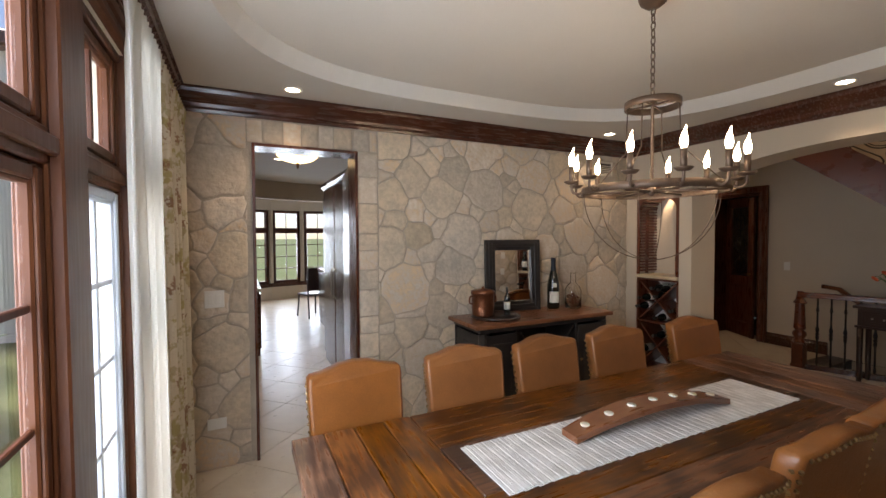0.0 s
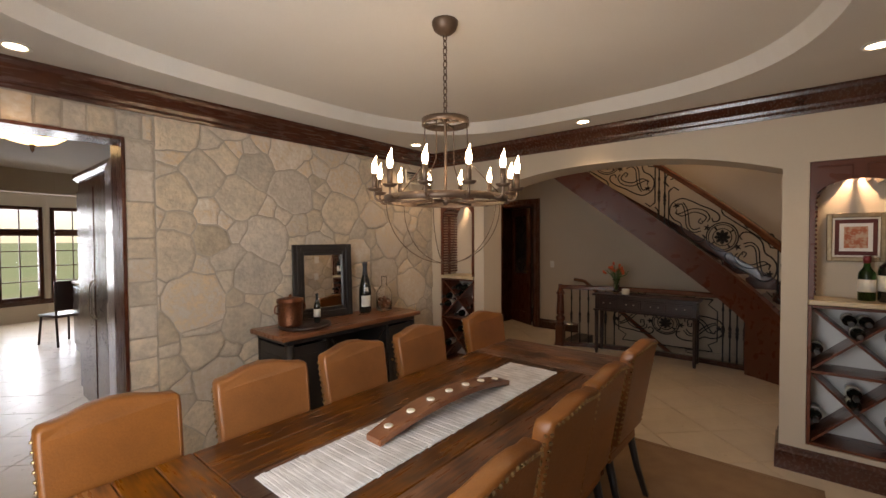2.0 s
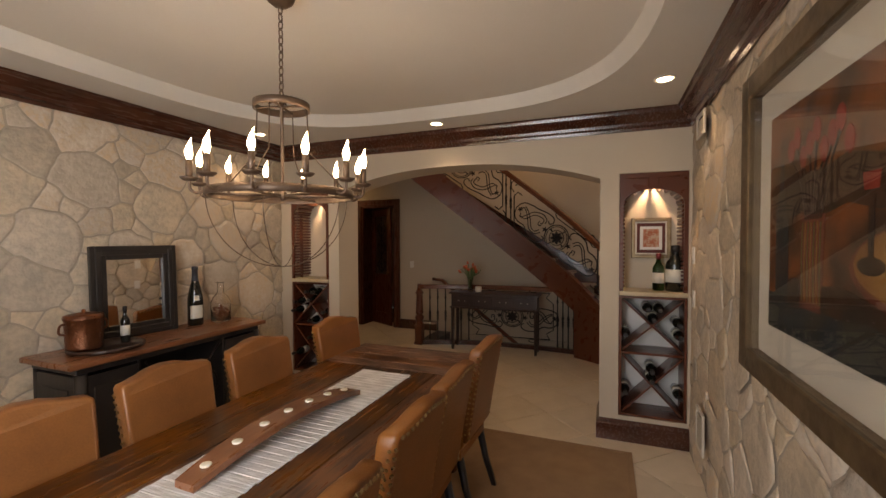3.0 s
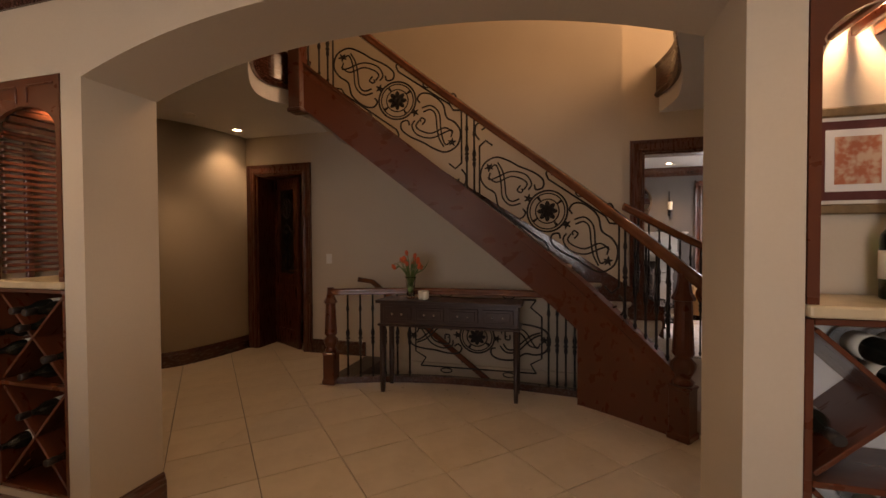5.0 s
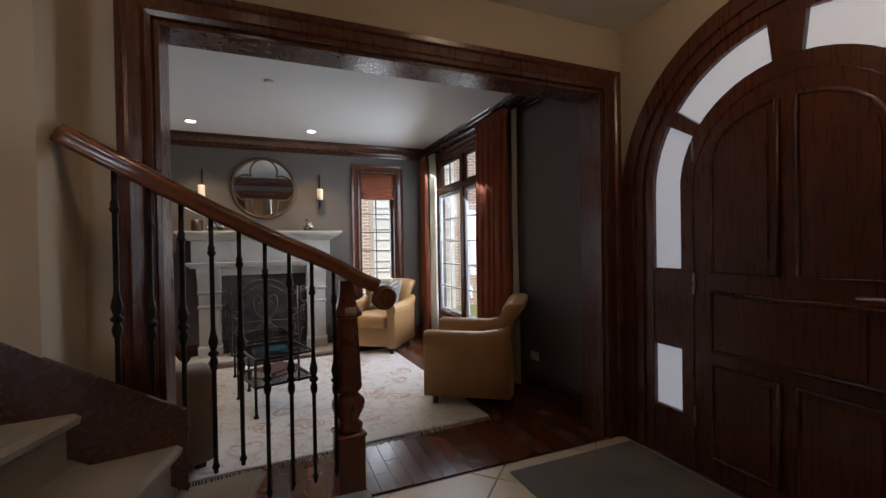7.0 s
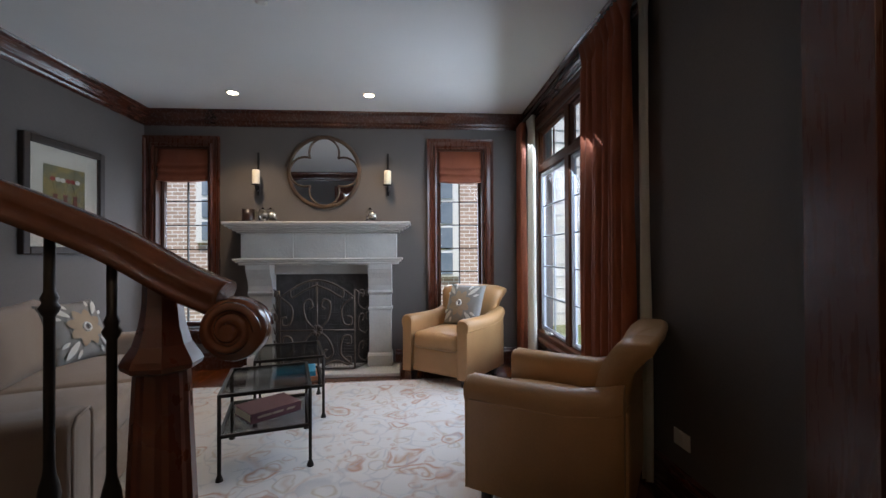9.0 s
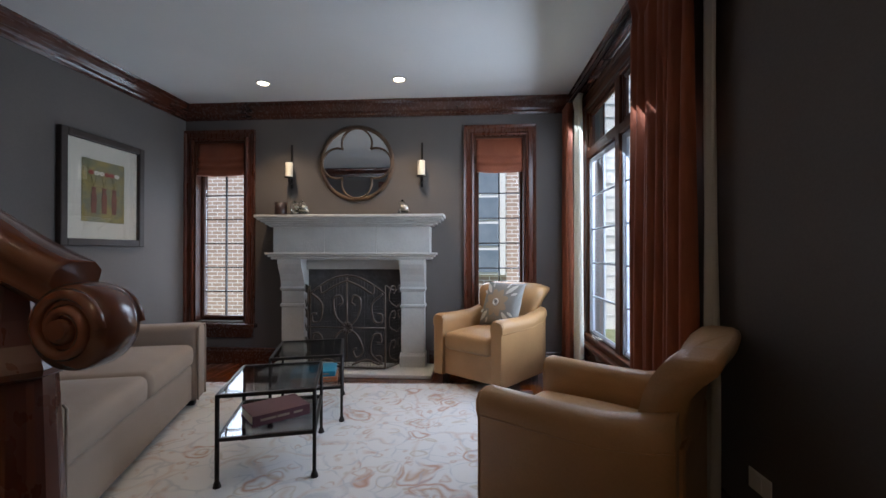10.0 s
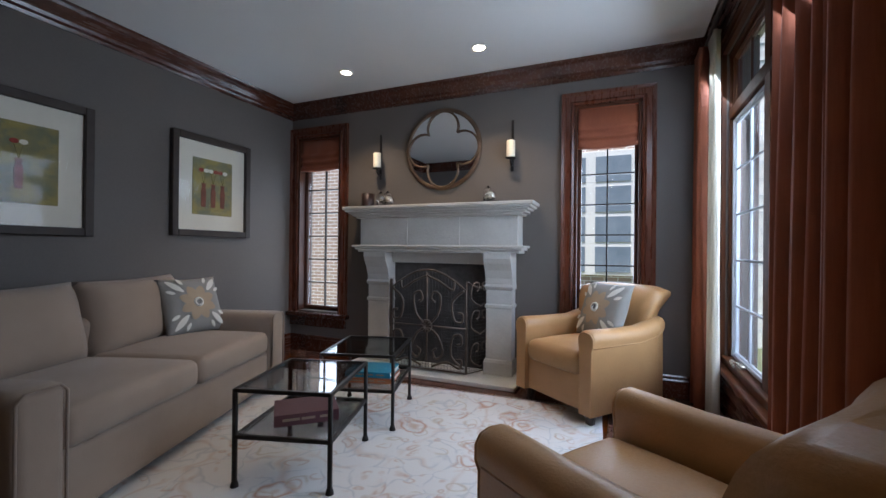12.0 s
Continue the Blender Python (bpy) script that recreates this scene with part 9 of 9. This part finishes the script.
def evergreen(x, y, h, seed):
    ob = thing("evergreen_tree", "dense green evergreen tree outside the window", "tree", (x, y, -0.3), 0, "evergreens outside")
    part("trunk", tube([(0, 0, 0), (0.02, 0.01, h * 0.5), (0, 0, h * 0.95)], 0.09, 8, taper=(1, 0.2)), "bark", ob)
    rnd, bm = random.Random(seed), bmesh.new()
    for _ in range(1700):
        t = rnd.random() ** 0.8
        z, a = 0.15 + (h - 0.2) * t, rnd.uniform(0, 6.283)
        r = (1 - t) ** 0.75 * h * 0.24 * rnd.uniform(0.45, 1.08)
        p = Vector((r * math.cos(a), r * math.sin(a), z))
        d = Vector((math.cos(a + rnd.uniform(-0.6, 0.6)), math.sin(a + rnd.uniform(-0.6, 0.6)), rnd.uniform(-0.3, 0.8))).normalized() * rnd.uniform(0.10, 0.22)
        side_v = d.cross(Vector((rnd.uniform(-1, 1), rnd.uniform(-1, 1), 1))).normalized() * rnd.uniform(0.02, 0.045)
        a1, b1, c1, d1 = (bm.verts.new(q) for q in (p, p + d * 0.5 + side_v, p + d, p + d * 0.5 - side_v))
        bm.faces.new((a1, b1, c1, d1))
    part("crown", bm, "evergreen", ob, "feathery green crown")
    return ob


for i, (x, y, h) in enumerate(((-2.6, 2.6, 4.2), (-2.9, 4.2, 4.6), (-2.7, 1.0, 3.9), (-3.3, 5.9, 4.8), (-4.6, 8.3, 5.2), (7.2, -6.5, 3.5))):
    evergreen(x, y, h, i + 20)
garden = thing("garden_wing", "pale shingled house wing outside the dining window", "house", (-3.6, 13.5, -0.3))
part("wall", box(4.0, 6.0, 5.2, (0, 0, 0), 0), "white", garden)
part("roof", box(4.6, 6.6, 0.3, (0, 0, 5.2), 0.05), "dark_wood", garden)

# ---- flagstones of the two stone walls ----
def flagstones(wall, x0, x1, z0, z1, to_world, holes, seed, cell):
    """Irregular stones from a scattered set of seeds, each its own bevelled block."""
    rnd, seeds = random.Random(seed), []
    for size, tries in ((0.78, 160), (0.56, 900), (0.36, 2500), (0.22, 4000)):
        for _ in range(tries):
            x, z, r = rnd.uniform(x0 - 0.15, x1 + 0.15), rnd.uniform(z0 - 0.15, z1 + 0.15), size * cell * rnd.uniform(0.85, 1.15)
            if all(math.hypot((x - q[0]) * 0.88, (z - q[1]) * 1.14) > (r + q[2]) * 0.97 for q in seeds):
                seeds.append((x, z, r))
    def block(poly):
        if len(poly) < 3 or area(poly) < 0.0009:
            return
        cx, cz = sum(p[0] for p in poly) / len(poly), sum(p[1] for p in poly) / len(poly)
        rim = []
        for i, p in enumerate(poly):
            q = poly[(i + 1) % len(poly)]
            steps_n = max(1, int(math.hypot(q[0] - p[0], q[1] - p[1]) / 0.035))
            for k in range(steps_n):
                t = k / steps_n
                x, z = p[0] + (q[0] - p[0]) * t, p[1] + (q[1] - p[1]) * t
                fade = min(1.0, max(0.0, min([x - x0, x1 - x, z - z0, z1 - z] + [max(a - x, x - b, z - t_) for a, b, t_ in holes])) / 0.10)
                j = 0.005 * noise.noise(Vector((x * 22, z * 22, seed)))
                wx = 0.026 * fade * noise.noise(Vector((x * 8.5, z * 8.5, seed + 7)))
                wz = 0.026 * fade * noise.noise(Vector((x * 8.5, z * 8.5, seed + 31)))
                wx += 0.055 * fade * noise.noise(Vector((x * 2.6, z * 2.6, seed + 13)))
                wz += 0.055 * fade * noise.noise(Vector((x * 2.6, z * 2.6, seed + 47)))
                rim.append((x + j + wx, z - j + wz))
        cx, cz = sum(p[0] for p in rim) / len(rim), sum(p[1] for p in rim) / len(rim)
        bm = bmesh.new()
        high, tilt_x, tilt_z = rnd.uniform(0.004, 0.014), rnd.uniform(-0.04, 0.04), rnd.uniform(-0.04, 0.04)
        def ring(scale, lift, rough=0.0):
            r = math.sqrt(area(poly) / math.pi)
            k = 1 - scale / max(r, 0.03)
            return [bm.verts.new(to_world(cx + (x - cx) * k, cz + (z - cz) * k, max(0.002, lift + (x - cx) * tilt_x + (z - cz) * tilt_z + rough * noise.noise(Vector((x * 30, z * 30, seed + 3)))))) for x, z in rim]
        a, b, c, d = ring(0.002, 0.0), ring(0.003, high * 0.7), ring(0.006, high, 0.003), ring(0.030, high + 0.0005, 0.007)
        for r, t in ((a, b), (b, c), (c, d)):
            for i in range(len(r)):
                f = bm.faces.new((r[i], r[(i + 1) % len(r)], t[(i + 1) % len(r)], t[i]))
                f.smooth = True
        mid = bm.verts.new(to_world(cx, cz, high + 0.002))
        for i in range(len(d)):
            f = bm.faces.new((d[i], d[(i + 1) % len(d)], mid))
            f.smooth = True
        bmesh.ops.recalc_face_normals(bm, faces=bm.faces[:])
        part("stone", bm, "stone", wall)
    for s in seeds:
        if not (x0 - 0.1 < s[0] < x1 + 0.1 and z0 - 0.1 < s[1] < z1 + 0.1):
            continue
        poly = [(x0, z0), (x1, z0), (x1, z1), (x0, z1)]
        for o in seeds:
            d = math.hypot(o[0] - s[0], o[1] - s[1])
            if o is s or d > 4 * cell:
                continue
            n_x, n_z = (o[0] - s[0]) / d, (o[1] - s[1]) / d
            k = 0.5 + (s[2] ** 2 - o[2] ** 2) / (2 * d * d)
            poly = clip_poly(poly, n_x, n_z, n_x * (s[0] + (o[0] - s[0]) * k) + n_z * (s[1] + (o[1] - s[1]) * k) - 0.0042)
            if len(poly) < 3:
                break
        if len(poly) < 3:
            continue
        pieces = [poly]
        for a, b, t in holes:
            out = []
            for p in pieces:
                out += [clip_poly(p, 1, 0, a), clip_poly(p, -1, 0, -b)]
                mid = clip_poly(clip_poly(p, -1, 0, -a), 1, 0, b)
                if len(mid) >= 3:
                    out.append(clip_poly(mid, 0, -1, -t))
            pieces = [p for p in out if len(p) >= 3]
        for p in pieces:
            block(p)
    return block


lintel = flagstones(wall_stone, X_WIN, X_ARCH, 0.0, H_DINING - 0.14, lambda x, z, d: (x, Y_STONE + 0.011 - d, z), [(DOOR_K[0] - 0.035, DOOR_K[1] + 0.17, DOOR_K[2] + 0.175)], 6, 0.225)
rng = random.Random(21)
x = DOOR_K[0] - 0.03
while x < DOOR_K[1] + 0.15:
    w = min(rng.uniform(0.10, 0.15), DOOR_K[1] + 0.165 - x)
    lintel([(x, DOOR_K[2] + 0.004), (x + w - 0.008, DOOR_K[2] + 0.004), (x + w - 0.008, DOOR_K[2] + 0.165), (x, DOOR_K[2] + 0.165)])
    x += w
z = 0.0
while z < DOOR_K[2] - 0.03:
    h = min(rng.uniform(0.13, 0.24), DOOR_K[2] - z)
    lintel([(DOOR_K[1] + 0.004, z), (DOOR_K[1] + 0.162, z), (DOOR_K[1] + 0.162, z + h - 0.008), (DOOR_K[1] + 0.004, z + h - 0.008)])
    z += h
flagstones(wall_picture, X_WIN, X_ARCH, 0.0, H_DINING - 0.14, lambda x, z, d: (x, Y_PICTURE - 0.011 + d, z), [], 9, 0.22)


# ---- floor tiles, set diagonally ----
def tiles(parent, region, keep, x0, y0, half=0.345, joint=0.006, single=True):
    """Square tiles on the diagonal; keep is a list of half planes that bound the floor."""
    shared, rest = None, bmesh.new()
    lo_x, hi_x, lo_y, hi_y = region
    for i in range(int((lo_x - x0) / half) - 2, int((hi_x - x0) / half) + 3):
        for j in range(int((lo_y - y0) / half) - 2, int((hi_y - y0) / half) + 3):
            if (i + j) % 2:
                continue
            cx, cy, r = x0 + half * i, y0 + half * j, half - joint * 0.75
            full = [(cx + r, cy), (cx, cy + r), (cx - r, cy), (cx, cy - r)]
            poly = full
            for p in keep:
                poly = clip_poly(poly, *p)
                if len(poly) < 3:
                    break
            if len(poly) < 3 or abs(area(poly)) < 0.002:
                continue
            if single:
                if len(poly) == 4 and abs(area(poly) - area(full)) < 1e-6:
                    if shared is None:
                        shared = mesh_of("tile", prism([(q[0] - cx, q[1] - cy) for q in full], -0.012, 0.0, bevel=0.003))
                        shared.materials.append(M["tile"])
                    ob = new("tile", shared)
                    ob.parent = parent
                    ob.location = (cx, cy, 0)
                else:
                    part("tile", prism([(q[0] - cx, q[1] - cy) for q in poly], -0.012, 0.0, bevel=0.003), "tile", parent, at=Matrix.Translation((cx, cy, 0)))
            else:
                prism(poly, -0.012, 0.0, rest)
    if single:
        rest.free()
    else:
        tagged(part("tiles", rest, "tile", parent, "cream tiles far off"), kind="stuff")


floor_ob = bpy.data.objects["floor"]
N0 = (5.26, 0.935)
tiles(floor_ob, (3.4, 6.05, -0.4, 3.2), [(1, 0, 6.05), (-1, 0, -3.4), (0, 1, 3.2), (0, -1, 0.4)], *N0)
tiles(floor_ob, (3.9, 7.44, -2.55, -0.4), [(1, 0, 7.44), (-1, 0, -3.9), (0, 1, -0.4), (0, -1, 2.55)], *N0)
tiles(floor_ob, (6.05, 7.44, -0.4, 0.72), [(1, 0, 7.44), (-1, 0, -6.05), (0, 1, 0.72), (0, -1, 0.4)], *N0)
tiles(floor_ob, (3.9, 7.09, 3.2, 6.9), [(1, 0, 7.46), (-1, 0, -3.9), (0, 1, 6.9), (0, -1, -3.2)], *N0)
tiles(floor_ob, (X_WIN, 3.4, Y_PICTURE, 3.2), [(1, 0, 3.4), (-1, 0, -X_WIN), (0, 1, 3.2), (0, -1, 0.17)], *N0)
tiles(floor_ob, (X_WIN, 3.9, 3.2, 13.2), [(1, 0, 3.9), (-1, 0, 0.6), (0, 1, 13.2), (0, -1, -3.2)], *N0, single=False)
edge_tile = [(6.05, 0.72), (6.33, 0.72), (6.40, 1.3), (6.415, 1.7), (6.39, 2.2), (6.32, 2.6), (6.22, 2.9), (6.13, 3.1), (6.05, 3.2)]
structure("floor_well_edge", prism(edge_tile, -0.1, 0.0), "tile", "cream tiles cut along the curved railing", "floor")

# ---- parquet strips of the living room ----
parquet = bpy.data.objects["floor_living"]
rng = random.Random(5)
y = Y_GALLERY
while y < Y_LIVING - 0.02:
    x = 7.46 - rng.uniform(0, 0.5)
    while x < X_FIRE:
        long = rng.uniform(0.55, 0.95)
        a, b = max(x, 7.465), min(x + long, X_FIRE)
        if b - a > 0.05 and (y < -1.6 or a < 8.2 or b > 10.2 or y > 0.9):
            part("strip", box(b - a - 0.002, 0.088, 0.008, ((a + b) / 2, y + 0.045, -0.008), 0.0015), "parquet", parquet)
        x += long
    y += 0.09
